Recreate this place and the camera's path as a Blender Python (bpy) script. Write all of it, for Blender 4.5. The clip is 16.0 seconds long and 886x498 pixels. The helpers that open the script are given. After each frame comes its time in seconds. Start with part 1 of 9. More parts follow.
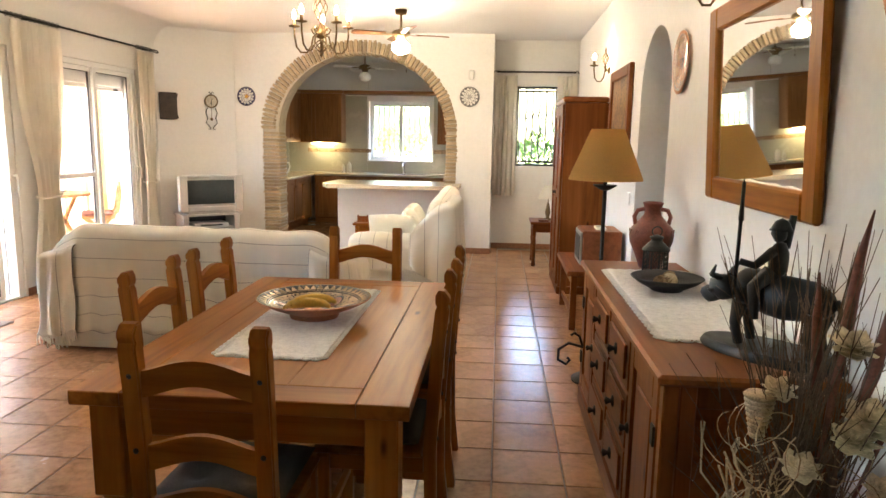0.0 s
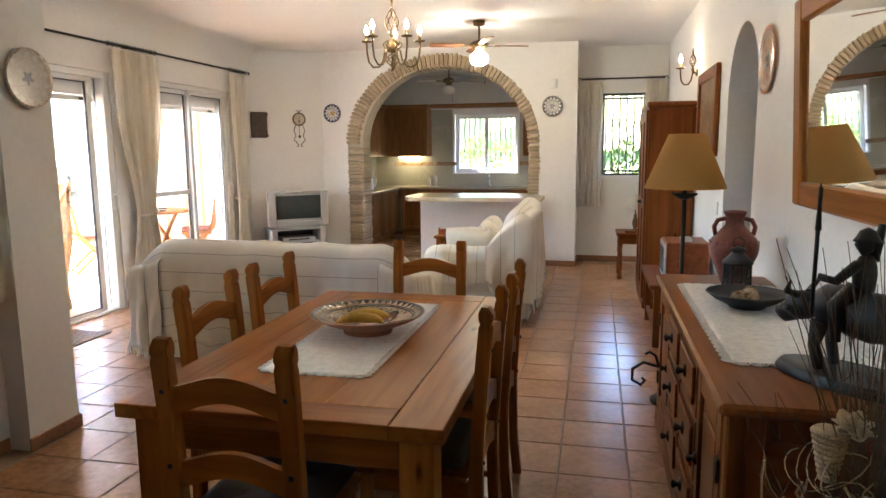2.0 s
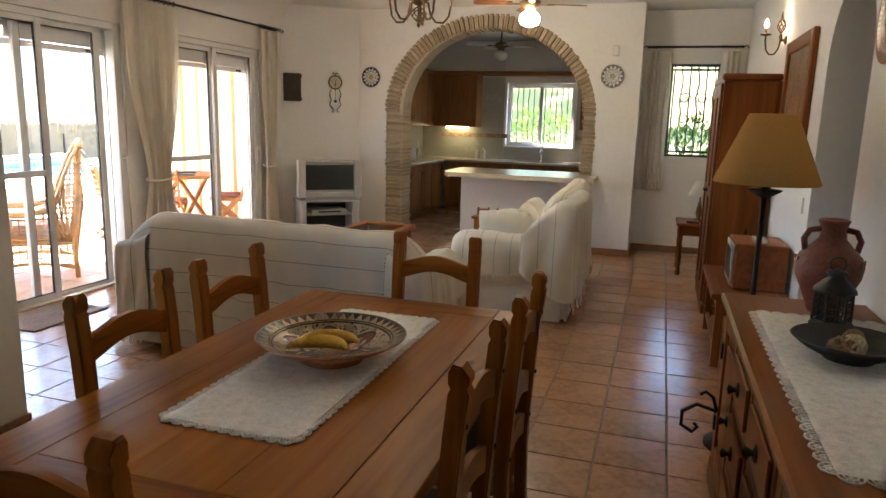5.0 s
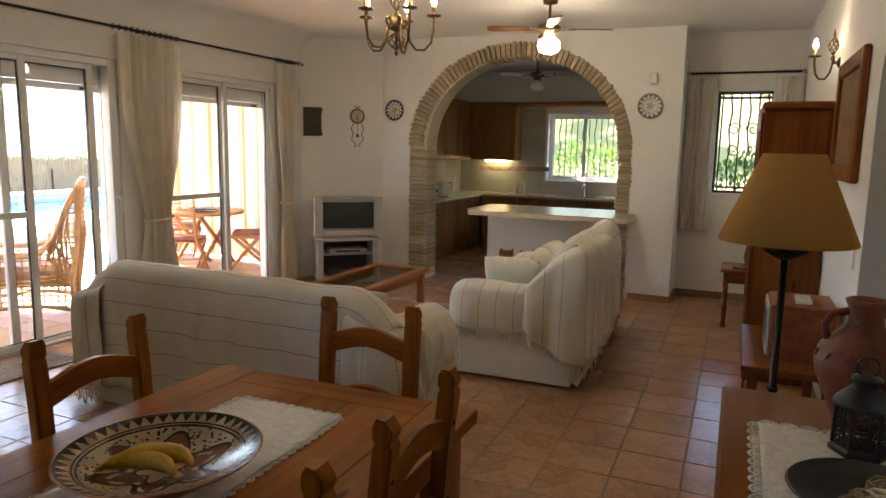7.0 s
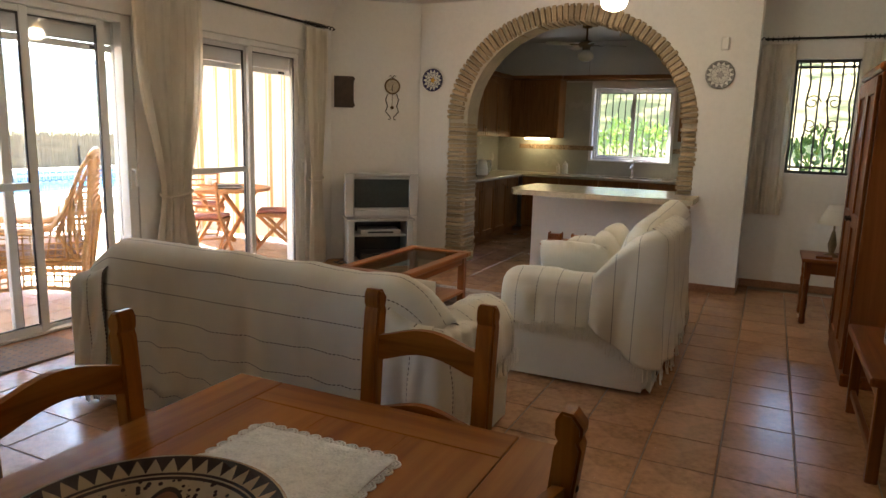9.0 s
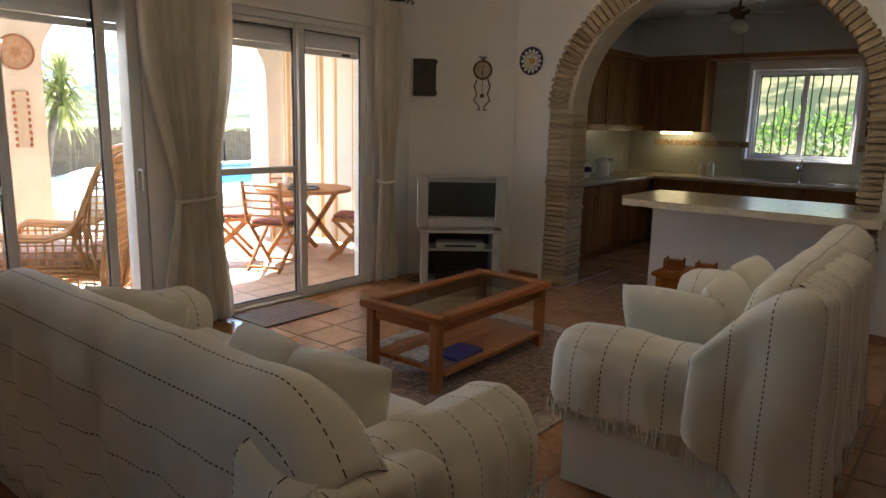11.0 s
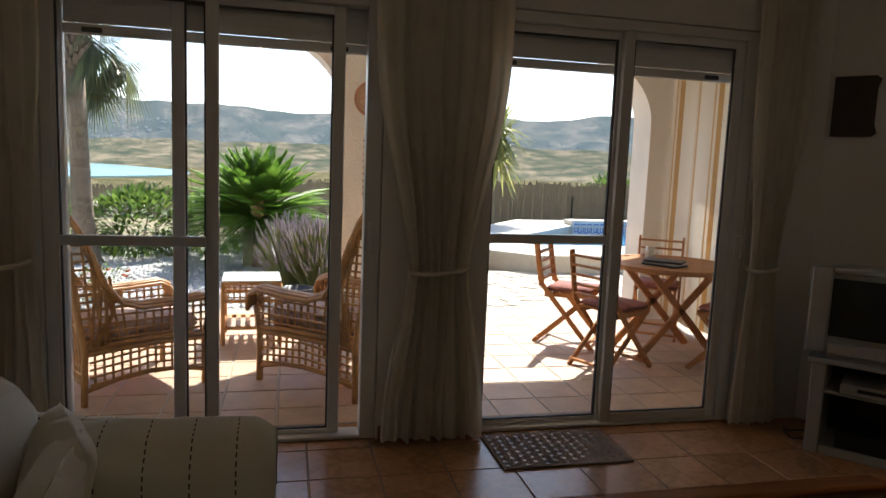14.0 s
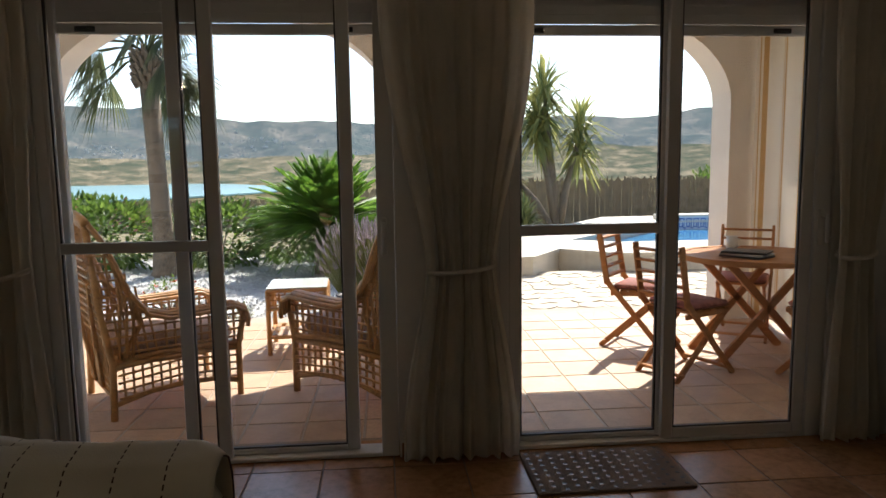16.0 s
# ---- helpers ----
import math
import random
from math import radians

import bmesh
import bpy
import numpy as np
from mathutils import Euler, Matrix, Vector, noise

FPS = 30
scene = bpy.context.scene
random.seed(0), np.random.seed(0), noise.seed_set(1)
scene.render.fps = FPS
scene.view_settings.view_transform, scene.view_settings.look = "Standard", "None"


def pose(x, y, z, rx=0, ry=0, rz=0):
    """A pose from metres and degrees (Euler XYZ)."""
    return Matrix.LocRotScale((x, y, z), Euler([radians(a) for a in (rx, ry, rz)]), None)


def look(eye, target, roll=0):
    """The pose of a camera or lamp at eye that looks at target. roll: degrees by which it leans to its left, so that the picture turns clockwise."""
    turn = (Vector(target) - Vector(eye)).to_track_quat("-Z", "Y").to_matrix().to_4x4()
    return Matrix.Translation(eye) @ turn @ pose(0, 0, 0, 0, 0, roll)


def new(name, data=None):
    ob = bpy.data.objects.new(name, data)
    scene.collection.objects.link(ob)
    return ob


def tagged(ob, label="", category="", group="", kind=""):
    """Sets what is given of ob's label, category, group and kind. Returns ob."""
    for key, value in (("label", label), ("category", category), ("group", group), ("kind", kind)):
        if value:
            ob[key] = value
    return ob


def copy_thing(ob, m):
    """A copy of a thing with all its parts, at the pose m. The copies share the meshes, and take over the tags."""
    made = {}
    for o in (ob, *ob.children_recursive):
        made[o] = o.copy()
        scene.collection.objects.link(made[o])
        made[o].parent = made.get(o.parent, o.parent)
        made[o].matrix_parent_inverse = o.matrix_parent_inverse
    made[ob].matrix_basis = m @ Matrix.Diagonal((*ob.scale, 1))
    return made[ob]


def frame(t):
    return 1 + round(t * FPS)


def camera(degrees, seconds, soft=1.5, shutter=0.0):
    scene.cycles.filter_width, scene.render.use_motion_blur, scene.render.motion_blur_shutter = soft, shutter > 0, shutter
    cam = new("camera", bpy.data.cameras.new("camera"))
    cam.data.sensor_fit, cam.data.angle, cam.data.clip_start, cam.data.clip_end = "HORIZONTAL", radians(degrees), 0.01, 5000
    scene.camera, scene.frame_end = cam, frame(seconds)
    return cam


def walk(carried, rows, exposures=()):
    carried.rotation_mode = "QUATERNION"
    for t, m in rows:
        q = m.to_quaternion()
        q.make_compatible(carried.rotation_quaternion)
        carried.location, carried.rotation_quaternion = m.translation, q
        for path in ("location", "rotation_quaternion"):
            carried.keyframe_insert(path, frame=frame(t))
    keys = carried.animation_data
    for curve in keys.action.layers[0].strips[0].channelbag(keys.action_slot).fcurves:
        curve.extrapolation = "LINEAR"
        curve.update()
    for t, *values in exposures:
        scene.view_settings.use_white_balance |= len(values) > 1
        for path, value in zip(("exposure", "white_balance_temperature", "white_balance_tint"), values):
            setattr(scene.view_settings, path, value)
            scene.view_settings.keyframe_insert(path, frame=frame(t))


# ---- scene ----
cam = camera(66.5, 16.0)
PATH = [
    (0, (0.397, 0.29, 1.527), (0.239, 2.258, 1.206), 1.0),
    (0.5, (0.525, 0.316, 1.526), (0.352, 2.29, 1.252), 1.4),
    (1, (0.6, 0.265, 1.527), (0.491, 2.235, 1.202), 2.4),
    (1.5, (0.611, 0.317, 1.528), (0.279, 2.266, 1.23), -0.5),
    (2, (0.552, 0.415, 1.518), (0.115, 2.345, 1.232), -0.5),
    (2.5, (0.536, 0.439, 1.533), (-0.044, 2.32, 1.176), -0.2),
    (3, (0.542, 0.478, 1.527), (-0.034, 2.358, 1.164), 0.2),
    (3.5, (0.546, 0.539, 1.537), (-0.014, 2.421, 1.158), 0.4),
    (3.7, (0.519, 0.625, 1.531), (-0.015, 2.516, 1.155), 1.0),
    (5.8, (0.657, 1.58, 1.569), (0.036, 3.443, 1.194), 1.8),
    (6, (0.673, 1.698, 1.58), (0.062, 3.567, 1.215), 1.7),
    (6.5, (0.788, 1.826, 1.584), (0.039, 3.651, 1.258), 2.1),
    (7, (0.88, 1.883, 1.599), (0.096, 3.699, 1.305), 1.1),
    (7.5, (0.899, 1.877, 1.6), (0.137, 3.702, 1.306), 0.4),
    (8, (0.843, 1.922, 1.582), (0.029, 3.727, 1.299), 1.5),
    (8.2, (0.752, 1.984, 1.554), (-0.074, 3.782, 1.264), 1.7),
    (10.3, (0.379, 3.342, 1.467), (-0.613, 5.017, 1.006), 0.6),
    (10.5, (0.372, 3.512, 1.463), (-0.705, 5.134, 1.004), 0.7),
    (11, (0.359, 3.862, 1.483), (-0.865, 5.4, 1.114), 1.3),
    (11.5, (0.138, 4.276, 1.424), (-1.303, 5.629, 1.118), 1.1),
    (12, (-0.045, 4.587, 1.452), (-1.735, 5.615, 1.153), 0.6),
    (12.5, (-0.214, 4.87, 1.457), (-1.976, 5.769, 1.163), 1.5),
    (13, (-0.329, 5.201, 1.431), (-2.165, 5.949, 1.166), 1.0),
    (13.5, (-0.413, 5.525, 1.426), (-2.33, 6.033, 1.167), 1.5),
    (14, (-0.546, 5.683, 1.461), (-2.479, 6.132, 1.217), 2.3),
    (14.5, (-0.487, 5.994, 1.452), (-2.437, 6.381, 1.235), 1.0),
    (15, (-0.36, 6.135, 1.437), (-4.0, 6.661, 1.028), 1.0),
    (15.5, (-0.50, 6.16, 1.398), (-4.0, 6.495, 1.0095), 1.0),
    (16, (-0.851, 6.108, 1.377), (-2.83, 6.274, 1.144), -0.8),
]

walk(cam, [(t, look(eye, target, roll)) for t, eye, target, roll in PATH],
     exposures=((0, 5.38, 6500, 10), (0.5, 5.22, 6400, 10), (1, 5.05, 6250, 10), (1.5, 4.95, 6100, 10), (2.5, 4.75, 5750, 10), (3.5, 4.55, 5850, 10), (6, 3.95, 6500, 10), (8, 3.8, 6600, 10), (10.5, 3.5, 6300, 10), (11, 3.0, 6200, 10), (11.5, 2.55, 6150, 10), (12, 2.2, 6150, 10), (12.5, 1.92, 6150, 10), (13, 1.6, 6300, 10), (14, 1.2, 6500, 10), (16, 0.95, 6600, 10)))

# ---- daylight ----
world = bpy.data.worlds.new("sky")
scene.world = world
world.use_nodes = True
wn = world.node_tree
sky = wn.nodes.new("ShaderNodeTexSky")
sky.sky_type = "NISHITA"
sky.sun_disc = False
sky.sun_elevation = radians(48.7)
sky.sun_rotation = radians(-69.3)
sky.dust_density = 0.6
wn.nodes["Background"].inputs["Strength"].default_value = 0.15
wn.links.new(sky.outputs[0], wn.nodes["Background"].inputs["Color"])
sun_data = bpy.data.lights.new("sun", "SUN")
sun_data.energy, sun_data.angle, sun_data.color = 5.0, radians(0.6), (1.0, 0.95, 0.87)
sun = new("sun", sun_data)
sun.matrix_world = look((-8.2, 3.1, 10.0), (0, 0, 0))


# ---- mesh helpers ----
def thing(name, label, category, at=(0, 0, 0), rz=0.0, group="", kind=""):
    ob = new(name)
    ob.empty_display_size = 0.1
    ob.matrix_basis = pose(*at, 0, 0, rz)
    return tagged(ob, label, category, group, kind)


def part(name, bm, material, parent=None, label="", smooth=None):
    me = bpy.data.meshes.new(name)
    if smooth is not None:
        for f in bm.faces:
            f.smooth = True
        for e in bm.edges:
            if len(e.link_faces) == 2 and e.calc_face_angle(0) > radians(smooth):
                e.smooth = False
    bm.to_mesh(me)
    bm.free()
    me.materials.append(material)
    ob = new(name, me)
    if parent is not None:
        ob.parent = parent
    return tagged(ob, label)


def solid(name, bm, material, label, category, group="", kind="", smooth=None):
    ob = part(name, bm, material, None, "", smooth)
    return tagged(ob, label, category, group, kind)


def box(bm, x0, x1, y0, y1, z0, z1, bev=0.0, m=None):
    """An axis box, with its edges bevelled; m turns it."""
    if bev <= 0:
        vs = [bm.verts.new(v) for v in ((x0, y0, z0), (x1, y0, z0), (x1, y1, z0), (x0, y1, z0), (x0, y0, z1), (x1, y0, z1), (x1, y1, z1), (x0, y1, z1))]
        for f in ((0, 3, 2, 1), (4, 5, 6, 7), (0, 1, 5, 4), (1, 2, 6, 5), (2, 3, 7, 6), (3, 0, 4, 7)):
            bm.faces.new([vs[i] for i in f])
    else:
        b = min(bev, (x1 - x0) * 0.45, (y1 - y0) * 0.45, (z1 - z0) * 0.45)
        cx, cy, cz, hx, hy, hz = (x0 + x1) / 2, (y0 + y1) / 2, (z0 + z1) / 2, (x1 - x0) / 2, (y1 - y0) / 2, (z1 - z0) / 2
        at = {}
        for sx in (-1, 1):
            for sy in (-1, 1):
                for sz in (-1, 1):
                    at[sx, sy, sz] = (bm.verts.new((cx + sx * hx, cy + sy * (hy - b), cz + sz * (hz - b))),
                                      bm.verts.new((cx + sx * (hx - b), cy + sy * hy, cz + sz * (hz - b))),
                                      bm.verts.new((cx + sx * (hx - b), cy + sy * (hy - b), cz + sz * hz)))
        vs = [v for t in at.values() for v in t]
        faces = []
        for s in (-1, 1):
            faces += [[at[s, -1, -1][0], at[s, 1, -1][0], at[s, 1, 1][0], at[s, -1, 1][0]],
                      [at[-1, s, -1][1], at[-1, s, 1][1], at[1, s, 1][1], at[1, s, -1][1]],
                      [at[-1, -1, s][2], at[1, -1, s][2], at[1, 1, s][2], at[-1, 1, s][2]]]
        for s in (-1, 1):
            for u in (-1, 1):
                faces += [[at[s, u, -1][0], at[s, u, 1][0], at[s, u, 1][1], at[s, u, -1][1]],
                          [at[s, -1, u][0], at[s, 1, u][0], at[s, 1, u][2], at[s, -1, u][2]],
                          [at[-1, s, u][1], at[1, s, u][1], at[1, s, u][2], at[-1, s, u][2]]]
        faces += [list(t) for t in at.values()]
        c0 = Vector((cx, cy, cz))
        for f in faces:
            face = bm.faces.new(f)
            face.normal_update()
            if face.normal.dot(face.calc_center_median() - c0) < 0:
                face.normal_flip()
    if m is not None:
        for v in vs:
            v.co = m @ v.co
    return vs


def bar(bm, a, b, w, d, bev=0.004, up=(0, 0, 1)):
    """A square stick from a to b, w wide and d deep."""
    a, b = Vector(a), Vector(b)
    z = (b - a).normalized()
    u = Vector(up)
    if abs(z.dot(u)) > 0.98:
        u = Vector((0, 1, 0))
    x = u.cross(z).normalized()
    y = z.cross(x)
    m = Matrix.Translation(a) @ Matrix((x, y, z)).transposed().to_4x4()
    return box(bm, -w / 2, w / 2, -d / 2, d / 2, 0, (b - a).length, bev, m)


def plate_of(bm, outline, axis, a, b, m=None):
    """A flat outline (two coordinates) given thickness from a to b along an axis."""
    def place(p, h):
        return {"x": (h, p[0], p[1]), "y": (p[0], h, p[1]), "z": (p[0], p[1], h)}[axis]
    lo = [bm.verts.new(place(p, a)) for p in outline]
    hi = [bm.verts.new(place(p, b)) for p in outline]
    n = len(outline)
    made = [bm.faces.new(lo), bm.faces.new(hi)]
    for i in range(n):
        made.append(bm.faces.new((lo[i], lo[(i + 1) % n], hi[(i + 1) % n], hi[i])))
    bmesh.ops.recalc_face_normals(bm, faces=made)
    if m is not None:
        for v in lo + hi:
            v.co = m @ v.co


def tube(bm, pts, r, seg=8, caps=True):
    """A round rod along points; r is one radius or one for each point."""
    pts = [Vector(p) for p in pts]
    rs = [r] * len(pts) if isinstance(r, (int, float)) else r
    rings, last = [], None
    for i, p in enumerate(pts):
        d = (pts[min(i + 1, len(pts) - 1)] - pts[max(i - 1, 0)]).normalized()
        if last is None:
            x = d.orthogonal().normalized()
        else:
            x = (last - d * last.dot(d)).normalized()
        last = x
        y = d.cross(x)
        rings.append([bm.verts.new(p + (x * math.cos(a) + y * math.sin(a)) * rs[i]) for a in (2 * math.pi * k / seg for k in range(seg))])
    for a, b in zip(rings, rings[1:]):
        for k in range(seg):
            bm.faces.new((a[k], a[(k + 1) % seg], b[(k + 1) % seg], b[k]))
    if caps:
        bm.faces.new(rings[0][::-1])
        bm.faces.new(rings[-1])


def lathe(bm, profile, seg=24, at=(0, 0, 0), m=None, first=True, last=True):
    """A turned body: profile rows (radius, height)."""
    o = Vector(at)
    rings = []
    for r, z in profile:
        rings.append([bm.verts.new(o + Vector((max(r, 0.0004) * math.cos(2 * math.pi * k / seg), max(r, 0.0004) * math.sin(2 * math.pi * k / seg), z))) for k in range(seg)])
    for a, b in zip(rings, rings[1:]):
        for k in range(seg):
            bm.faces.new((a[k], a[(k + 1) % seg], b[(k + 1) % seg], b[k]))
    if first:
        bm.faces.new(rings[0][::-1])
    if last:
        bm.faces.new(rings[-1])
    if m is not None:
        for ring in rings:
            for v in ring:
                v.co = m @ v.co


def sheet(bm, f, nu, nv, thick=0.0, uv=None):
    """A surface f(u, v), u and v from 0 to 1, given thickness along its normals; uv: the cloth's length both ways."""
    g = [[Vector(f(i / nu, j / nv)) for j in range(nv + 1)] for i in range(nu + 1)]
    top = [[bm.verts.new(p) for p in row] for row in g]
    made = []
    for i in range(nu):
        for j in range(nv):
            made.append(bm.faces.new((top[i][j], top[i + 1][j], top[i + 1][j + 1], top[i][j + 1])))
    if uv:
        lay = bm.loops.layers.uv.verify()
        for n, fa in enumerate(made):
            i, j = divmod(n, nv)
            for lp, (a, b) in zip(fa.loops, ((i, j), (i + 1, j), (i + 1, j + 1), (i, j + 1))):
                lp[lay].uv = (a / nu * uv[0], b / nv * uv[1])
    if thick:
        for fa in made:
            fa.normal_update()
        for row in top:
            for v in row:
                v.normal_update()
        low = [[bm.verts.new(v.co - v.normal * thick) for v in row] for row in top]
        for i in range(nu):
            for j in range(nv):
                back = bm.faces.new((low[i][j], low[i][j + 1], low[i + 1][j + 1], low[i + 1][j]))
                if uv:
                    for lp, (a, b) in zip(back.loops, ((i, j), (i, j + 1), (i + 1, j + 1), (i + 1, j))):
                        lp[lay].uv = (a / nu * uv[0], b / nv * uv[1])
        for i in range(nu):
            bm.faces.new((top[i][0], low[i][0], low[i + 1][0], top[i + 1][0]))
            bm.faces.new((top[i + 1][nv], low[i + 1][nv], low[i][nv], top[i][nv]))
        for j in range(nv):
            bm.faces.new((top[0][j + 1], low[0][j + 1], low[0][j], top[0][j]))
            bm.faces.new((top[nu][j], low[nu][j], low[nu][j + 1], top[nu][j + 1]))


def arch_wall(bm, u0, u1, z0, z1, a, b, holes, axis="y"):
    """A wall from u0 to u1, thick from a to b; holes: (left, right, foot, springing, top), round-headed where top > springing."""
    def prism(ua, ub, la, lb, t):
        if t - min(la, lb) < 1e-4:
            return
        def pl(u, h, z):
            return (u, h, z) if axis == "y" else (h, u, z)
        vs = [bm.verts.new(pl(*c)) for c in ((ua, a, la), (ub, a, lb), (ub, b, lb), (ua, b, la), (ua, a, t), (ub, a, t), (ub, b, t), (ua, b, t))]
        made = [bm.faces.new([vs[i] for i in f]) for f in ((0, 3, 2, 1), (4, 5, 6, 7), (0, 1, 5, 4), (1, 2, 6, 5), (2, 3, 7, 6), (3, 0, 4, 7))]
        bmesh.ops.recalc_face_normals(bm, faces=made)
    at = u0
    for left, right, foot, spring, top in sorted(holes):
        if left > at:
            prism(at, left, z0, z0, z1)
        if foot > z0:
            prism(left, right, z0, z0, foot)
        n = 28 if top > spring else 1
        c, h = (left + right) / 2, (right - left) / 2
        def head(u):
            return spring + (top - spring) * math.sqrt(max(0.0, 1 - ((u - c) / h) ** 2)) if top > spring else spring
        us = [c - h * math.cos(math.pi * i / n) for i in range(n + 1)]
        for ua, ub in zip(us, us[1:]):
            prism(ua, ub, head(ua), head(ub), z1)
        at = right
    if u1 > at:
        prism(at, u1, z0, z0, z1)
    bmesh.ops.remove_doubles(bm, verts=bm.verts, dist=0.00001)


# ---- materials ----
def nodes(name):
    m = bpy.data.materials.new(name)
    m.use_nodes = True
    t = m.node_tree
    return m, t, t.nodes["Principled BSDF"]


def put(t, kind, links=None, **values):
    n = t.nodes.new(kind)
    for k, v in values.items():
        n.inputs[k.replace("_", " ")].default_value = v
    for k, v in (links or {}).items():
        t.links.new(v, n.inputs[k])
    return n


def ramp(t, fac, stops):
    n = t.nodes.new("ShaderNodeValToRGB")
    t.links.new(fac, n.inputs[0])
    e = n.color_ramp.elements
    while len(e) < len(stops):
        e.new(0.5)
    for s, (p, c) in zip(e, stops):
        s.position, s.color = p, (*c, 1)
    return n.outputs[0]


def coords(t, scale=(1, 1, 1), turn=(0, 0, 0)):
    tc = t.nodes.new("ShaderNodeTexCoord")
    mp = t.nodes.new("ShaderNodeMapping")
    mp.inputs["Scale"].default_value = scale
    mp.inputs["Rotation"].default_value = turn
    t.links.new(tc.outputs["Object"], mp.inputs["Vector"])
    return mp.outputs[0]


def surf(name, colour, rough=0.6, vary=0.12, scale=3.0, fine=60.0, bump=0.15, metal=0.0, each=0.0, depth=0.004, rvary=0.1, sheen=0.0, coat=0.0):
    """A surface with broad patches, fine grain and relief; each: how far single pieces differ."""
    m, t, b = nodes(name)
    v = coords(t)
    broad = put(t, "ShaderNodeTexNoise", {"Vector": v}, Scale=scale, Detail=4.0, Roughness=0.6)
    grain = put(t, "ShaderNodeTexNoise", {"Vector": v}, Scale=fine, Detail=3.0, Roughness=0.6)
    mixed = put(t, "ShaderNodeMath", {0: broad.outputs[0], 1: grain.outputs[0]})
    mixed.operation = "ADD"
    half = put(t, "ShaderNodeMath", {0: mixed.outputs[0]})
    half.operation = "MULTIPLY"
    half.inputs[1].default_value = 0.5
    dark = tuple(max(0.0, c * (1 - 2.2 * vary)) for c in colour)
    light = tuple(min(1.0, c * (1 + 1.6 * vary)) for c in colour)
    out = ramp(t, half.outputs[0], ((0.3, dark), (0.5, colour), (0.72, light)))
    if each:
        info = t.nodes.new("ShaderNodeObjectInfo")
        hs = t.nodes.new("ShaderNodeHueSaturation")
        mr = put(t, "ShaderNodeMapRange", {"Value": info.outputs["Random"]})
        mr.inputs["To Min"].default_value, mr.inputs["To Max"].default_value = 1 - each, 1 + each
        t.links.new(mr.outputs[0], hs.inputs["Value"])
        t.links.new(out, hs.inputs["Color"])
        out = hs.outputs[0]
    t.links.new(out, b.inputs["Base Color"])
    mr = put(t, "ShaderNodeMapRange", {"Value": broad.outputs[0]})
    mr.inputs["To Min"].default_value, mr.inputs["To Max"].default_value = max(0.02, rough - rvary), min(1, rough + rvary)
    t.links.new(mr.outputs[0], b.inputs["Roughness"])
    b.inputs["Metallic"].default_value = metal
    b.inputs["Sheen Weight"].default_value = sheen
    b.inputs["Coat Weight"].default_value = coat
    if bump:
        bn = put(t, "ShaderNodeBump", {"Height": half.outputs[0]}, Strength=bump, Distance=depth)
        t.links.new(bn.outputs[0], b.inputs["Normal"])
    return m


def timber(name, dark, mid, light, axis="z", rough=0.36, grain=26.0, coat=0.05, knots=True, each=0.0):
    """Planed wood, its grain along an axis."""
    m, t, b = nodes(name)
    s = {"x": (0.06, 1, 1), "y": (1, 0.06, 1), "z": (1, 1, 0.06)}[axis]
    v = coords(t, s)
    warp = put(t, "ShaderNodeTexNoise", {"Vector": coords(t, tuple(c * 3.0 for c in s))}, Scale=1.6, Detail=2.0)
    add = t.nodes.new("ShaderNodeVectorMath")
    add.operation = "MULTIPLY_ADD"
    t.links.new(warp.outputs["Color"], add.inputs[0])
    add.inputs[1].default_value = (0.16, 0.16, 0.16)
    t.links.new(v, add.inputs[2])
    rings = put(t, "ShaderNodeTexNoise", {"Vector": add.outputs[0]}, Scale=grain, Detail=4.0, Roughness=0.55)
    broad = put(t, "ShaderNodeTexNoise", {"Vector": v}, Scale=3.0, Detail=2.0)
    mx = put(t, "ShaderNodeMath", {0: rings.outputs[0], 1: broad.outputs[0]})
    mx.operation = "ADD"
    hf = put(t, "ShaderNodeMath", {0: mx.outputs[0]})
    hf.operation = "MULTIPLY"
    hf.inputs[1].default_value = 0.5
    out = ramp(t, hf.outputs[0], ((0.34, dark), (0.5, mid), (0.66, light)))
    if knots:
        vo = put(t, "ShaderNodeTexVoronoi", {"Vector": coords(t, tuple(max(c, 0.35) for c in s))}, Scale=5.5)
        k = ramp(t, vo.outputs["Distance"], ((0.03, (0, 0, 0)), (0.085, (1, 1, 1))))
        mk = t.nodes.new("ShaderNodeMixRGB")
        t.links.new(k, mk.inputs[0])
        mk.inputs[1].default_value = (*[c * 0.45 for c in dark], 1)
        t.links.new(out, mk.inputs[2])
        out = mk.outputs[0]
    if each:
        info = t.nodes.new("ShaderNodeObjectInfo")
        hs = t.nodes.new("ShaderNodeHueSaturation")
        mr = put(t, "ShaderNodeMapRange", {"Value": info.outputs["Random"]})
        mr.inputs["To Min"].default_value, mr.inputs["To Max"].default_value = 1 - each, 1 + each
        t.links.new(mr.outputs[0], hs.inputs["Value"])
        t.links.new(out, hs.inputs["Color"])
        out = hs.outputs[0]
    t.links.new(out, b.inputs["Base Color"])
    b.inputs["Roughness"].default_value = rough
    b.inputs["Coat Weight"].default_value = coat
    b.inputs["Specular IOR Level"].default_value = 0.10
    b.inputs["Coat Roughness"].default_value = 0.25
    bn = put(t, "ShaderNodeBump", {"Height": rings.outputs[0]}, Strength=0.08, Distance=0.002)
    t.links.new(bn.outputs[0], b.inputs["Normal"])
    return m


def glow(name, colour, strength):
    m, t, b = nodes(name)
    b.inputs["Base Color"].default_value = (*colour, 1)
    b.inputs["Emission Color"].default_value = (*colour, 1)
    b.inputs["Emission Strength"].default_value = strength
    return m


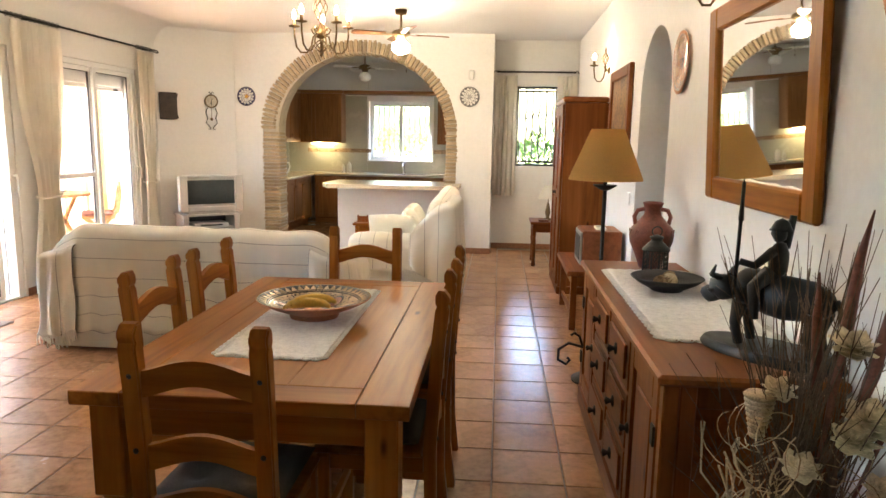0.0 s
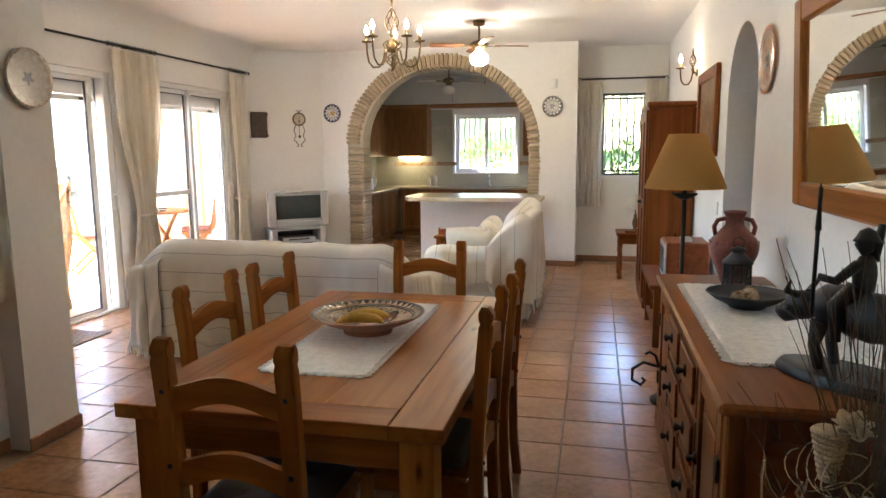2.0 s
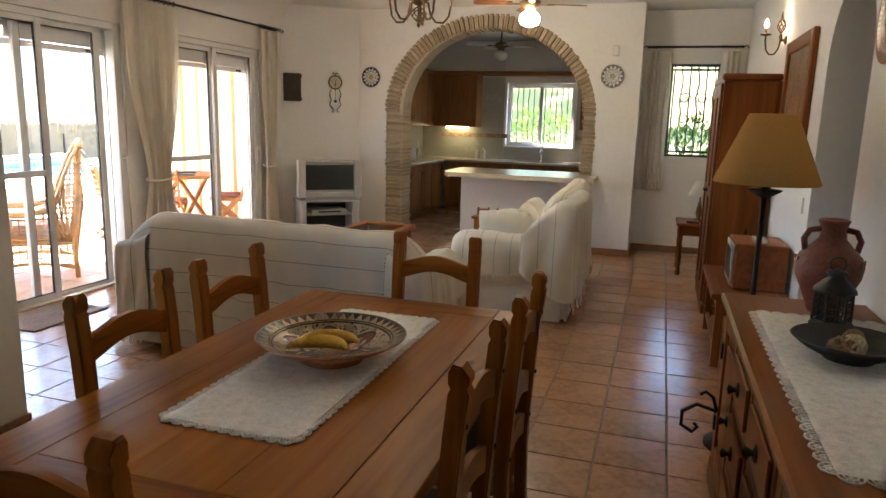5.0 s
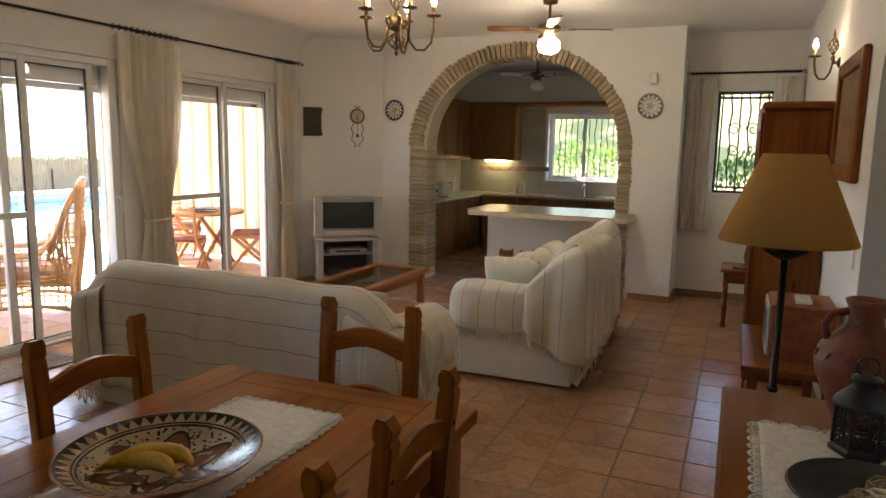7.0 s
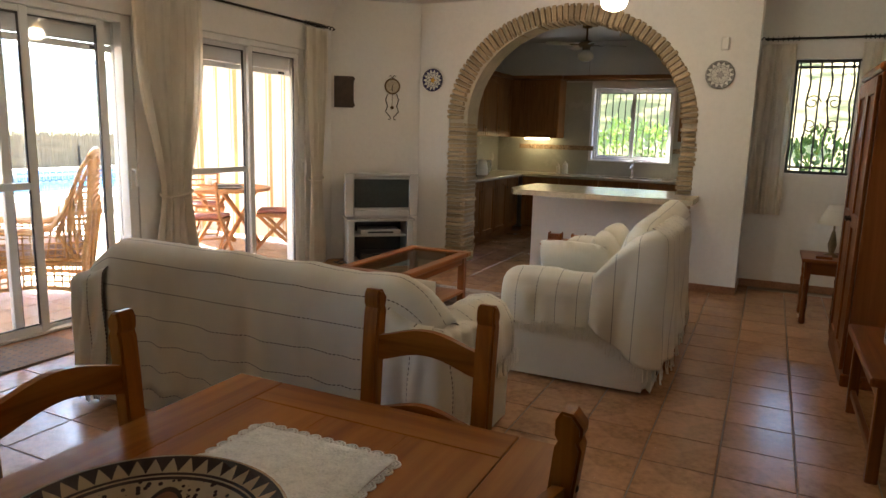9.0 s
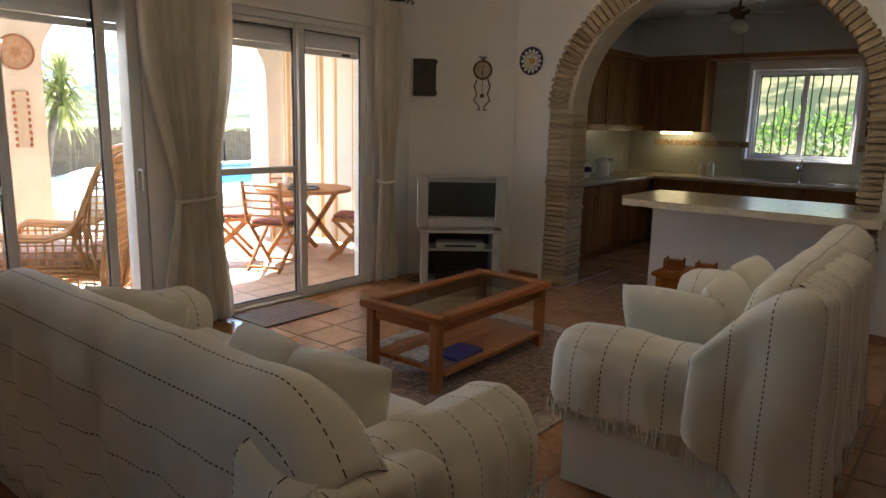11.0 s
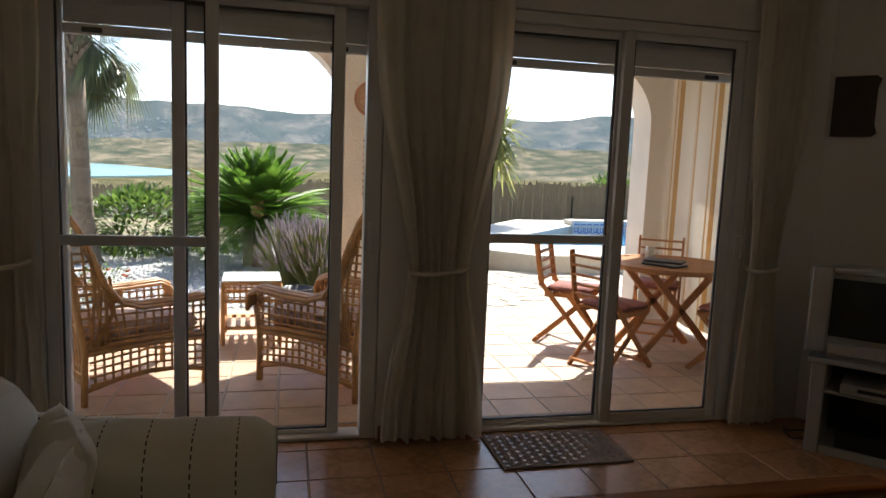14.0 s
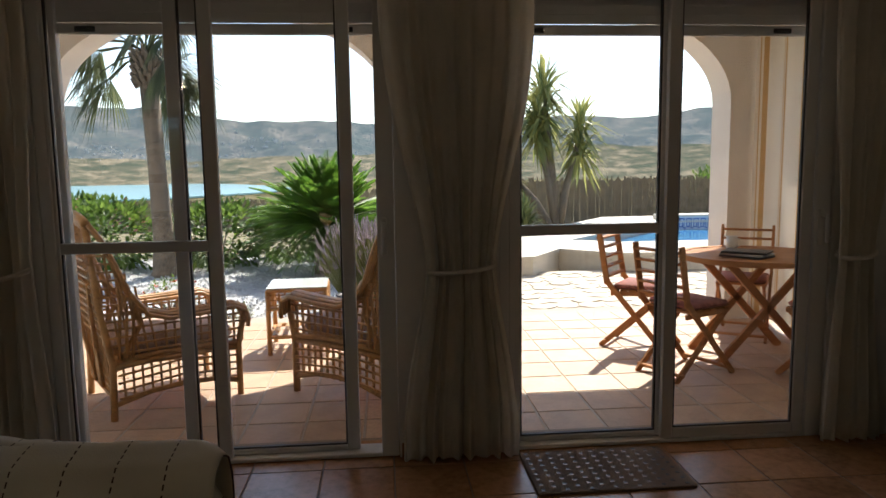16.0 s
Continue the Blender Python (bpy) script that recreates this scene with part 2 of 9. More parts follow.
def pane_glass(name, gloss=0.05, tint=(1, 1, 1)):
    m, t, b = nodes(name)
    t.nodes.remove(b)
    tr = put(t, "ShaderNodeBsdfTransparent", Color=(*tint, 1))
    gl = put(t, "ShaderNodeBsdfGlossy", Roughness=0.02)
    mx = put(t, "ShaderNodeMixShader", {1: tr.outputs[0], 2: gl.outputs[0]}, Fac=gloss)
    t.links.new(mx.outputs[0], t.nodes["Material Output"].inputs[0])
    return m


def translucent(m, fac):
    """Lets light through a cloth."""
    t = m.node_tree
    b = t.nodes["Principled BSDF"]
    tl = put(t, "ShaderNodeBsdfTranslucent", {"Color": b.inputs["Base Color"].links[0].from_socket})
    mx = put(t, "ShaderNodeMixShader", {1: b.outputs[0], 2: tl.outputs[0]}, Fac=fac)
    t.links.new(mx.outputs[0], t.nodes["Material Output"].inputs[0])
    return m


WHITE_WALL = surf("white_plaster", (0.78, 0.765, 0.74), 0.85, 0.025, 0.9, 26, 0.28, depth=0.006)
CEILING = surf("ceiling_plaster", (0.80, 0.785, 0.76), 0.9, 0.02, 0.8, 30, 0.15)
RENDER_WALL = surf("rough_white_render", (0.76, 0.73, 0.67), 0.9, 0.06, 2.0, 55, 0.9, depth=0.012)
TILE = surf("glazed_terracotta", (0.42, 0.222, 0.110), 0.24, 0.22, 4.0, 22, 0.30, each=0.10, depth=0.006, rvary=0.10)
TILE.node_tree.nodes["Principled BSDF"].inputs["Specular IOR Level"].default_value = 0.34
GROUT = surf("grout", (0.26, 0.19, 0.13), 0.8, 0.2, 2.0, 90, 0.3)
TERRACE_TILE = surf("terrace_terracotta", (0.47, 0.315, 0.20), 0.6, 0.16, 4.0, 40, 0.3, each=0.10)
TERRACE_GROUT = surf("terrace_grout", (0.42, 0.36, 0.29), 0.9, 0.15, 3.0, 90, 0.4)
SKIRT = surf("terracotta_skirting", (0.33, 0.16, 0.085), 0.4, 0.2, 5.0, 40, 0.2, each=0.1)
BRICK = surf("rustic_brick", (0.50, 0.385, 0.25), 0.85, 0.28, 9.0, 60, 0.7, each=0.22, depth=0.008)
MORTAR = surf("lime_mortar", (0.54, 0.47, 0.37), 0.9, 0.12, 8.0, 80, 0.6)
PINE_X = timber("pine_along_x", (0.18, 0.050, 0.006), (0.31, 0.105, 0.014), (0.40, 0.15, 0.026), "x")
PINE_Y = timber("pine_along_y", (0.18, 0.050, 0.006), (0.31, 0.105, 0.014), (0.40, 0.15, 0.026), "y")
PINE_Z = timber("pine_upright", (0.18, 0.050, 0.006), (0.31, 0.105, 0.014), (0.40, 0.15, 0.026), "z")
DARK_X = timber("dark_pine_along_x", (0.11, 0.030, 0.008), (0.20, 0.062, 0.016), (0.27, 0.095, 0.026), "x")
DARK_Y = timber("dark_pine_along_y", (0.11, 0.030, 0.008), (0.20, 0.062, 0.016), (0.27, 0.095, 0.026), "y")
DARK_Z = timber("dark_pine_upright", (0.11, 0.030, 0.008), (0.20, 0.062, 0.016), (0.27, 0.095, 0.026), "z")
OAK_X = timber("kitchen_oak_x", (0.16, 0.065, 0.020), (0.25, 0.11, 0.036), (0.32, 0.15, 0.055), "x", 0.4, 40, 0.1, False)
OAK_Z = timber("kitchen_oak_z", (0.16, 0.065, 0.020), (0.25, 0.11, 0.036), (0.32, 0.15, 0.055), "z", 0.4, 40, 0.1, False)
TEAK_X = timber("teak_x", (0.30, 0.13, 0.05), (0.42, 0.20, 0.085), (0.52, 0.27, 0.12), "x", 0.55, 30, 0.0, False)
TEAK_Y = timber("teak_y", (0.30, 0.13, 0.05), (0.42, 0.20, 0.085), (0.52, 0.27, 0.12), "y", 0.55, 30, 0.0, False)
RATTAN = surf("varnished_rattan", (0.52, 0.28, 0.10), 0.45, 0.25, 14.0, 120, 0.3, coat=0.1)
ALU = surf("white_aluminium", (0.72, 0.72, 0.71), 0.35, 0.02, 2.0, 80, 0.03)
ALU_DARK = surf("grey_gasket", (0.06, 0.06, 0.065), 0.6, 0.1, 5, 80, 0.1)
IRON = surf("wrought_iron", (0.022, 0.019, 0.017), 0.55, 0.25, 12, 150, 0.4, metal=0.4)
BRONZE = surf("antique_bronze", (0.16, 0.105, 0.05), 0.38, 0.2, 10, 120, 0.2, metal=0.8)
GLASS = pane_glass("window_glass", 0.045)
CURTAIN = translucent(surf("cream_curtain_cloth", (0.88, 0.845, 0.77), 0.9, 0.05, 5, 260, 0.25, sheen=0.2), 0.6)
SLIP = surf("cream_slipcover", (0.70, 0.66, 0.57), 0.92, 0.05, 4, 220, 0.3, sheen=0.2)

def woven(name, colour, line):
    """Hand-woven cotton with dashed dark lines along u."""
    m, t, b = nodes(name)
    tc = t.nodes.new("ShaderNodeUVMap")
    sep = put(t, "ShaderNodeSeparateXYZ", {0: tc.outputs[0]})
    def saw(src, period):
        d = put(t, "ShaderNodeMath", {0: src})
        d.operation = "DIVIDE"
        d.inputs[1].default_value = period
        f = put(t, "ShaderNodeMath", {0: d.outputs[0]})
        f.operation = "FRACT"
        return f.outputs[0]
    def less(src, v):
        d = put(t, "ShaderNodeMath", {0: src})
        d.operation = "LESS_THAN"
        d.inputs[1].default_value = v
        return d.outputs[0]
    both = put(t, "ShaderNodeMath", {0: less(saw(sep.outputs[1], 0.125), 0.034), 1: less(saw(sep.outputs[0], 0.021), 0.6)})
    both.operation = "MULTIPLY"
    v = coords(t)
    n1 = put(t, "ShaderNodeTexNoise", {"Vector": v}, Scale=5.0, Detail=3.0)
    n2 = put(t, "ShaderNodeTexNoise", {"Vector": v}, Scale=240.0, Detail=2.0)
    base = ramp(t, n1.outputs[0], ((0.3, tuple(c * 0.9 for c in colour)), (0.7, colour)))
    mx = t.nodes.new("ShaderNodeMixRGB")
    t.links.new(both.outputs[0], mx.inputs[0])
    t.links.new(base, mx.inputs[1])
    mx.inputs[2].default_value = (*line, 1)
    t.links.new(mx.outputs[0], b.inputs["Base Color"])
    b.inputs["Roughness"].default_value = 0.95
    b.inputs["Sheen Weight"].default_value = 0.2
    bn = put(t, "ShaderNodeBump", {"Height": n2.outputs[0]}, Strength=0.35, Distance=0.003)
    t.links.new(bn.outputs[0], b.inputs["Normal"])
    return m


THROW = woven("striped_cotton_throw", (0.74, 0.68, 0.56), (0.07, 0.035, 0.02))
CUSHION = surf("cream_cushion_cotton", (0.72, 0.67, 0.56), 0.9, 0.05, 6, 200, 0.25, sheen=0.2)
LACE = surf("white_lace_cotton", (0.84, 0.82, 0.77), 0.9, 0.12, 34, 150, 0.9, depth=0.010)
SEAT_PAD = surf("grey_seat_pad", (0.075, 0.067, 0.060), 0.85, 0.2, 8, 200, 0.3)
CLAY = surf("red_glazed_clay", (0.20, 0.055, 0.032), 0.4, 0.25, 8, 60, 0.3)
TERRACOTTA = surf("terracotta", (0.42, 0.17, 0.08), 0.6, 0.2, 10, 90, 0.3)
CERAMIC = surf("white_ceramic", (0.72, 0.70, 0.64), 0.25, 0.05, 10, 60, 0.05)
BLACK = surf("black_patina", (0.018, 0.019, 0.020), 0.45, 0.3, 20, 160, 0.4)
SILVER = surf("silver_plastic", (0.46, 0.46, 0.45), 0.4, 0.04, 5, 200, 0.05, metal=0.1)
SCREEN = surf("dark_tube_glass", (0.035, 0.042, 0.042), 0.12, 0.1, 2, 30, 0.0)
BLACK_PLASTIC = surf("black_plastic", (0.02, 0.02, 0.022), 0.4, 0.1, 5, 90, 0.05)
STONE_TOP = surf("cream_stone_worktop", (0.58, 0.50, 0.38), 0.2, 0.15, 30, 140, 0.05)
WALL_TILE = surf("pale_wall_tile", (0.46, 0.45, 0.38), 0.25, 0.05, 3, 40, 0.05)
CHROME = surf("chrome", (0.7, 0.7, 0.7), 0.12, 0.02, 5, 50, 0.0, metal=1.0)
WHITE_PLASTIC = surf("white_plastic", (0.75, 0.74, 0.71), 0.4, 0.02, 5, 60, 0.02)

# ---- plan, in metres ----
XL, XR = -3.984, 1.45          # left wall with the patio doors, right wall
YA, YW = 9.36, 9.91            # arch wall, window recess
YB = -2.2                      # wall behind the start
XD, XP, YP = -2.38, -2.26, 3.51  # dining side wall, its pier, the pier's end
H = 2.88
DOORS = ((4.575, 6.15), (6.635, 8.29))

# floors
bm = bmesh.new()
box(bm, -4.25, 1.7, YB - 0.25, 13.3, -0.15, -0.004)
floor = solid("floor", bm, GROUT, "glazed terracotta tile floor with wide joints", "floor", kind="structure")

# left wall with two patio door openings
bm = bmesh.new()
arch_wall(bm, YP, 8.76, 0.0, H, XL - 0.26, XL, [(d0, d1, 0.0, 2.285, 2.285) for d0, d1 in DOORS], "x")
solid("wall_patio", bm, WHITE_WALL, "white plastered wall with two patio door openings", "wall", kind="structure")
# slanting corner wall behind the television
bm = bmesh.new()
plate_of(bm, ((XL - 0.002, 8.762), (-3.19, YA + 0.002), (-3.19, YA + 0.3), (XL - 0.26, YA + 0.3), (XL - 0.26, 8.762)), "z", 0.0, H)
solid("wall_corner", bm, WHITE_WALL, "white plastered slanting corner wall", "wall", kind="structure")
# arch wall
bm = bmesh.new()
AX0, AX1, ASP, AT = -2.83, -0.16, 1.62, 2.80
arch_wall(bm, -3.188, 0.295, 0.0, H, YA, YA + 0.34, [(AX0 + 0.02, AX1 - 0.02, 0.0, ASP, AT - 0.02)])
solid("wall_arch", bm, WHITE_WALL, "white plastered wall with a wide brick arch", "wall", kind="structure")
# recess with the small window
bm = bmesh.new()
box(bm, 0.045, 0.295, YA + 0.342, YW + 0.25, 0, H)
solid("wall_recess_side", bm, WHITE_WALL, "white plastered side of the window recess", "wall", kind="structure")
bm = bmesh.new()
arch_wall(bm, 0.297, XR + 0.2, 0.0, H, YW, YW + 0.25, [(0.62, 1.18, 1.17, 2.27, 2.27)])
solid("wall_window", bm, WHITE_WALL, "white plastered wall with a small barred window", "wall", kind="structure")
# right wall with the narrow arch
bm = bmesh.new()
arch_wall(bm, YB, YW - 0.002, 0.0, H, XR, XR + 0.3, [(4.70, 5.62, 0.0, 1.86, 2.31)], "x")
solid("wall_right", bm, WHITE_WALL, "white plastered wall with a narrow arched passage", "wall", kind="structure")
# passage beyond the narrow arch
bm = bmesh.new()
box(bm, 2.9, 3.0, 3.6, 6.6, 0, H)
box(bm, XR + 0.302, 2.898, 6.5, 6.6, 0, H)
box(bm, XR + 0.302, 2.898, 3.6, 3.7, 0, H)
solid("wall_passage", bm, WHITE_WALL, "white plastered passage walls", "wall", kind="structure")
bm = bmesh.new()
box(bm, 1.702, 3.0, 3.6, 6.6, -0.15, -0.004)
solid("floor_passage", bm, TILE, "terracotta passage floor", "floor", kind="structure")
# dining side wall, pier and return
bm = bmesh.new()
arch_wall(bm, YB, 3.17, 0.0, H, XD - 0.25, XD, [(1.25, 2.96, 1.03, 2.20, 2.20)], "x")
solid("wall_dining", bm, WHITE_WALL, "white plastered dining wall with a window", "wall", kind="structure")
bm = bmesh.new()
box(bm, XL - 0.26, XP, 3.172, YP - 0.002, 0, H)
solid("wall_pier", bm, WHITE_WALL, "white plastered wall end", "wall", kind="structure")
bm = bmesh.new()
box(bm, XD - 0.25, XR + 0.3, YB - 0.25, YB - 0.002, 0, H)
solid("wall_back", bm, WHITE_WALL, "white plastered end wall", "wall", kind="structure")
# kitchen shell
KY, KX0, KX1 = 12.85, -3.55, 0.30
bm = bmesh.new()
arch_wall(bm, KX0 - 0.2, KX1 + 0.2, 0.0, H, KY, KY + 0.26, [(-2.02, -0.86, 1.12, 2.19, 2.19)])
solid("wall_kitchen_back", bm, WHITE_WALL, "pale kitchen wall with a window", "wall", kind="structure")
bm = bmesh.new()
box(bm, KX0 - 0.2, KX0, YA + 0.342, KY - 0.002, 0, H)
solid("wall_kitchen_side", bm, WHITE_WALL, "pale kitchen side wall", "wall", kind="structure")
bm = bmesh.new()
box(bm, KX1, KX1 + 0.2, YW + 0.252, KY - 0.002, 0, H)
solid("wall_kitchen_end", bm, WHITE_WALL, "pale kitchen end wall", "wall", kind="structure")
# ceilings
bm = bmesh.new()
box(bm, -4.25, 3.0, YB - 0.25, 13.11, H + 0.002, H + 0.25)
solid("ceiling", bm, CEILING, "smooth white plaster ceiling", "ceiling", kind="structure")

# coved joint of patio wall and ceiling
bm = bmesh.new()
cove = [(XL + 0.003, H - 0.30)] + [(XL + 0.303 - 0.30 * math.cos(a), H - 0.30 + 0.30 * math.sin(a)) for a in (math.pi / 2 * i / 8 for i in range(9))] + [(XL + 0.003, H)]
plate_of(bm, [(x, z) for x, z in cove[1:]], "y", YP, 8.75)
solid("trim_cove", bm, WHITE_WALL, "curved white plaster joint below the ceiling", "trim", kind="structure", smooth=40)

# skirting
def skirting(name, x0, x1, y0, y1):
    bm = bmesh.new()
    box(bm, x0, x1, y0, y1, 0.0, 0.075, 0.004)
    solid(name, bm, SKIRT, "terracotta tile skirting", "skirting", kind="structure")

skirting("baseboard_a", -3.18, AX0 - 0.02, YA - 0.012, YA - 0.001)
skirting("baseboard_b", AX1 + 0.02, 0.305, YA - 0.012, YA - 0.001)
skirting("baseboard_c", 0.297, 0.308, YA + 0.001, YW - 0.013)
skirting("baseboard_d", 0.31, XR - 0.002, YW - 0.012, YW - 0.001)
skirting("baseboard_e", XR - 0.012, XR - 0.001, 5.64, YW - 0.014)
skirting("baseboard_f", XR - 0.012, XR - 0.001, YB, 4.68)
skirting("baseboard_g", XL + 0.001, XL + 0.012, 6.16, 6.625)
skirting("baseboard_h", XP + 0.001, XP + 0.012, 3.16, YP + 0.012)
skirting("baseboard_i", XD + 0.001, XD + 0.012, YB, 3.158)
skirting("baseboard_j", XL + 0.014, XP - 0.001, YP + 0.001, YP + 0.012)
skirting("baseboard_k", XL + 0.001, XL + 0.012, YP + 0.014, 4.47)

# terrace, ground and distance
TZ = -0.03
bm = bmesh.new()
box(bm, -7.45, -4.252, -1.0, 13.0, TZ - 0.2, TZ - 0.004)
solid("terrace_floor", bm, TERRACE_GROUT, "terracotta paved covered terrace", "terrace", kind="structure")
GROUND = surf("dry_scrub_ground", (0.20, 0.165, 0.09), 0.95, 0.35, 0.02, 0.25, 0.4)
bm = bmesh.new()
def land(u, v):
    r = 7.4 + 3500 * u ** 3
    a = radians(-100 + 200 * v)
    x, y = -7.3 - (r - 7.4) * math.cos(a) - 0.0, 6 + (r - 7.4 + 30) * math.sin(a)
    drop = -0.16 if r < 24 else -0.16 - min(70.0, (r - 24) * 0.16)
    return (x, y, drop + (noise.noise(Vector((x, y, 0)) * 0.01) * min(12.0, max(0, r - 40) * 0.02)))
sheet(bm, land, 40, 60)
solid("ground", bm, GROUND, "dry scrubby hillside falling away to a valley", "ground", kind="structure")

bm = bmesh.new()
arch_wall(bm, -1.0, 13.0, TZ - 0.004, 3.0, -7.10, -6.75, [(0.75, 2.98, TZ - 0.004, 1.95, 2.75), (3.34, 6.16, TZ - 0.004, 1.95, 2.75), (6.63, 9.20, TZ - 0.004, 1.95, 2.75), (9.6, 12.2, TZ - 0.004, 1.95, 2.75)], "x")
solid("wall_arcade", bm, RENDER_WALL, "rough white rendered terrace arcade with round arches", "wall", kind="structure")
bm = bmesh.new()
box(bm, -7.4, -4.252, -1.0, 13.0, 3.002, 3.15)
solid("ceiling_terrace", bm, RENDER_WALL, "white rendered terrace ceiling", "ceiling", kind="structure")
eave = thing("roof_terrace", "clay tiled eave over the terrace arches", "roof", kind="structure")
bm = bmesh.new()
box(bm, -7.42, -4.252, -1.0, 13.0, 3.152, 3.20)
part("roof_deck", bm, RENDER_WALL, eave)
bm = bmesh.new()
profile = [(0.092 * math.cos(a), 0.075 * math.sin(a)) for a in (math.pi * i / 8 for i in range(9))]
profile += [(0.078 * math.cos(a), 0.062 * math.sin(a)) for a in (math.pi * i / 8 for i in range(8, -1, -1))]
plate_of(bm, profile, "y", 0.0, 0.45)
tile_mesh = bpy.data.meshes.new("roof_tile")
bm.to_mesh(tile_mesh)
bm.free()
tile_mesh.materials.append(SKIRT)
for k in range(66):
    ob = new("roof_tile", tile_mesh)
    ob.parent = eave
    ob.matrix_basis = pose(-7.10, -0.9 + k * 0.21, 3.16, 0, 0, 90)
    ob = new("roof_tile", tile_mesh)
    ob.parent = eave
    ob.matrix_basis = pose(-7.06, -0.795 + k * 0.21, 3.150, 0, 0, 90)
bm = bmesh.new()
arch_wall(bm, 8.762, 13.2, TZ - 0.1, 3.0, XL - 0.28, XL - 0.262, [], "x")
solid("wall_outer", bm, RENDER_WALL, "white rendered outside wall", "wall", kind="structure")

# ---- patio doors, curtains, windows ----
def patio_door(name, y0, y1, leaves, label):
    d = thing(name, label, "patio door", kind="structure")
    xf, xb, top = XL - 0.012, XL - 0.105, 2.282
    def frame_bar(n, *b):
        bm = bmesh.new()
        box(bm, *b, 0.004)
        return part(n, bm, ALU, d)
    w, wr = 0.055, 0.085
    frame_bar("jamb", xb, xf, y0 + 0.003, y0 + w, 0.002, top)
    frame_bar("jamb", xb, xf, y1 - wr, y1 - 0.003, 0.002, top)
    frame_bar("head", xb, xf, y0 + w, y1 - wr, top - w, top)
    frame_bar("track", xb - 0.03, xf, y0 + w, y1 - wr, 0.002, 0.022)
    for yg in (y0 + 0.004, y1 - 0.072):
        bm = bmesh.new()
        box(bm, xb - 0.065, xb - 0.022, yg, yg + 0.068, 0.002, top, 0.004)
        part("shutter_guide", bm, ALU, d)
    # the last slats of the roller shutter and its end bar, let down outside
    for k in range(5):
        bm = bmesh.new()
        box(bm, xb - 0.052, xb - 0.036, y0 + 0.075, y1 - 0.075, 2.062 + k * 0.043, 2.062 + k * 0.043 + 0.046, 0.003)
        part("shutter_slat", bm, ALU, d)
    bm = bmesh.new()
    box(bm, xb - 0.056, xb - 0.032, y0 + 0.073, y1 - 0.073, 2.008, 2.058, 0.006)
    part("shutter_bar", bm, ALU, d, "white end bar of the roller shutter")
    bm = bmesh.new()
    for p in ((y0 + 0.20, 2.03), (y1 - 0.22, 2.03)):
        box(bm, xb - 0.032, xb - 0.022, p[0] - 0.045, p[0] + 0.045, p[1] - 0.012, p[1] + 0.012, 0.003)
    part("shutter_stop", bm, ALU_DARK, d)
    for a, b, inner, railed in leaves:
        x0, x1 = (xf - 0.042, xf - 0.008) if inner else (xb + 0.005, xb + 0.045)
        leaf = bmesh.new()
        s, low, high = 0.06, 0.075 if inner else 0.05, top - w - 0.045
        box(leaf, x0, x1, a, a + s, 0.024, top - w - 0.002, 0.004)
        box(leaf, x0, x1, b - s, b, 0.024, top - w - 0.002, 0.004)
        box(leaf, x0, x1, a + s, b - s, 0.024, low, 0.004)
        box(leaf, x0, x1, a + s, b - s, high, top - w - 0.002, 0.004)
        sash = part("sash", leaf, ALU, d)
        if railed:
            bm = bmesh.new()
            box(bm, x0, x1, a + s, b - s, 1.02 if y0 < 6 else 1.055, 1.07 if y0 < 6 else 1.105, 0.004)
            part("rail", bm, ALU, sash)
        bm = bmesh.new()
        for q in ((a + s, a + s + 0.008, low, high), (b - s - 0.008, b - s, low, high), (a + s + 0.008, b - s - 0.008, low, low + 0.008), (a + s + 0.008, b - s - 0.008, high - 0.008, high)):
            box(bm, x0 + 0.012, x1 - 0.008, *q)
        part("gasket", bm, ALU_DARK, sash)
        bm = bmesh.new()
        box(bm, (x0 + x1) / 2 - 0.003, (x0 + x1) / 2 + 0.003, a + s, b - s, low, high)
        g = part("pane", bm, GLASS, sash)
        g.visible_shadow = False
    bm = bmesh.new()
    yh = y1 - wr / 2 - 0.01
    box(bm, xf - 0.008, xf + 0.012, yh - 0.014, yh + 0.014, 0.98, 1.16, 0.005)
    tube(bm, [(xf + 0.012, yh, 1.13), (xf + 0.05, yh, 1.13), (xf + 0.055, yh, 1.10), (xf + 0.055, yh, 1.0)], 0.010)
    part("handle", bm, WHITE_PLASTIC, d, "white lever handle", 40)
    return d


patio_door("door_1", *DOORS[0], ((4.585, 5.355, True, True), (5.135, 5.958, False, False)), "white aluminium sliding patio door, partly slid open")
patio_door("door_2", *DOORS[1], ((6.69, 7.50, False, True), (7.455, 8.20, True, False)), "white aluminium sliding patio door with a middle rail")


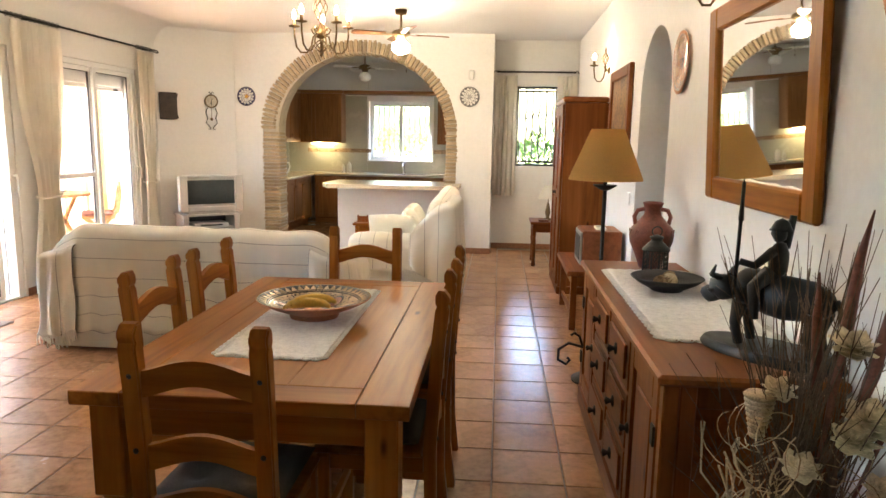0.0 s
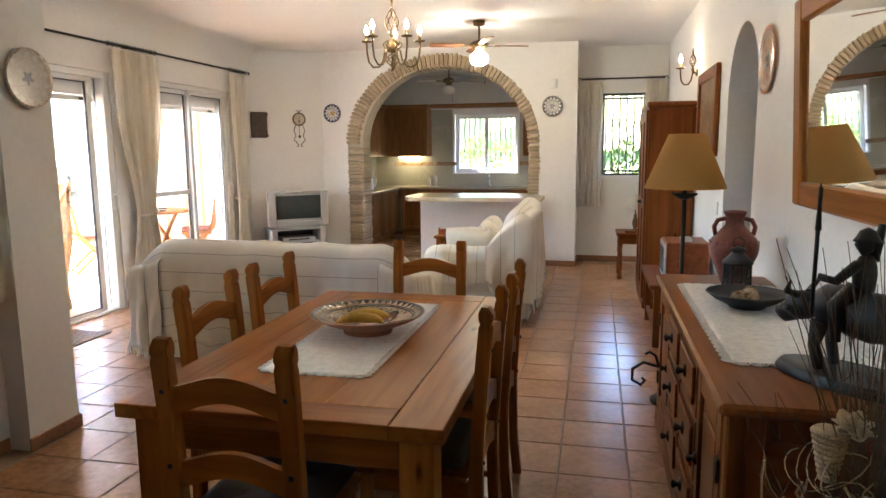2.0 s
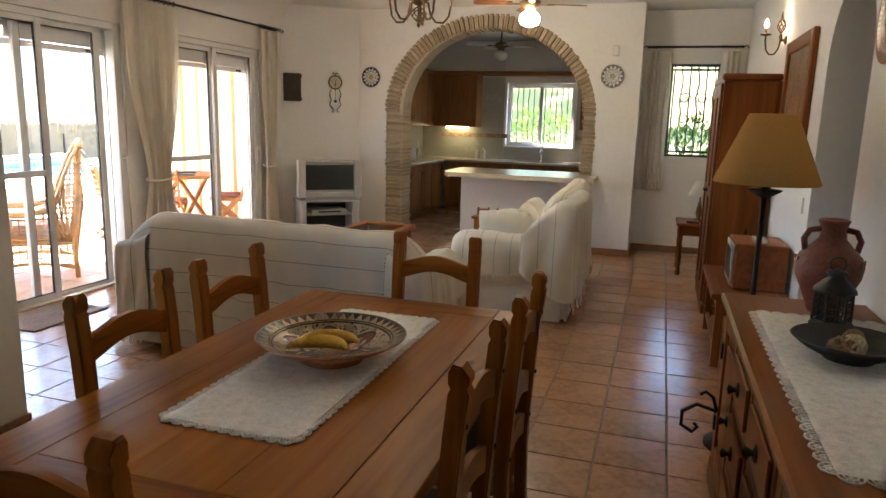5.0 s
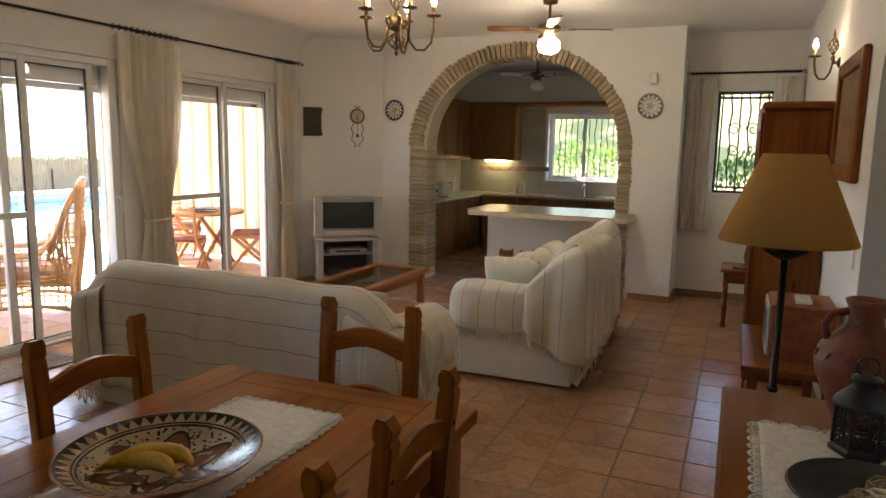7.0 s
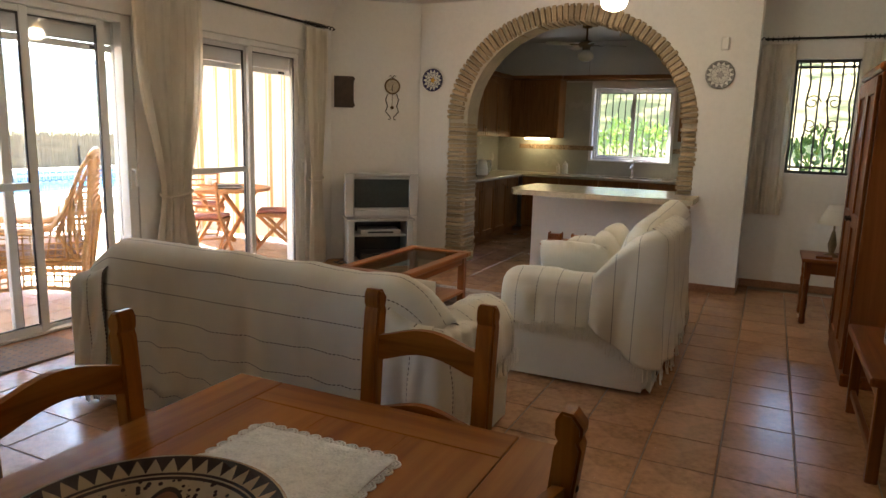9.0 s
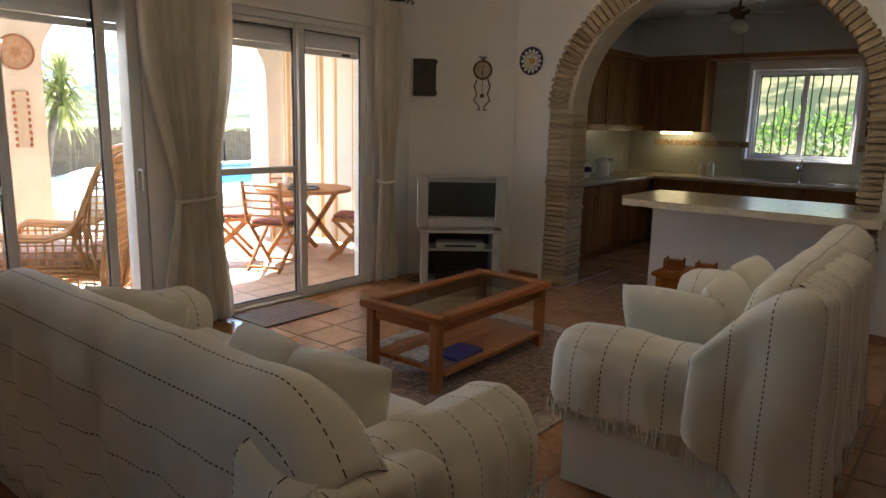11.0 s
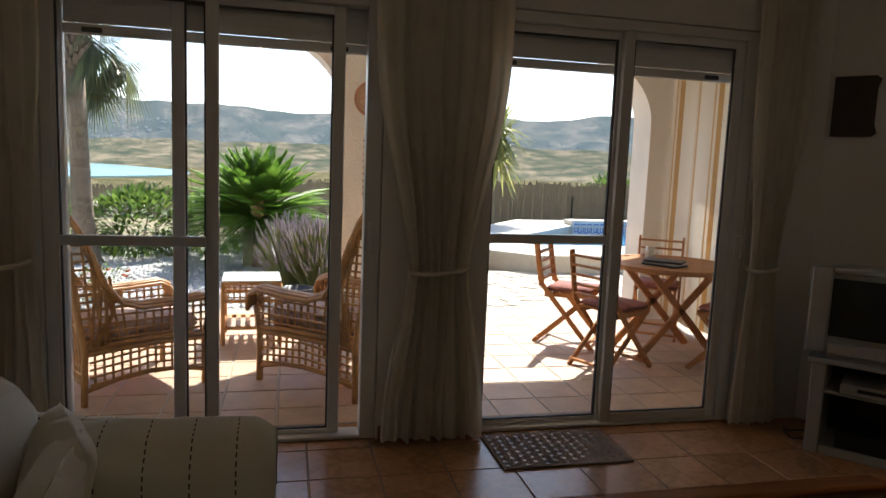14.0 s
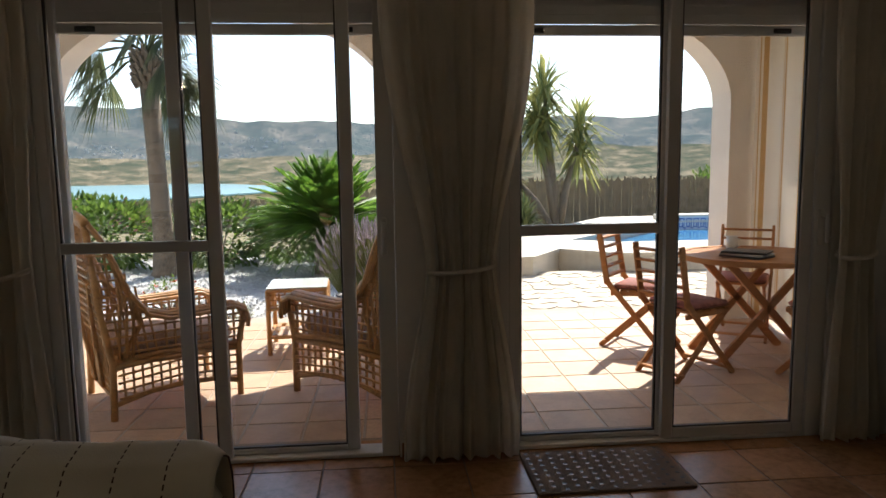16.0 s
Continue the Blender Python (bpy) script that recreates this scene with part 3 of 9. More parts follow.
def curtain(name, x, y0, y1, ztop, zbot, folds, tie=None, gather=None, amp=0.035, label="", axis="y", group="patio curtains"):
    c = thing(name, label, "curtain", group=group)
    mid, wide = (y0 + y1) / 2, y1 - y0
    def f(u, v):
        z = zbot + (ztop - zbot) * v
        w, cen = 1.0, mid
        if tie is not None:
            d = z - tie
            k = min(1.0, d / 1.15) if d > 0 else min(1.0, -d / 0.85)
            w = 0.48 + (0.52 if d > 0 else 0.32) * (k * k * (3 - 2 * k)) ** 0.8
            cen = mid + (gather - mid) * (1 - k * (1 if d > 0 else 0.55))
        s = cen + (u - 0.5) * wide * w
        ph = 2 * math.pi * folds * u
        a = amp * (0.55 + 0.45 * math.cos(ph * 0.37 + 1.3)) * (0.75 + 0.5 * (1 - v)) * (1.15 if w < 0.8 else 1.0)
        o = x + a * math.sin(ph + 0.35 * math.sin(3 * v + u * 5)) + 0.008 * noise.noise(Vector((u * 9, v * 5, mid)))
        s += 0.012 * noise.noise(Vector((u * 7, v * 4, 3 + mid)))
        return (o, s, z) if axis == "y" else (s, o, z)
    bm = bmesh.new()
    sheet(bm, f, folds * 12, 40, 0.003)
    part("cloth", bm, CURTAIN, c, "", 60)
    if tie is not None:
        bm = bmesh.new()
        tube(bm, [(x + 0.075 * math.cos(a), gather + wide * 0.225 * math.sin(a), tie + 0.018 * math.sin(a + 0.6) - 0.02 * math.cos(a)) for a in (2 * math.pi * k / 20 for k in range(21))], 0.011)
        part("tieback", bm, CURTAIN, c, "twisted cream tie-back")
    return c


curtain("curtain", XL + 0.085, 4.26, 4.62, 2.50, 0.02, 5, 0.95, 4.47, label="cream curtain tied back beside the patio door")
curtain("curtain", XL + 0.085, 6.09, 6.78, 2.50, 0.02, 9, 0.93, 6.45, label="cream curtain tied in the middle between the patio doors")
curtain("curtain", XL + 0.085, 8.20, 8.58, 2.50, 0.02, 6, 0.95, 8.36, label="cream curtain tied back beside the corner")
curtain("curtain", XD + 0.09, 2.84, 3.24, 2.62, 0.80, 5, label="cream curtain hanging at the dining window", group="dining curtains")
curtain("curtain", XD + 0.09, 0.92, 1.30, 2.62, 0.80, 5, label="cream curtain hanging at the dining window", group="dining curtains")
curtain("curtain", YW - 0.08, 0.31, 0.62, 2.40, 0.76, 5, amp=0.03, label="short cream curtain in the window recess", axis="x", group="recess curtains")
curtain("curtain", YW - 0.08, 1.16, 1.42, 2.40, 0.76, 4, amp=0.03, label="short cream curtain in the window recess", axis="x", group="recess curtains")


def rod(name, a, b, label, rings):
    r = thing(name, label, "curtain rod", a)
    d = Vector(b) - Vector(a)
    bm = bmesh.new()
    tube(bm, [(0, 0, 0), d], 0.011, 10)
    part("pole", bm, IRON, r)
    n = d.normalized()
    side = Vector((-n.y, n.x, 0)) if abs(n.y) < 0.5 else Vector((-1, 0, 0))
    for p, s in ((Vector((0, 0, 0)), -1), (d, 1)):
        bm = bmesh.new()
        pts = [p + n * s * 0.11 * t + Vector((0, 0, 0.018 * math.sin(t * 12))) + side * 0.018 * math.cos(t * 12) for t in (k / 16 for k in range(17))]
        tube(bm, pts, 0.005, 6)
        tube(bm, [p + n * s * 0.11, p + n * s * 0.14], [0.012, 0.002], 8)
        part("finial", bm, IRON, r, "twisted iron finial")
    for k in rings:
        bm = bmesh.new()
        c = d * k
        tube(bm, [c + side * 0.0 + Vector((0, 0, 0.02 * math.sin(q))) + (Vector((1, 0, 0)) if abs(n.y) > 0.5 else Vector((0, 1, 0))) * 0.02 * math.cos(q) for q in (2 * math.pi * i / 12 for i in range(13))], 0.004, 6)
        part("ring", bm, IRON, r)
    for k in (0.02, 0.5, 0.98):
        bm = bmesh.new()
        c = d * k
        w = Vector((-0.085, 0, 0)) if abs(n.y) > 0.5 else Vector((0, 0.08, 0))
        tube(bm, [c, c + w], 0.008, 6)
        part("bracket", bm, IRON, r)
    return r


def spread(*runs):
    return [a + (b - a) * i / n for a, b, n in runs for i in range(n + 1)]


rod("curtain_rod", (XL + 0.085, 4.15, 2.54), (XL + 0.085, 8.58, 2.54), "black wrought iron curtain rod over the patio doors", spread((0.03, 0.11, 6), (0.43, 0.585, 11), (0.915, 0.985, 6)))
rod("curtain_rod", (XD + 0.09, 0.85, 2.65), (XD + 0.09, 3.12, 2.65), "black wrought iron curtain rod over the dining window", spread((0.04, 0.18, 6), (0.86, 0.99, 6)))
rod("curtain_rod", (0.33, YW - 0.08, 2.45), (1.40, YW - 0.08, 2.45), "black wrought iron curtain rod in the window recess", spread((0.02, 0.27, 6), (0.78, 0.98, 6)))


def window(name, u0, u1, z0, z1, at, material, label, axis, leaves=2, deep=0.06, sill=0.0, f=0.032, q=0.028):
    w = thing(name, label, "window", kind="structure")
    def b(bm, ua, ub, a, c, za, zb, bev=0.003):
        if axis == "y":
            box(bm, ua, ub, at + a, at + c, za, zb, bev)
        else:
            box(bm, at + a, at + c, ua, ub, za, zb, bev)
    bm = bmesh.new()
    b(bm, u0, u0 + f, 0, deep, z0, z1)
    b(bm, u1 - f, u1, 0, deep, z0, z1)
    b(bm, u0 + f, u1 - f, 0, deep, z0, z0 + f)
    b(bm, u0 + f, u1 - f, 0, deep, z1 - f, z1)
    part("window_frame", bm, material, w)
    n = leaves
    s = (u1 - u0 - 2 * f) / n
    for k in range(n):
        a, c = u0 + f + k * s, u0 + f + (k + 1) * s
        bm = bmesh.new()
        b(bm, a, a + q, 0.012, deep - 0.012, z0 + f, z1 - f)
        b(bm, c - q, c, 0.012, deep - 0.012, z0 + f, z1 - f)
        b(bm, a + q, c - q, 0.012, deep - 0.012, z0 + f, z0 + f + q)
        b(bm, a + q, c - q, 0.012, deep - 0.012, z1 - f - q, z1 - f)
        part("sash", bm, material, w)
        bm = bmesh.new()
        b(bm, a + q, c - q, deep / 2 - 0.003, deep / 2 + 0.003, z0 + f + q, z1 - f - q, 0)
        g = part("pane", bm, GLASS, w)
        g.visible_shadow = False
    if sill:
        bm = bmesh.new()
        b(bm, u0 - 0.04, u1 + 0.04, -0.03, -0.002, z0 - 0.035, z0 - 0.002)
        part("window_sill", bm, ALU, w)
    return w


window("window_1", -2.018, -0.862, 1.122, 2.188, KY + 0.10, ALU, "white aluminium sliding kitchen window", "y", 2)
window("window_2", 0.622, 1.178, 1.172, 2.268, YW + 0.10, surf("dark_frame", (0.03, 0.03, 0.035), 0.5, 0.1, 5, 80, 0.1), "small dark-framed window", "y", 1, f=0.012, q=0.014)
window("window_3", 1.252, 2.958, 1.032, 2.198, XD - 0.15, ALU, "white aluminium dining window", "x", 2)
# casement of the small window, swung into the room
bm = bmesh.new()
hinge = pose(1.175, YW - 0.005, 0, 0, 0, -100)
for b in ((-0.50, -0.46, -0.02, 0.02, 1.2, 2.24), (-0.04, 0.0, -0.02, 0.02, 1.2, 2.24), (-0.46, -0.04, -0.02, 0.02, 1.2, 1.24), (-0.46, -0.04, -0.02, 0.02, 2.2, 2.24)):
    box(bm, *b, 0.003, hinge)
casement = solid("window_casement", bm, ALU, "white casement swung open into the room", "window", kind="structure")


def grille(name, u0, u1, z0, z1, y, bars, label):
    g = thing(name, label, "window grille")
    for k in range(bars):
        u = u0 + (u1 - u0) * (k + 0.5) / bars
        bm = bmesh.new()
        tube(bm, [(u + (0.012 * math.sin(z * 16) if k % 2 else 0), y, z) for z in (z0 + (z1 - z0) * i / 14 for i in range(15))], 0.009, 6)
        part("bar", bm, IRON, g)
    for z in (z0 + 0.06, z1 - 0.06):
        bm = bmesh.new()
        box(bm, u0, u1, y - 0.004, y + 0.004, z - 0.012, z + 0.012)
        part("band", bm, IRON, g)
    return g


grille("window_grille", 0.62, 1.18, 1.17, 2.27, YW + 0.22, 6, "black iron bars outside the small window")
g2 = grille("window_grille", -2.02, -0.86, 1.12, 2.19, KY + 0.225, 12, "black iron bars outside the kitchen window")
scrolls = thing("scroll_ornament", "black iron scrollwork on the window bars", "ornament")
for sx in (-1, 1):
    for sz in (-1, 1):
        bm = bmesh.new()
        pts = []
        for i in range(26):
            a = i / 25 * 2.6 * math.pi
            r = 0.075 * (1 - i / 34)
            pts.append((0.90 + sx * (0.02 + 0.075 - r * math.cos(a)), YW + 0.208, 1.76 + sz * (0.06 + r * math.sin(a) + 0.05)))
        tube(bm, pts, 0.006, 6)
        part("scroll", bm, IRON, scrolls)

# ---- brick arch ----
arch = thing("brick_arch", "rustic brick arch framing the kitchen opening", "arch", kind="structure")
bm = bmesh.new()
arch_wall(bm, AX0 + 0.022, AX1 - 0.022, 0.0, AT - 0.024, YA + 0.02, YA + 0.32, [(AX0 + 0.235, AX1 - 0.155, 0.0, ASP, AT - 0.165)])
part("mortar", bm, MORTAR, arch)
rb = random.Random(4)
me_bricks = []
for n in range(6):
    bm = bmesh.new()
    for v in box(bm, -0.5, 0.5, -0.5, 0.5, -0.5, 0.5, 0.12):
        v.co += Vector((rb.uniform(-0.03, 0.03), rb.uniform(-0.03, 0.03), rb.uniform(-0.05, 0.05)))
    me = bpy.data.meshes.new("brick")
    bm.to_mesh(me)
    bm.free()
    me.materials.append(BRICK)
    me_bricks.append(me)
def brick(m, sx, sy, sz):
    ob = new("brick", me_bricks[rb.randrange(6)])
    ob.parent = arch
    ob.matrix_basis = m @ Matrix.Diagonal((sx, sy, sz, 1))
pitch = 0.0465
for left in (True, False):
    w = 0.25 if left else 0.165
    c = AX0 + w / 2 if left else AX1 - w / 2
    for k in range(int(ASP / pitch)):
        brick(pose(c + rb.uniform(-0.008, 0.008), YA + 0.165 + rb.uniform(-0.012, 0.006), 0.03 + k * pitch, 0, rb.uniform(-1, 1), rb.uniform(-1.5, 1.5)), w + rb.uniform(-0.03, 0.015), 0.37, pitch * 0.80)
ca, ra, rz_, = (AX0 + AX1) / 2, (AX1 - AX0) / 2 - 0.09, AT - ASP - 0.085
count = 64
for k in range(count):
    a = math.pi * (k + 0.5) / count
    t = Vector((-math.sin(a) * ra, 0, math.cos(a) * rz_))
    pitch_here = t.length * math.pi / count
    wd = 0.21 - 0.04 * (1 - math.cos(a)) / 2 * 1.0
    brick(pose(ca + ra * math.cos(math.pi - a) , YA + 0.165 + rb.uniform(-0.012, 0.006), ASP + rz_ * math.sin(a), 0, 0, 0)
          @ Matrix.Rotation(-math.atan2(math.sin(a) / rz_, -math.cos(a) / ra), 4, "Y"), wd + rb.uniform(-0.02, 0.015), 0.37, pitch_here * 0.80)

# ---- breakfast bar and kitchen ----
bm = bmesh.new()
box(bm, -1.80, AX1 - 0.01, YA + 0.06, YA + 0.20, 0.0, 0.885)
solid("wall_bar", bm, WHITE_WALL, "low white wall carrying the breakfast bar", "wall", kind="structure")
bm = bmesh.new()
plate_of(bm, ((-1.80, 8.78), (-0.10, 8.78), (-0.10, YA - 0.006), (-0.335, YA - 0.006), (-0.335, YA + 0.40), (-1.88, YA + 0.40), (-1.90, 9.0)), "z", 0.888, 0.938)
for e in list(bm.edges):
    e.smooth = True
solid("bar_top", bm, STONE_TOP, "cream stone breakfast bar top", "counter")


def cabinet_door(parent, x0, x1, z0, z1, y, facing, arched=True):
    """A framed oak door; facing 'y' looks down -y, 'x' looks along +x."""
    def b(bm, ua, ub, a, c, za, zb, bev=0.004):
        if facing == "y":
            box(bm, ua, ub, y - c, y - a, za, zb, bev)
        else:
            box(bm, y + a, y + c, ua, ub, za, zb, bev)
    s = 0.06
    bm = bmesh.new()
    b(bm, x0, x0 + s, 0, 0.02, z0, z1)
    b(bm, x1 - s, x1, 0, 0.02, z0, z1)
    b(bm, x0 + s, x1 - s, 0, 0.02, z0, z0 + s)
    b(bm, x0 + s, x1 - s, 0, 0.02, z1 - s, z1)
    b(bm, x0 + s, x1 - s, 0, 0.009, z0 + s, z1 - s)
    b(bm, x0 + s + 0.02, x1 - s - 0.02, 0.009, 0.016, z0 + s + 0.02, z1 - s - 0.02, 0.006)
    if arched and z1 - z0 > 0.4:
        for k in range(8):
            t0 = k / 8
            h = 0.05 * abs(2 * (t0 + 0.0625) - 1) ** 2
            ua = x0 + s + (x1 - x0 - 2 * s) * t0
            b(bm, ua, ua + (x1 - x0 - 2 * s) / 8, 0.008, 0.019, z1 - s - h, z1 - s + 0.002, 0)
    d = part("door", bm, OAK_Z, parent)
    bm = bmesh.new()
    u = x1 - 0.035
    p = (u, y - 0.035, (z0 + 0.12 if z0 > 1 else z1 - 0.12))
    if facing == "x":
        p = (y + 0.035, u, p[2])
    lathe(bm, ((0.004, -0.012), (0.012, -0.006), (0.012, 0.006), (0.004, 0.012)), 10, p)
    part("knob", bm, BRONZE, d, "small brass knob")
    return d


def base_unit(x0, x1, y0, y1, facing, label="brown oak base cabinet with panelled doors"):
    c = thing("base_cabinet", label, "cabinet", group="kitchen base cabinets")
    bm = bmesh.new()
    if facing == "y":
        box(bm, x0 + 0.002, x1 - 0.002, y0 + 0.022, y1, 0.10, 0.845)
        box(bm, x0 + 0.002, x1 - 0.002, y0 + 0.07, y1, 0.0, 0.098)
        part("body", bm, OAK_X, c)
        cabinet_door(c, x0 + 0.006, x1 - 0.006, 0.11, 0.835, y0 + 0.021, "y")
    else:
        box(bm, x0, x1 - 0.022, y0 + 0.002, y1 - 0.002, 0.10, 0.845)
        box(bm, x0, x1 - 0.07, y0 + 0.002, y1 - 0.002, 0.0, 0.098)
        part("body", bm, OAK_X, c)
        cabinet_door(c, y0 + 0.006, y1 - 0.006, 0.11, 0.835, x1 - 0.021, "x")


for k in range(5):
    base_unit(KX0 + 0.005, -2.93, 9.76 + k * 0.48, 9.76 + (k + 1) * 0.48, "x")
for k in range(4):
    base_unit(-2.90 + k * 0.58, -2.90 + (k + 1) * 0.58, 12.22, KY - 0.005, "y")
def base_end(x0, x1, y0, y1):
    c = thing("base_cabinet", "brown oak base cabinet backing the breakfast bar", "cabinet", group="kitchen base cabinets")
    bm = bmesh.new()
    box(bm, x0, x1, y0, y1, 0.0, 0.845, 0.003)
    part("body", bm, OAK_X, c)
base_end(-0.33, KX1 - 0.005, 10.4, 12.2)
bm = bmesh.new()
box(bm, KX0 + 0.003, -2.90, 9.74, 12.198, 0.848, 0.885, 0.006)
solid("worktop", bm, STONE_TOP, "cream stone worktop along the side wall", "worktop")
bm = bmesh.new()
box(bm, KX0 + 0.003, KX1 - 0.003, 12.20, KY - 0.004, 0.848, 0.885, 0.006)
solid("worktop", bm, STONE_TOP, "cream stone worktop below the window", "worktop")
bm = bmesh.new()
box(bm, -0.36, KX1 - 0.003, 10.38, 12.198, 0.848, 0.885, 0.006)
solid("worktop", bm, STONE_TOP, "cream stone worktop beside the breakfast bar", "worktop")


def wall_unit(x0, x1, y0, y1, facing, doors, group="kitchen wall cabinets"):
    c = thing("wall_cabinet", "brown oak wall cabinet with panelled doors", "cabinet", group=group)
    bm = bmesh.new()
    box(bm, x0, x1, y0, y1, 1.43, 2.30, 0.003)
    part("body", bm, OAK_Z, c)
    bm = bmesh.new()
    e = 0.03
    box(bm, x0 - (e if x0 > KX0 + 0.1 else 0), min(x1 + e, KX1 - 0.004), y0 - e, min(y1 + (e if facing == "x" else 0), KY - 0.006), 2.302, 2.36, 0.012)
    part("cornice", bm, OAK_X, c)
    for k in range(doors):
        if facing == "y":
            w = (x1 - x0) / doors
            cabinet_door(c, x0 + k * w + 0.004, x0 + (k + 1) * w - 0.004, 1.44, 2.29, y0 - 0.001, "y")
        else:
            w = (y1 - y0) / doors
            cabinet_door(c, y0 + k * w + 0.004, y0 + (k + 1) * w - 0.004, 1.44, 2.29, x1 + 0.001, "x")


wall_unit(KX0 + 0.005, -3.22, 10.9, 12.44, "x", 3)
wall_unit(KX0 + 0.005, -2.46, 12.50, KY - 0.006, "y", 2)
wall_unit(-0.72, KX1 - 0.005, 12.50, KY - 0.006, "y", 2)
bm = bmesh.new()
box(bm, -2.42, -0.76, 12.50, KY - 0.006, 2.30, 2.36, 0.008)
pel = solid("pelmet_shelf", bm, OAK_X, "oak pelmet over the kitchen window", "shelf")
# glazed wall tiling, 3 mm proud of the wall, with a patterned border
for n, b in (("wall_tiling", (KX0 + 0.003, -2.06, KY - 0.003, KY - 0.0005, 0.887, 2.28)), ("wall_tiling", (-0.82, KX1 - 0.003, KY - 0.003, KY - 0.0005, 0.887, 2.28)), ("wall_tiling", (-2.058, -0.822, KY - 0.003, KY - 0.0005, 0.887, 1.10))):
    bm = bmesh.new()
    box(bm, *b)
    solid(n, bm, WALL_TILE, "pale glazed kitchen wall tiles", "wall tiles", kind="structure")
bm = bmesh.new()
box(bm, KX0 + 0.0005, KX0 + 0.003, YA + 0.36, KY - 0.01, 0.887, 2.28)
solid("wall_tiling", bm, WALL_TILE, "pale glazed kitchen wall tiles", "wall tiles", kind="structure")
BORDER = surf("border_tile", (0.35, 0.24, 0.14), 0.3, 0.6, 40, 60, 0.05, each=0.2)
border = thing("tile_border", "patterned brown border tiles on the kitchen wall", "wall tiles", kind="structure")
for k in range(6):
    bm = bmesh.new()
    box(bm, -3.18 + k * 0.2, -3.18 + k * 0.2 + 0.196, KY - 0.010, KY - 0.004, 1.255, 1.325, 0.002)
    part("tile", bm, BORDER, border)
for k in range(5):
    bm = bmesh.new()
    box(bm, -0.82 + k * 0.2, -0.82 + k * 0.2 + 0.196, KY - 0.010, KY - 0.004, 1.255, 1.325, 0.002)
    part("tile", bm, BORDER, border)
# strip light under the wall cabinet
bm = bmesh.new()
box(bm, -3.05, -2.65, KY - 0.16, KY - 0.12, 1.40, 1.428, 0.006)
solid("strip_light", bm, glow("strip_glow", (1.0, 0.85, 0.45), 2.0), "lit strip light under the wall cabinet", "light")


def kettle(at, rz):
    k = thing("kettle", "white electric kettle on the worktop", "kettle", at, rz)
    bm = bmesh.new()
    lathe(bm, ((0.075, 0.0), (0.08, 0.01), (0.078, 0.08), (0.062, 0.19), (0.05, 0.215), (0.0, 0.225)), 24)
    part("body", bm, WHITE_PLASTIC, k, "", 40)
    bm = bmesh.new()
    tube(bm, [(0.06, 0, 0.20), (0.11, 0, 0.21), (0.125, 0, 0.15), (0.10, 0, 0.06), (0.075, 0, 0.04)], 0.012, 8)
    part("handle", bm, WHITE_PLASTIC, k, "", 40)
    bm = bmesh.new()
    tube(bm, [(-0.055, 0, 0.15), (-0.095, 0, 0.20)], [0.022, 0.012], 8)
    part("spout", bm, WHITE_PLASTIC, k, "", 40)


kettle((-3.2, 11.35, 0.886), 20)
t = thing("toaster", "white toaster with dark slots on the worktop", "toaster", (-3.2, 10.75, 0.886))
bm = bmesh.new()
box(bm, -0.09, 0.09, -0.14, 0.14, 0.012, 0.20, 0.03)
part("body", bm, WHITE_PLASTIC, t, "", 40)
bm = bmesh.new()
box(bm, -0.045, -0.02, -0.1, 0.1, 0.196, 0.2005)
box(bm, 0.02, 0.045, -0.1, 0.1, 0.196, 0.2005)
part("slot", bm, BLACK_PLASTIC, t)
bm = bmesh.new()
lathe(bm, ((0.05, 0), (0.055, 0.02), (0.055, 0.05), (0.0, 0.06)), 16, (0.095, 0, 0.09), Matrix.Identity(4))
part("dial", bm, BLACK_PLASTIC, t, "dark round dial", 40)
for x, r, h in ((-2.35, 0.045, 0.14), (-2.46, 0.032, 0.10)):
    j = thing("storage_jar", "small pale ceramic storage jar with a lid", "jar", (x, 12.62, 0.886), group="kitchen jars")
    bm = bmesh.new()
    lathe(bm, ((r * 0.9, 0), (r, 0.01), (r, h), (r * 0.7, h + 0.02)), 16)
    part("body", bm, CERAMIC, j, "", 40)
    bm = bmesh.new()
    lathe(bm, ((r * 0.75, h + 0.021), (r * 0.75, h + 0.035), (0.01, h + 0.04), (0.012, h + 0.06), (0.0, h + 0.062)), 16)
    part("lid", bm, CERAMIC, j, "", 40)
tap = thing("kitchen_tap", "chrome mixer tap at the kitchen sink", "tap", (-1.35, 12.70, 0.886))
bm = bmesh.new()
lathe(bm, ((0.028, 0), (0.028, 0.02), (0.018, 0.03), (0.018, 0.16), (0.024, 0.17), (0.02, 0.2), (0.0, 0.205)), 14)
part("body", bm, CHROME, tap, "", 40)
bm = bmesh.new()
tube(bm, [(0, 0, 0.13), (0, -0.08, 0.17), (0, -0.17, 0.16), (0, -0.18, 0.13)], 0.012, 8)
part("spout", bm, CHROME, tap, "", 40)
bm = bmesh.new()
tube(bm, [(0, 0, 0.2), (0.02, -0.02, 0.26)], 0.008, 6)
part("lever", bm, CHROME, tap)
bm = bmesh.new()
box(bm, -1.75, -0.95, 12.30, 12.66, 0.886, 0.891, 0.002)
solid("sink_rim", bm, CHROME, "steel inset kitchen sink", "sink")
bm = bmesh.new()
box(bm, -0.25, 0.22, 11.0, 11.5, 0.886, 0.892, 0.002)
solid("hob", bm, BLACK_PLASTIC, "black glass hob in the worktop", "hob")

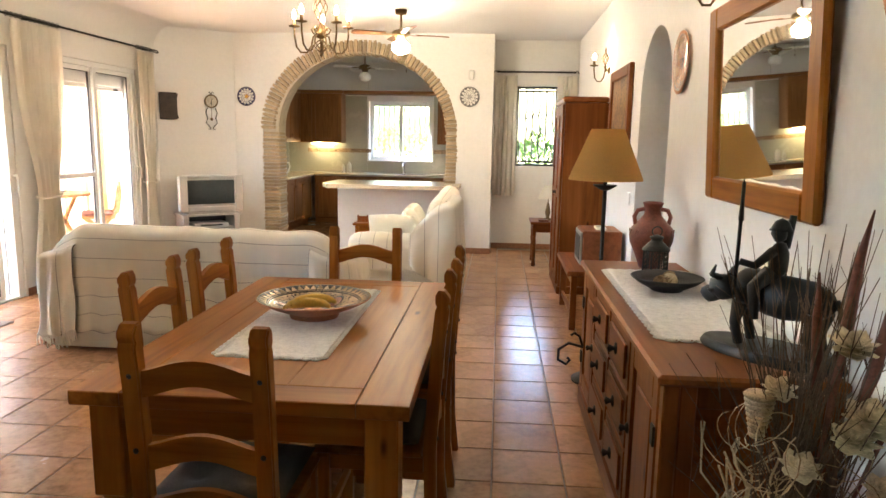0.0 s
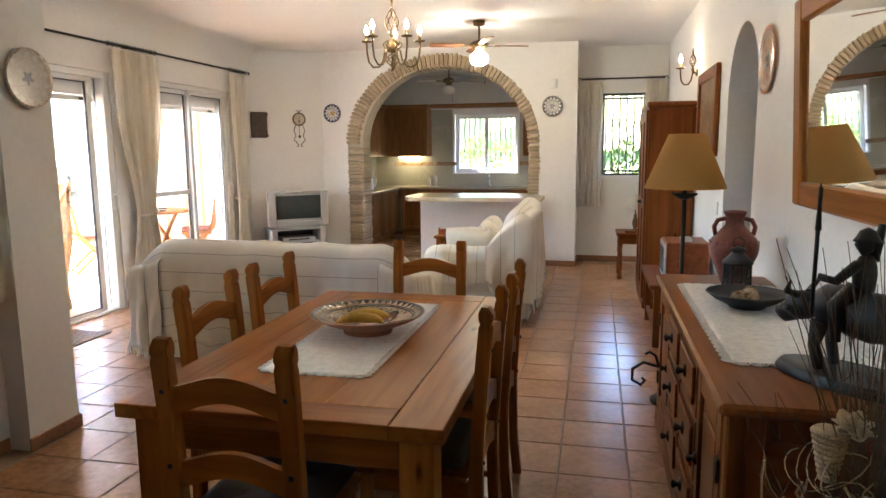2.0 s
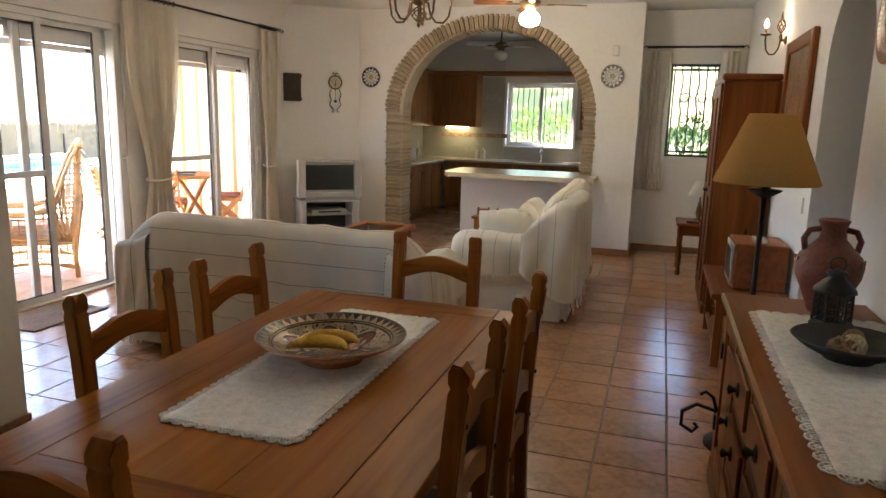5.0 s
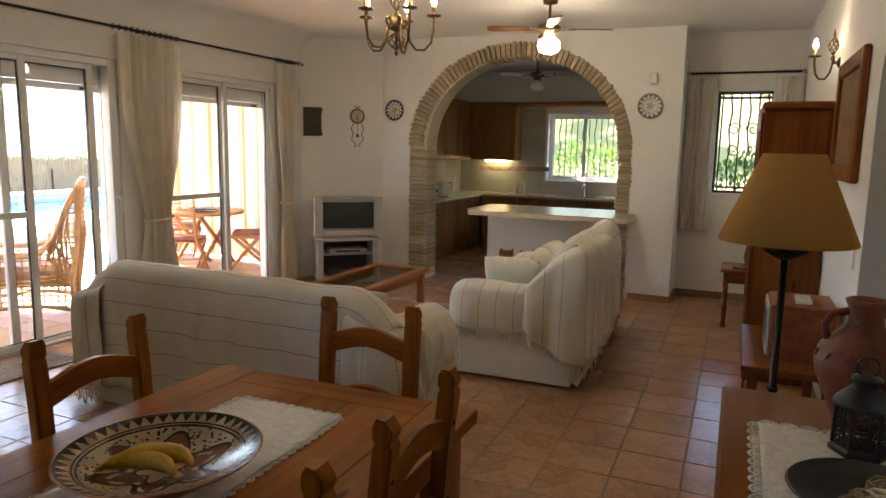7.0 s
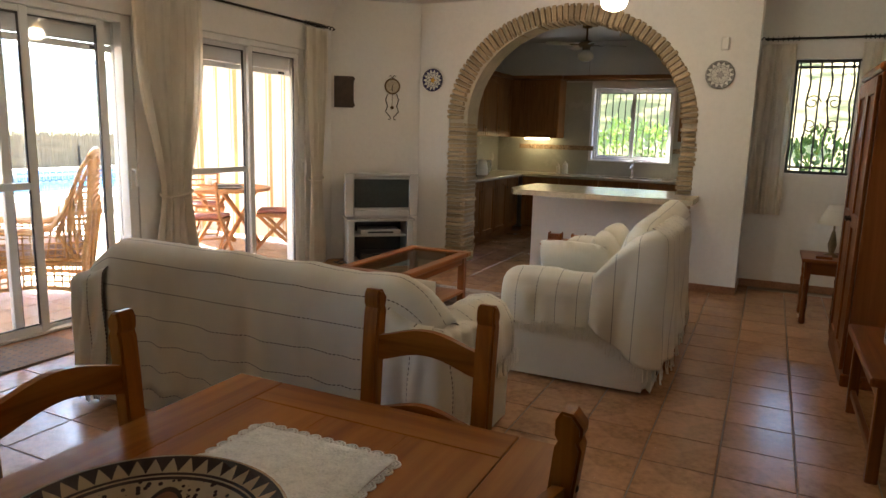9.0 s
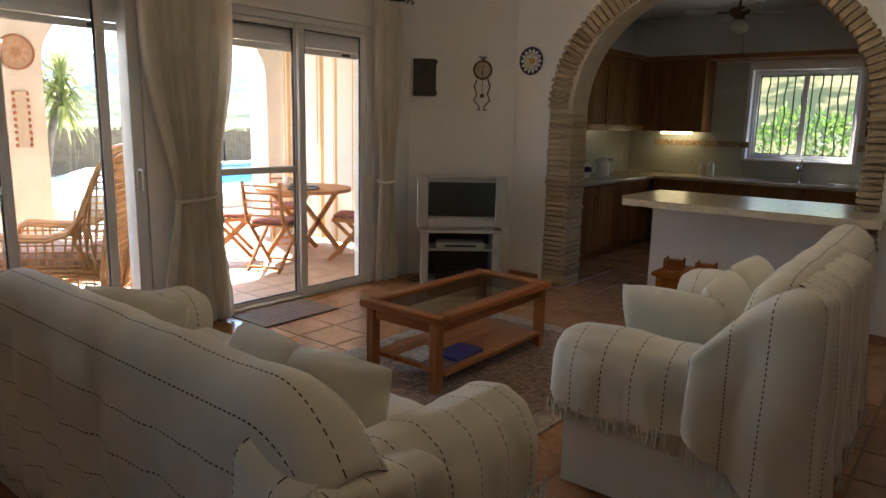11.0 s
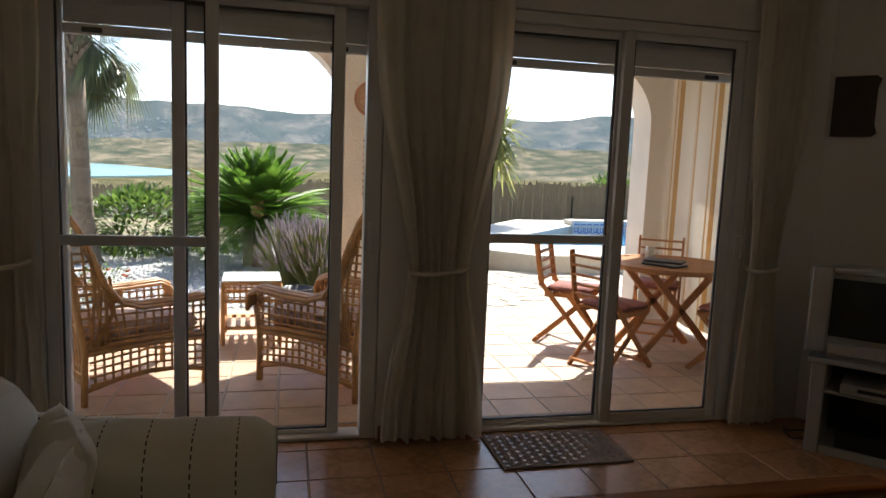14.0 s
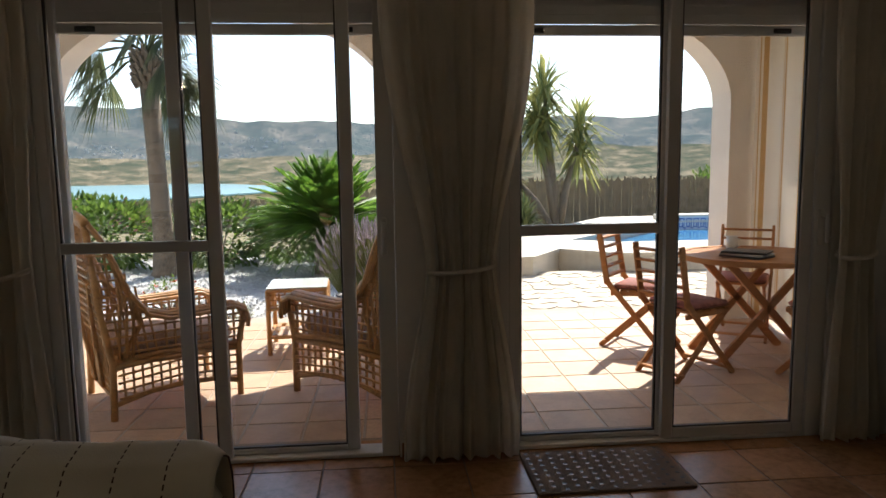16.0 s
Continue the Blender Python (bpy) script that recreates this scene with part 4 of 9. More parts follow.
# ---- dining table and chairs ----
table = thing("dining_table", "large honey-coloured pine dining table with turned legs", "table", (-0.36, 2.995, 0))
TX, TY = 0.52, 0.865
for a, b in ((-TX + 0.16, -0.1185), (-0.118, 0.118), (0.1185, TX - 0.16)):
    bm = bmesh.new()
    box(bm, a + 0.0003, b - 0.0003, -TY + 0.13, TY - 0.13, 0.722, 0.7605, 0.0008)
    part("board", bm, PINE_Y, table)
for s in (-1, 1):
    bm = bmesh.new()
    box(bm, min(s * TX, s * (TX - 0.1585)), max(s * TX, s * (TX - 0.1585)), -TY, TY, 0.715, 0.761, 0.003)
    part("side_board", bm, PINE_Y, table)
    bm = bmesh.new()
    box(bm, -TX + 0.16, TX - 0.16, min(s * TY, s * (TY - 0.1285)), max(s * TY, s * (TY - 0.1285)), 0.715, 0.761, 0.003)
    part("end_board", bm, PINE_X, table)
for sx in (-1, 1):
    for sy in (-1, 1):
        bm = bmesh.new()
        cx, cy = sx * (TX - 0.09), sy * (TY - 0.09)
        box(bm, cx - 0.052, cx + 0.052, cy - 0.052, cy + 0.052, 0.40, 0.714, 0.006)
        lathe(bm, ((0.045, 0), (0.05, 0.02), (0.035, 0.06), (0.05, 0.10), (0.056, 0.16), (0.05, 0.22), (0.036, 0.26), (0.05, 0.285), (0.036, 0.31), (0.05, 0.335), (0.038, 0.36), (0.048, 0.385), (0.045, 0.40)), 18, (cx, cy, 0))
        part("leg", bm, PINE_Z, table, "", 35)
for b, mat in (((-TX + 0.143, TX - 0.143, -TY + 0.065, -TY + 0.09, 0.60, 0.714), PINE_X), ((-TX + 0.143, TX - 0.143, TY - 0.09, TY - 0.065, 0.60, 0.714), PINE_X),
               ((-TX + 0.065, -TX + 0.09, -TY + 0.143, TY - 0.143, 0.60, 0.714), PINE_Y), ((TX - 0.09, TX - 0.065, -TY + 0.143, TY - 0.143, 0.60, 0.714), PINE_Y)):
    bm = bmesh.new()
    box(bm, *b, 0.003)
    part("apron", bm, mat, table)


def dining_chair(at, rz):
    """A ladder-back chair: the back at local y = 0, the seat towards +y."""
    c = thing("dining_chair", "pine ladder-back dining chair with iron studs and a grey seat pad", "chair", at, rz, "chairs round the dining table")
    for s in (-1, 1):
        bm = bmesh.new()
        x = s * 0.180
        h = 0.026
        side = [(-0.012, 1.005), (0.006, 1.028), (0.026, 1.030), (0.036, 1.012), (0.036, 0.985), (0.030, 0.975), (0.036, 0.962), (0.046, 0.86), (0.062, 0.60), (0.070, 0.46), (0.062, 0.20), (0.040, 0.0), (0.0, 0.0), (0.022, 0.20), (0.026, 0.46), (0.018, 0.60), (0.0, 0.86), (-0.012, 0.965), (-0.006, 0.978), (-0.012, 0.99)]
        plate_of(bm, side, "x", x - h, x + h)
        bmesh.ops.bevel(bm, geom=[e for e in bm.edges if e.calc_face_angle(0) > 1.2], offset=0.005, segments=2, affect="EDGES")
        part("back_post", bm, PINE_Z, c, "", 40)
        bm = bmesh.new()
        box(bm, s * 0.19 - 0.022, s * 0.19 + 0.022, 0.40, 0.445, 0.0, 0.435, 0.006)
        part("front_leg", bm, PINE_Z, c)
        bm = bmesh.new()
        box(bm, s * 0.185 - 0.014, s * 0.185 + 0.014, 0.071, 0.40, 0.375, 0.430, 0.003)
        part("seat_rail", bm, PINE_Y, c)
        bm = bmesh.new()
        box(bm, s * 0.185 - 0.012, s * 0.185 + 0.012, 0.055, 0.40, 0.15, 0.18, 0.003)
        part("stretcher", bm, PINE_Y, c)
        for z, y in ((0.885, -0.001), (0.665, 0.011), (0.50, 0.024)):
            bm = bmesh.new()
            lathe(bm, ((0.0085, 0), (0.0085, 0.002), (0.005, 0.006), (0.0, 0.007)), 8, (0, 0, 0), Matrix.Translation((x, y + 0.001, z)) @ Matrix.Rotation(math.pi / 2, 4, "X"))
            part("stud", bm, IRON, c, "black iron stud")
    for z, y in ((0.86, 0.022), (0.64, 0.038), (0.475, 0.046)):
        bm = bmesh.new()
        n = 12
        top = [(-0.156 + 0.312 * i / n, z + 0.035 + 0.035 * math.sin(math.pi * i / n) ** 1.3) for i in range(n + 1)]
        low = [(-0.156 + 0.312 * i / n, z - 0.040 + 0.038 * math.sin(math.pi * i / n) ** 1.3) for i in range(n, -1, -1)]
        plate_of(bm, top + low, "y", y - 0.010, y + 0.012)
        part("slat", bm, PINE_X, c, "", 30)
    bm = bmesh.new()
    box(bm, -0.15, 0.15, 0.405, 0.430, 0.365, 0.430, 0.003)
    part("front_rail", bm, PINE_X, c)
    bm = bmesh.new()
    box(bm, -0.165, 0.165, 0.405, 0.428, 0.17, 0.20, 0.003)
    part("front_stretcher", bm, PINE_X, c)
    bm = bmesh.new()
    box(bm, -0.215, 0.215, 0.075, 0.462, 0.437, 0.456, 0.006)
    part("seat", bm, PINE_X, c)
    bm = bmesh.new()
    def pad(sign):
        def f(u, v):
            x, y = (u - 0.5) * 2, (v - 0.5) * 2
            e = (max(0, 1 - abs(x) ** 6) * max(0, 1 - abs(y) ** 6)) ** 0.5
            dim = 0.02 * sum(math.exp(-(((x - a) / 0.16) ** 2 + ((y - b) / 0.16) ** 2)) for a in (-0.45, 0.45) for b in (-0.45, 0.45))
            return (x * 0.20, 0.272 + y * 0.185, 0.459 + 0.026 + sign * (0.026 * e) - (dim if sign > 0 else 0))
        return f
    sheet(bm, pad(1), 20, 20)
    sheet(bm, pad(-1), 20, 20)
    bmesh.ops.remove_doubles(bm, verts=bm.verts, dist=0.0008)
    part("seat_pad", bm, SEAT_PAD, c, "tufted dark grey seat pad", 60)
    return c


first = dining_chair((-0.395, 1.95, 0), 0)
copy_thing(first, pose(-0.345, 4.055, 0, 0, 0, 180))
copy_thing(first, pose(-0.965, 2.795, 0, 0, 0, -90))
copy_thing(first, pose(-0.955, 3.325, 0, 0, 0, -91))
copy_thing(first, pose(0.235, 2.675, 0, 0, 0, 90))
copy_thing(first, pose(0.240, 3.28, 0, 0, 0, 91))


def lace_cloth(name, x0, x1, y0, y1, z, label, scal=0.035, hang=None):
    """A lace-edged runner with a scalloped, perforated border."""
    c = thing(name, label, "table runner", (0, 0, 0))
    bm = bmesh.new()
    nx, ny = max(2, int((x1 - x0) / 0.02)), max(2, int((y1 - y0) / 0.02))
    def f(u, v):
        x, y = x0 + (x1 - x0) * u, y0 + (y1 - y0) * v
        return (x, y, z + 0.0055 + 0.0040 * noise.noise(Vector((x * 8, y * 8, 1))))
    sheet(bm, f, nx, ny, 0.002)
    part("cloth", bm, LACE, c, "", 60)
    bm = bmesh.new()
    def scallop(p, q, out):
        p, q, out = Vector(p), Vector(q), Vector(out)
        n = round((q - p).length / scal)
        for i in range(n):
            cpt = p + (q - p) * (i + 0.5) / n
            for r in (scal * 0.5, scal * 0.27):
                pts = [cpt + (q - p).normalized() * r * math.cos(a) + out * (r * 1.15 * math.sin(a)) + Vector((0, 0, z + 0.003)) for a in (math.pi * k / 6 for k in range(7))]
                tube(bm, pts, 0.0026, 5)
            for a in (0.3, 0.5, 0.7):
                d = (q - p).normalized() * math.cos(math.pi * a) + out * 1.1 * math.sin(math.pi * a)
                tube(bm, [cpt + Vector((0, 0, z + 0.003)), cpt + d * scal * 0.5 + Vector((0, 0, z + 0.003))], 0.002, 4)
    scallop((x0, y0, 0), (x1, y0, 0), (0, -1, 0))
    scallop((x0, y1, 0), (x1, y1, 0), (0, 1, 0))
    scallop((x0, y0, 0), (x0, y1, 0), (-1, 0, 0))
    scallop((x1, y0, 0), (x1, y1, 0), (1, 0, 0))
    part("lace_edge", bm, LACE, c, "scalloped openwork lace edge")
    return c


lace_cloth("table_runner", -0.58, -0.20, 2.51, 3.60, 0.761, "white lace-edged runner lying on the dining table")

# painted bowl
def painted(name, radius, ground, ink, accent, n_petal, rim=0.84, second=(0.5, 0.4, 0.3)):
    """Glazed earthenware: a toothed rim band, rings, petals with a stippled ground and a rosette."""
    m, t, b = nodes(name)
    tc = t.nodes.new("ShaderNodeTexCoord")
    sep = put(t, "ShaderNodeSeparateXYZ", {0: tc.outputs["Object"]})
    def op(kind, a, v=0.0, w=None):
        n = t.nodes.new("ShaderNodeMath")
        n.operation = kind
        for i, q in enumerate((a, v) if w is None else (a, v, w)):
            if isinstance(q, (int, float)):
                n.inputs[i].default_value = q
            else:
                t.links.new(q, n.inputs[i])
        return n.outputs[0]
    xx, yy = sep.outputs[0], sep.outputs[1]
    r = op("DIVIDE", op("SQRT", op("ADD", op("MULTIPLY", xx, xx), op("MULTIPLY", yy, yy))), radius)
    ang = op("ARCTAN2", yy, xx)
    def between(v, lo, hi):
        return op("MULTIPLY", op("GREATER_THAN", v, lo), op("LESS_THAN", v, hi))
    def saw(n):
        return op("MULTIPLY", op("ABSOLUTE", op("SUBTRACT", op("FRACT", op("MULTIPLY", ang, n / 6.28318)), 0.5)), 2.0)
    def over(col, mask, colour):
        mx = t.nodes.new("ShaderNodeMixRGB")
        t.links.new(mask, mx.inputs[0])
        t.links.new(col, mx.inputs[1])
        mx.inputs[2].default_value = (*colour, 1)
        return mx.outputs[0]
    wear = put(t, "ShaderNodeTexNoise", {"Vector": tc.outputs["Object"]}, Scale=30.0, Detail=3.0)
    col = ramp(t, wear.outputs[0], ((0.3, tuple(c * 0.86 for c in ground)), (0.7, ground)))
    dots = put(t, "ShaderNodeTexVoronoi", {"Vector": tc.outputs["Object"]}, Scale=19.0 / radius)
    col = over(col, op("MULTIPLY", op("LESS_THAN", dots.outputs["Distance"], 0.34), between(r, 0.30, rim - 0.06)), ink)
    petal = op("MULTIPLY_ADD", op("COSINE", op("MULTIPLY", ang, float(n_petal))), 0.16, rim - 0.30)
    inside = op("LESS_THAN", r, petal)
    col = over(col, op("MULTIPLY", inside, op("GREATER_THAN", r, 0.20)), accent)
    col = over(col, op("LESS_THAN", op("ABSOLUTE", op("SUBTRACT", r, petal)), 0.022), ink)
    leaf = op("MULTIPLY_ADD", op("COSINE", op("MULTIPLY", ang, float(n_petal))), 0.10, rim - 0.42)
    col = over(col, op("MULTIPLY", op("LESS_THAN", op("ABSOLUTE", op("SUBTRACT", r, leaf)), 0.03), op("LESS_THAN", saw(n_petal * 3), 0.62)), ground)
    flower = op("MULTIPLY_ADD", op("COSINE", op("MULTIPLY", ang, 5.0)), 0.06, 0.22)
    col = over(col, op("LESS_THAN", r, flower), second)
    col = over(col, op("LESS_THAN", op("ABSOLUTE", op("SUBTRACT", r, flower)), 0.02), ink)
    band = op("DIVIDE", op("SUBTRACT", r, rim), 0.97 - rim)
    col = over(col, op("MULTIPLY", between(r, rim, 0.97), op("LESS_THAN", saw(44 if rim > 0.75 else 14), band)), ink)
    for q in (rim - 0.015, rim - 0.05, 0.975):
        col = over(col, op("LESS_THAN", op("ABSOLUTE", op("SUBTRACT", r, q)), 0.011), ink)
    t.links.new(col, b.inputs["Base Color"])
    b.inputs["Roughness"].default_value = 0.26
    return m


BOWL_IN = painted("painted_bowl_glaze", 0.24, (0.40, 0.285, 0.165), (0.032, 0.015, 0.010), (0.15, 0.048, 0.020), 6, 0.84, (0.30, 0.13, 0.06))
bowl = thing("fruit_bowl", "wide terracotta bowl painted brown and cream inside", "bowl", (-0.375, 3.06, 0.764))
bm = bmesh.new()
lathe(bm, ((0.10, 0.0), (0.105, 0.010), (0.095, 0.018), (0.13, 0.034), (0.19, 0.058), (0.238, 0.083), (0.243, 0.088), (0.240, 0.090)), 48, last=False)
part("shell", bm, TERRACOTTA, bowl, "", 40)
bm = bmesh.new()
lathe(bm, ((0.240, 0.0900), (0.234, 0.088), (0.192, 0.070), (0.180, 0.062), (0.12, 0.040), (0.06, 0.030), (0.0, 0.028)), 64, first=False)
part("painted_inside", bm, BOWL_IN, bowl, "brown and cream petal pattern", 40)
BANANA = surf("banana_skin", (0.62, 0.34, 0.032), 0.5, 0.15, 18, 90, 0.1)
for k, (a, d) in enumerate(((20, 0.0), (30, 0.030))):
    f = thing("banana", "ripe yellow banana lying in the painted bowl", "banana", (-0.40 + d * 0.5, 3.02 + d, 0.820 + 0.010 * k), a, "bananas in the bowl")
    bm = bmesh.new()
    pts = [(0.085 * math.cos(q) * 1.15, 0.07 * math.sin(q) - 0.06, 0.012 * math.sin(q)) for q in (0.25 + 2.6 * i / 10 for i in range(11))]
    tube(bm, pts, [0.007, 0.011, 0.019, 0.022, 0.023, 0.0235, 0.023, 0.021, 0.017, 0.009, 0.006], 8)
    part("fruit", bm, BANANA, f, "", 50)

# ---- sideboard ----
sb = thing("sideboard", "dark reddish pine sideboard with carved doors and iron fittings", "sideboard", (0, 0, 0))
SX0, SX1, SY0, SY1 = 0.91, XR - 0.014, 2.27, 4.19
bm = bmesh.new()
box(bm, SX0 - 0.025, SX1, SY0 - 0.03, SY1 + 0.02, 0.815, 0.85, 0.010)
part("top", bm, timber("sideboard_top_wood", (0.15, 0.045, 0.012), (0.25, 0.085, 0.022), (0.32, 0.12, 0.035), "y", 0.28), sb)
bm = bmesh.new()
box(bm, SX0 + 0.02, SX1, SY0 + 0.012, SY1 - 0.012, 0.10, 0.814)
part("carcass", bm, DARK_Y, sb)
bm = bmesh.new()
box(bm, SX0 - 0.005, SX1, SY0 - 0.012, SY1 + 0.005, 0.0, 0.11, 0.008)
part("plinth", bm, DARK_Y, sb)
for y0 in (SY0, SY1 - 0.05):
    bm = bmesh.new()
    box(bm, SX0, SX0 + 0.05, y0, y0 + 0.05, 0.11, 0.814, 0.006)
    part("corner_post", bm, DARK_Z, sb)
bm = bmesh.new()
for b in ((SX0 + 0.05, SX0 + 0.10, SY0, SY0 + 0.012, 0.112, 0.812), (SX1 - 0.06, SX1, SY0, SY0 + 0.012, 0.112, 0.812), (SX0 + 0.10, SX1 - 0.06, SY0, SY0 + 0.012, 0.112, 0.18), (SX0 + 0.10, SX1 - 0.06, SY0, SY0 + 0.012, 0.74, 0.812)):
    box(bm, *b, 0.004)
part("side_panel", bm, DARK_Z, sb)
bays = 4
wb = (SY1 - SY0 - 0.10) / bays
for k in range(bays):
    a, b = SY0 + 0.05 + k * wb, SY0 + 0.05 + (k + 1) * wb
    drawers = k in (1, 2)
    if not drawers:
        bm = bmesh.new()
        s = 0.075
        for q in ((a + 0.008, a + s, 0.13, 0.80), (b - s, b - 0.008, 0.13, 0.80), (a + s, b - s, 0.13, 0.21), (a + s, b - s, 0.72, 0.80)):
            box(bm, SX0 - 0.003, SX0 + 0.02, *q, 0.005)
        box(bm, SX0 + 0.010, SX0 + 0.02, a + s, b - s, 0.21, 0.72)
        box(bm, SX0 + 0.002, SX0 + 0.012, a + s + 0.035, b - s - 0.035, 0.26, 0.67, 0.008)
        d = part("door", bm, DARK_Z, sb)
        for z in (0.30, 0.62):
            bm = bmesh.new()
            box(bm, SX0 - 0.012, SX0 - 0.003, (a if k == 0 else b - 0.05) + 0.004, (a if k == 0 else b - 0.05) + 0.046, z - 0.035, z + 0.035, 0.004)
            part("hinge", bm, IRON, d, "black iron hinge plate")
        bm = bmesh.new()
        lathe(bm, ((0.022, 0), (0.020, 0.006), (0.008, 0.012), (0.016, 0.028), (0.0, 0.034)), 12, (0, 0, 0), Matrix.Translation((SX0 - 0.003, b - 0.04 if k == 0 else a + 0.04, 0.47)) @ Matrix.Rotation(-math.pi / 2, 4, "Y"))
        part("knob", bm, IRON, d, "black iron knob", 40)
    else:
        for z0, z1 in ((0.13, 0.35), (0.36, 0.58), (0.59, 0.80)):
            bm = bmesh.new()
            box(bm, SX0 - 0.003, SX0 + 0.02, a + 0.012, b - 0.012, z0, z1, 0.005)
            box(bm, SX0 - 0.014, SX0 - 0.003, a + 0.05, b - 0.05, z0 + 0.035, z1 - 0.035, 0.010)
            d = part("drawer", bm, DARK_Y, sb)
            bm = bmesh.new()
            m = Matrix.Translation((SX0 - 0.014, (a + b) / 2, (z0 + z1) / 2)) @ Matrix.Rotation(-math.pi / 2, 4, "Y")
            lathe(bm, ((0.026, 0), (0.024, 0.005), (0.008, 0.01), (0.018, 0.03), (0.0, 0.036)), 12, (0, 0, 0), m)
            part("knob", bm, IRON, d, "black iron knob", 40)
for y in [SY0 + 0.05 + k * wb for k in range(1, bays)]:
    for z in (0.2, 0.33, 0.47, 0.6, 0.73):
        bm = bmesh.new()
        lathe(bm, ((0.009, 0), (0.007, 0.005), (0.0, 0.008)), 8, (0, 0, 0), Matrix.Translation((SX0 + 0.0195, y, z)) @ Matrix.Rotation(-math.pi / 2, 4, "Y"))
        part("stud", bm, IRON, sb, "black iron stud")
lace_cloth("sideboard_runner", 0.985, 1.40, 2.62, 3.90, 0.85, "white openwork linen cloth lying on the sideboard", 0.05)

jug = thing("clay_amphora", "dark red clay amphora with two handles on the sideboard", "jug", (1.235, 4.02, 0.85))
bm = bmesh.new()
lathe(bm, ((0.065, 0), (0.07, 0.01), (0.10, 0.09), (0.135, 0.17), (0.142, 0.22), (0.128, 0.265), (0.085, 0.31), (0.055, 0.345), (0.05, 0.385), (0.06, 0.41), (0.066, 0.425), (0.055, 0.43), (0.045, 0.40), (0.04, 0.36)), 32)
part("body", bm, CLAY, jug, "", 50)
for s in (-1, 1):
    bm = bmesh.new()
    tube(bm, [(0.05 * s, 0, 0.385), (0.095 * s, 0, 0.375), (0.115 * s, 0, 0.335), (0.105 * s, 0, 0.285)], 0.014, 8)
    part("handle", bm, CLAY, jug, "", 50)
bm = bmesh.new()
for k in range(14):
    a0 = 2 * math.pi * k / 14
    tube(bm, [(0.137 * math.cos(a0 + t * 0.25), 0.137 * math.sin(a0 + t * 0.25), 0.205 + 0.05 * t) for t in (0, 0.5, 1)], 0.004, 5)
part("relief", bm, CLAY, jug, "raised leaf decoration")

jug.scale = (0.84, 0.84, 0.84)

lan = thing("lantern", "black pierced metal lantern on the sideboard", "lantern", (1.215, 3.80, 0.855))
bm = bmesh.new()
lathe(bm, ((0.07, 0), (0.072, 0.012), (0.062, 0.02)), 6)
part("base", bm, BLACK, lan)
for k in range(6):
    a = math.pi / 3 * k
    bm = bmesh.new()
    tube(bm, [(0.062 * math.cos(a), 0.062 * math.sin(a), 0.02), (0.06 * math.cos(a), 0.06 * math.sin(a), 0.125)], 0.005, 6)
    part("post", bm, BLACK, lan)
    bm = bmesh.new()
    p, q = Vector((0.06 * math.cos(a), 0.06 * math.sin(a), 0)), Vector((0.06 * math.cos(a + math.pi / 3), 0.06 * math.sin(a + math.pi / 3), 0))
    for z in (0.035, 0.06, 0.085, 0.11):
        for t0 in (0.25, 0.5, 0.75):
            c = p.lerp(q, t0) + Vector((0, 0, z))
            tube(bm, [c + (q - p).normalized() * 0.008 * math.cos(u) + Vector((0, 0, 0.010 * math.sin(u))) for u in (2 * math.pi * i / 6 for i in range(7))], 0.002, 4)
    part("fretwork", bm, BLACK, lan)
bm = bmesh.new()
lathe(bm, ((0.072, 0.126), (0.07, 0.134), (0.05, 0.155), (0.03, 0.175), (0.028, 0.185), (0.036, 0.19), (0.034, 0.198), (0.012, 0.205), (0.0, 0.21)), 12)
part("roof", bm, BLACK, lan, "", 30)
bm = bmesh.new()
tube(bm, [(0.025 * math.cos(u), 0, 0.212 + 0.025 * math.sin(u) + 0.012) for u in (2 * math.pi * i / 12 for i in range(13))], 0.003, 6)
part("ring", bm, BLACK, lan)

dish = thing("black_dish", "round black wooden dish holding dried potpourri", "dish", (1.185, 3.42, 0.856))
bm = bmesh.new()
lathe(bm, ((0.07, 0), (0.075, 0.008), (0.13, 0.035), (0.165, 0.062), (0.16, 0.066), (0.12, 0.04), (0.06, 0.018), (0.0, 0.016)), 32)
part("bowl", bm, BLACK, dish, "", 40)
STRAW = surf("dried_straw", (0.36, 0.25, 0.14), 0.8, 0.35, 30, 200, 0.5)
PETAL = surf("dried_petal", (0.74, 0.62, 0.40), 0.8, 0.2, 20, 120, 0.3)
rp = random.Random(9)
for k in range(5):
    b0 = thing("dried_ball", "dried woven seed ball in the black dish", "dried flower", (1.185 + rp.uniform(-0.05, 0.07), 3.42 + rp.uniform(-0.07, 0.06), 0.905), rp.uniform(0, 90), "potpourri")
    bm = bmesh.new()
    rr = rp.uniform(0.022, 0.036)
    for j in range(9):
        ax = Vector((rp.uniform(-1, 1), rp.uniform(-1, 1), rp.uniform(-1, 1))).normalized()
        u = ax.orthogonal().normalized()
        w = ax.cross(u)
        tube(bm, [(u * math.cos(q) + w * math.sin(q)) * rr for q in (2 * math.pi * i / 10 for i in range(11))], 0.0035, 5)
    part("weave", bm, STRAW if k else PETAL, b0)

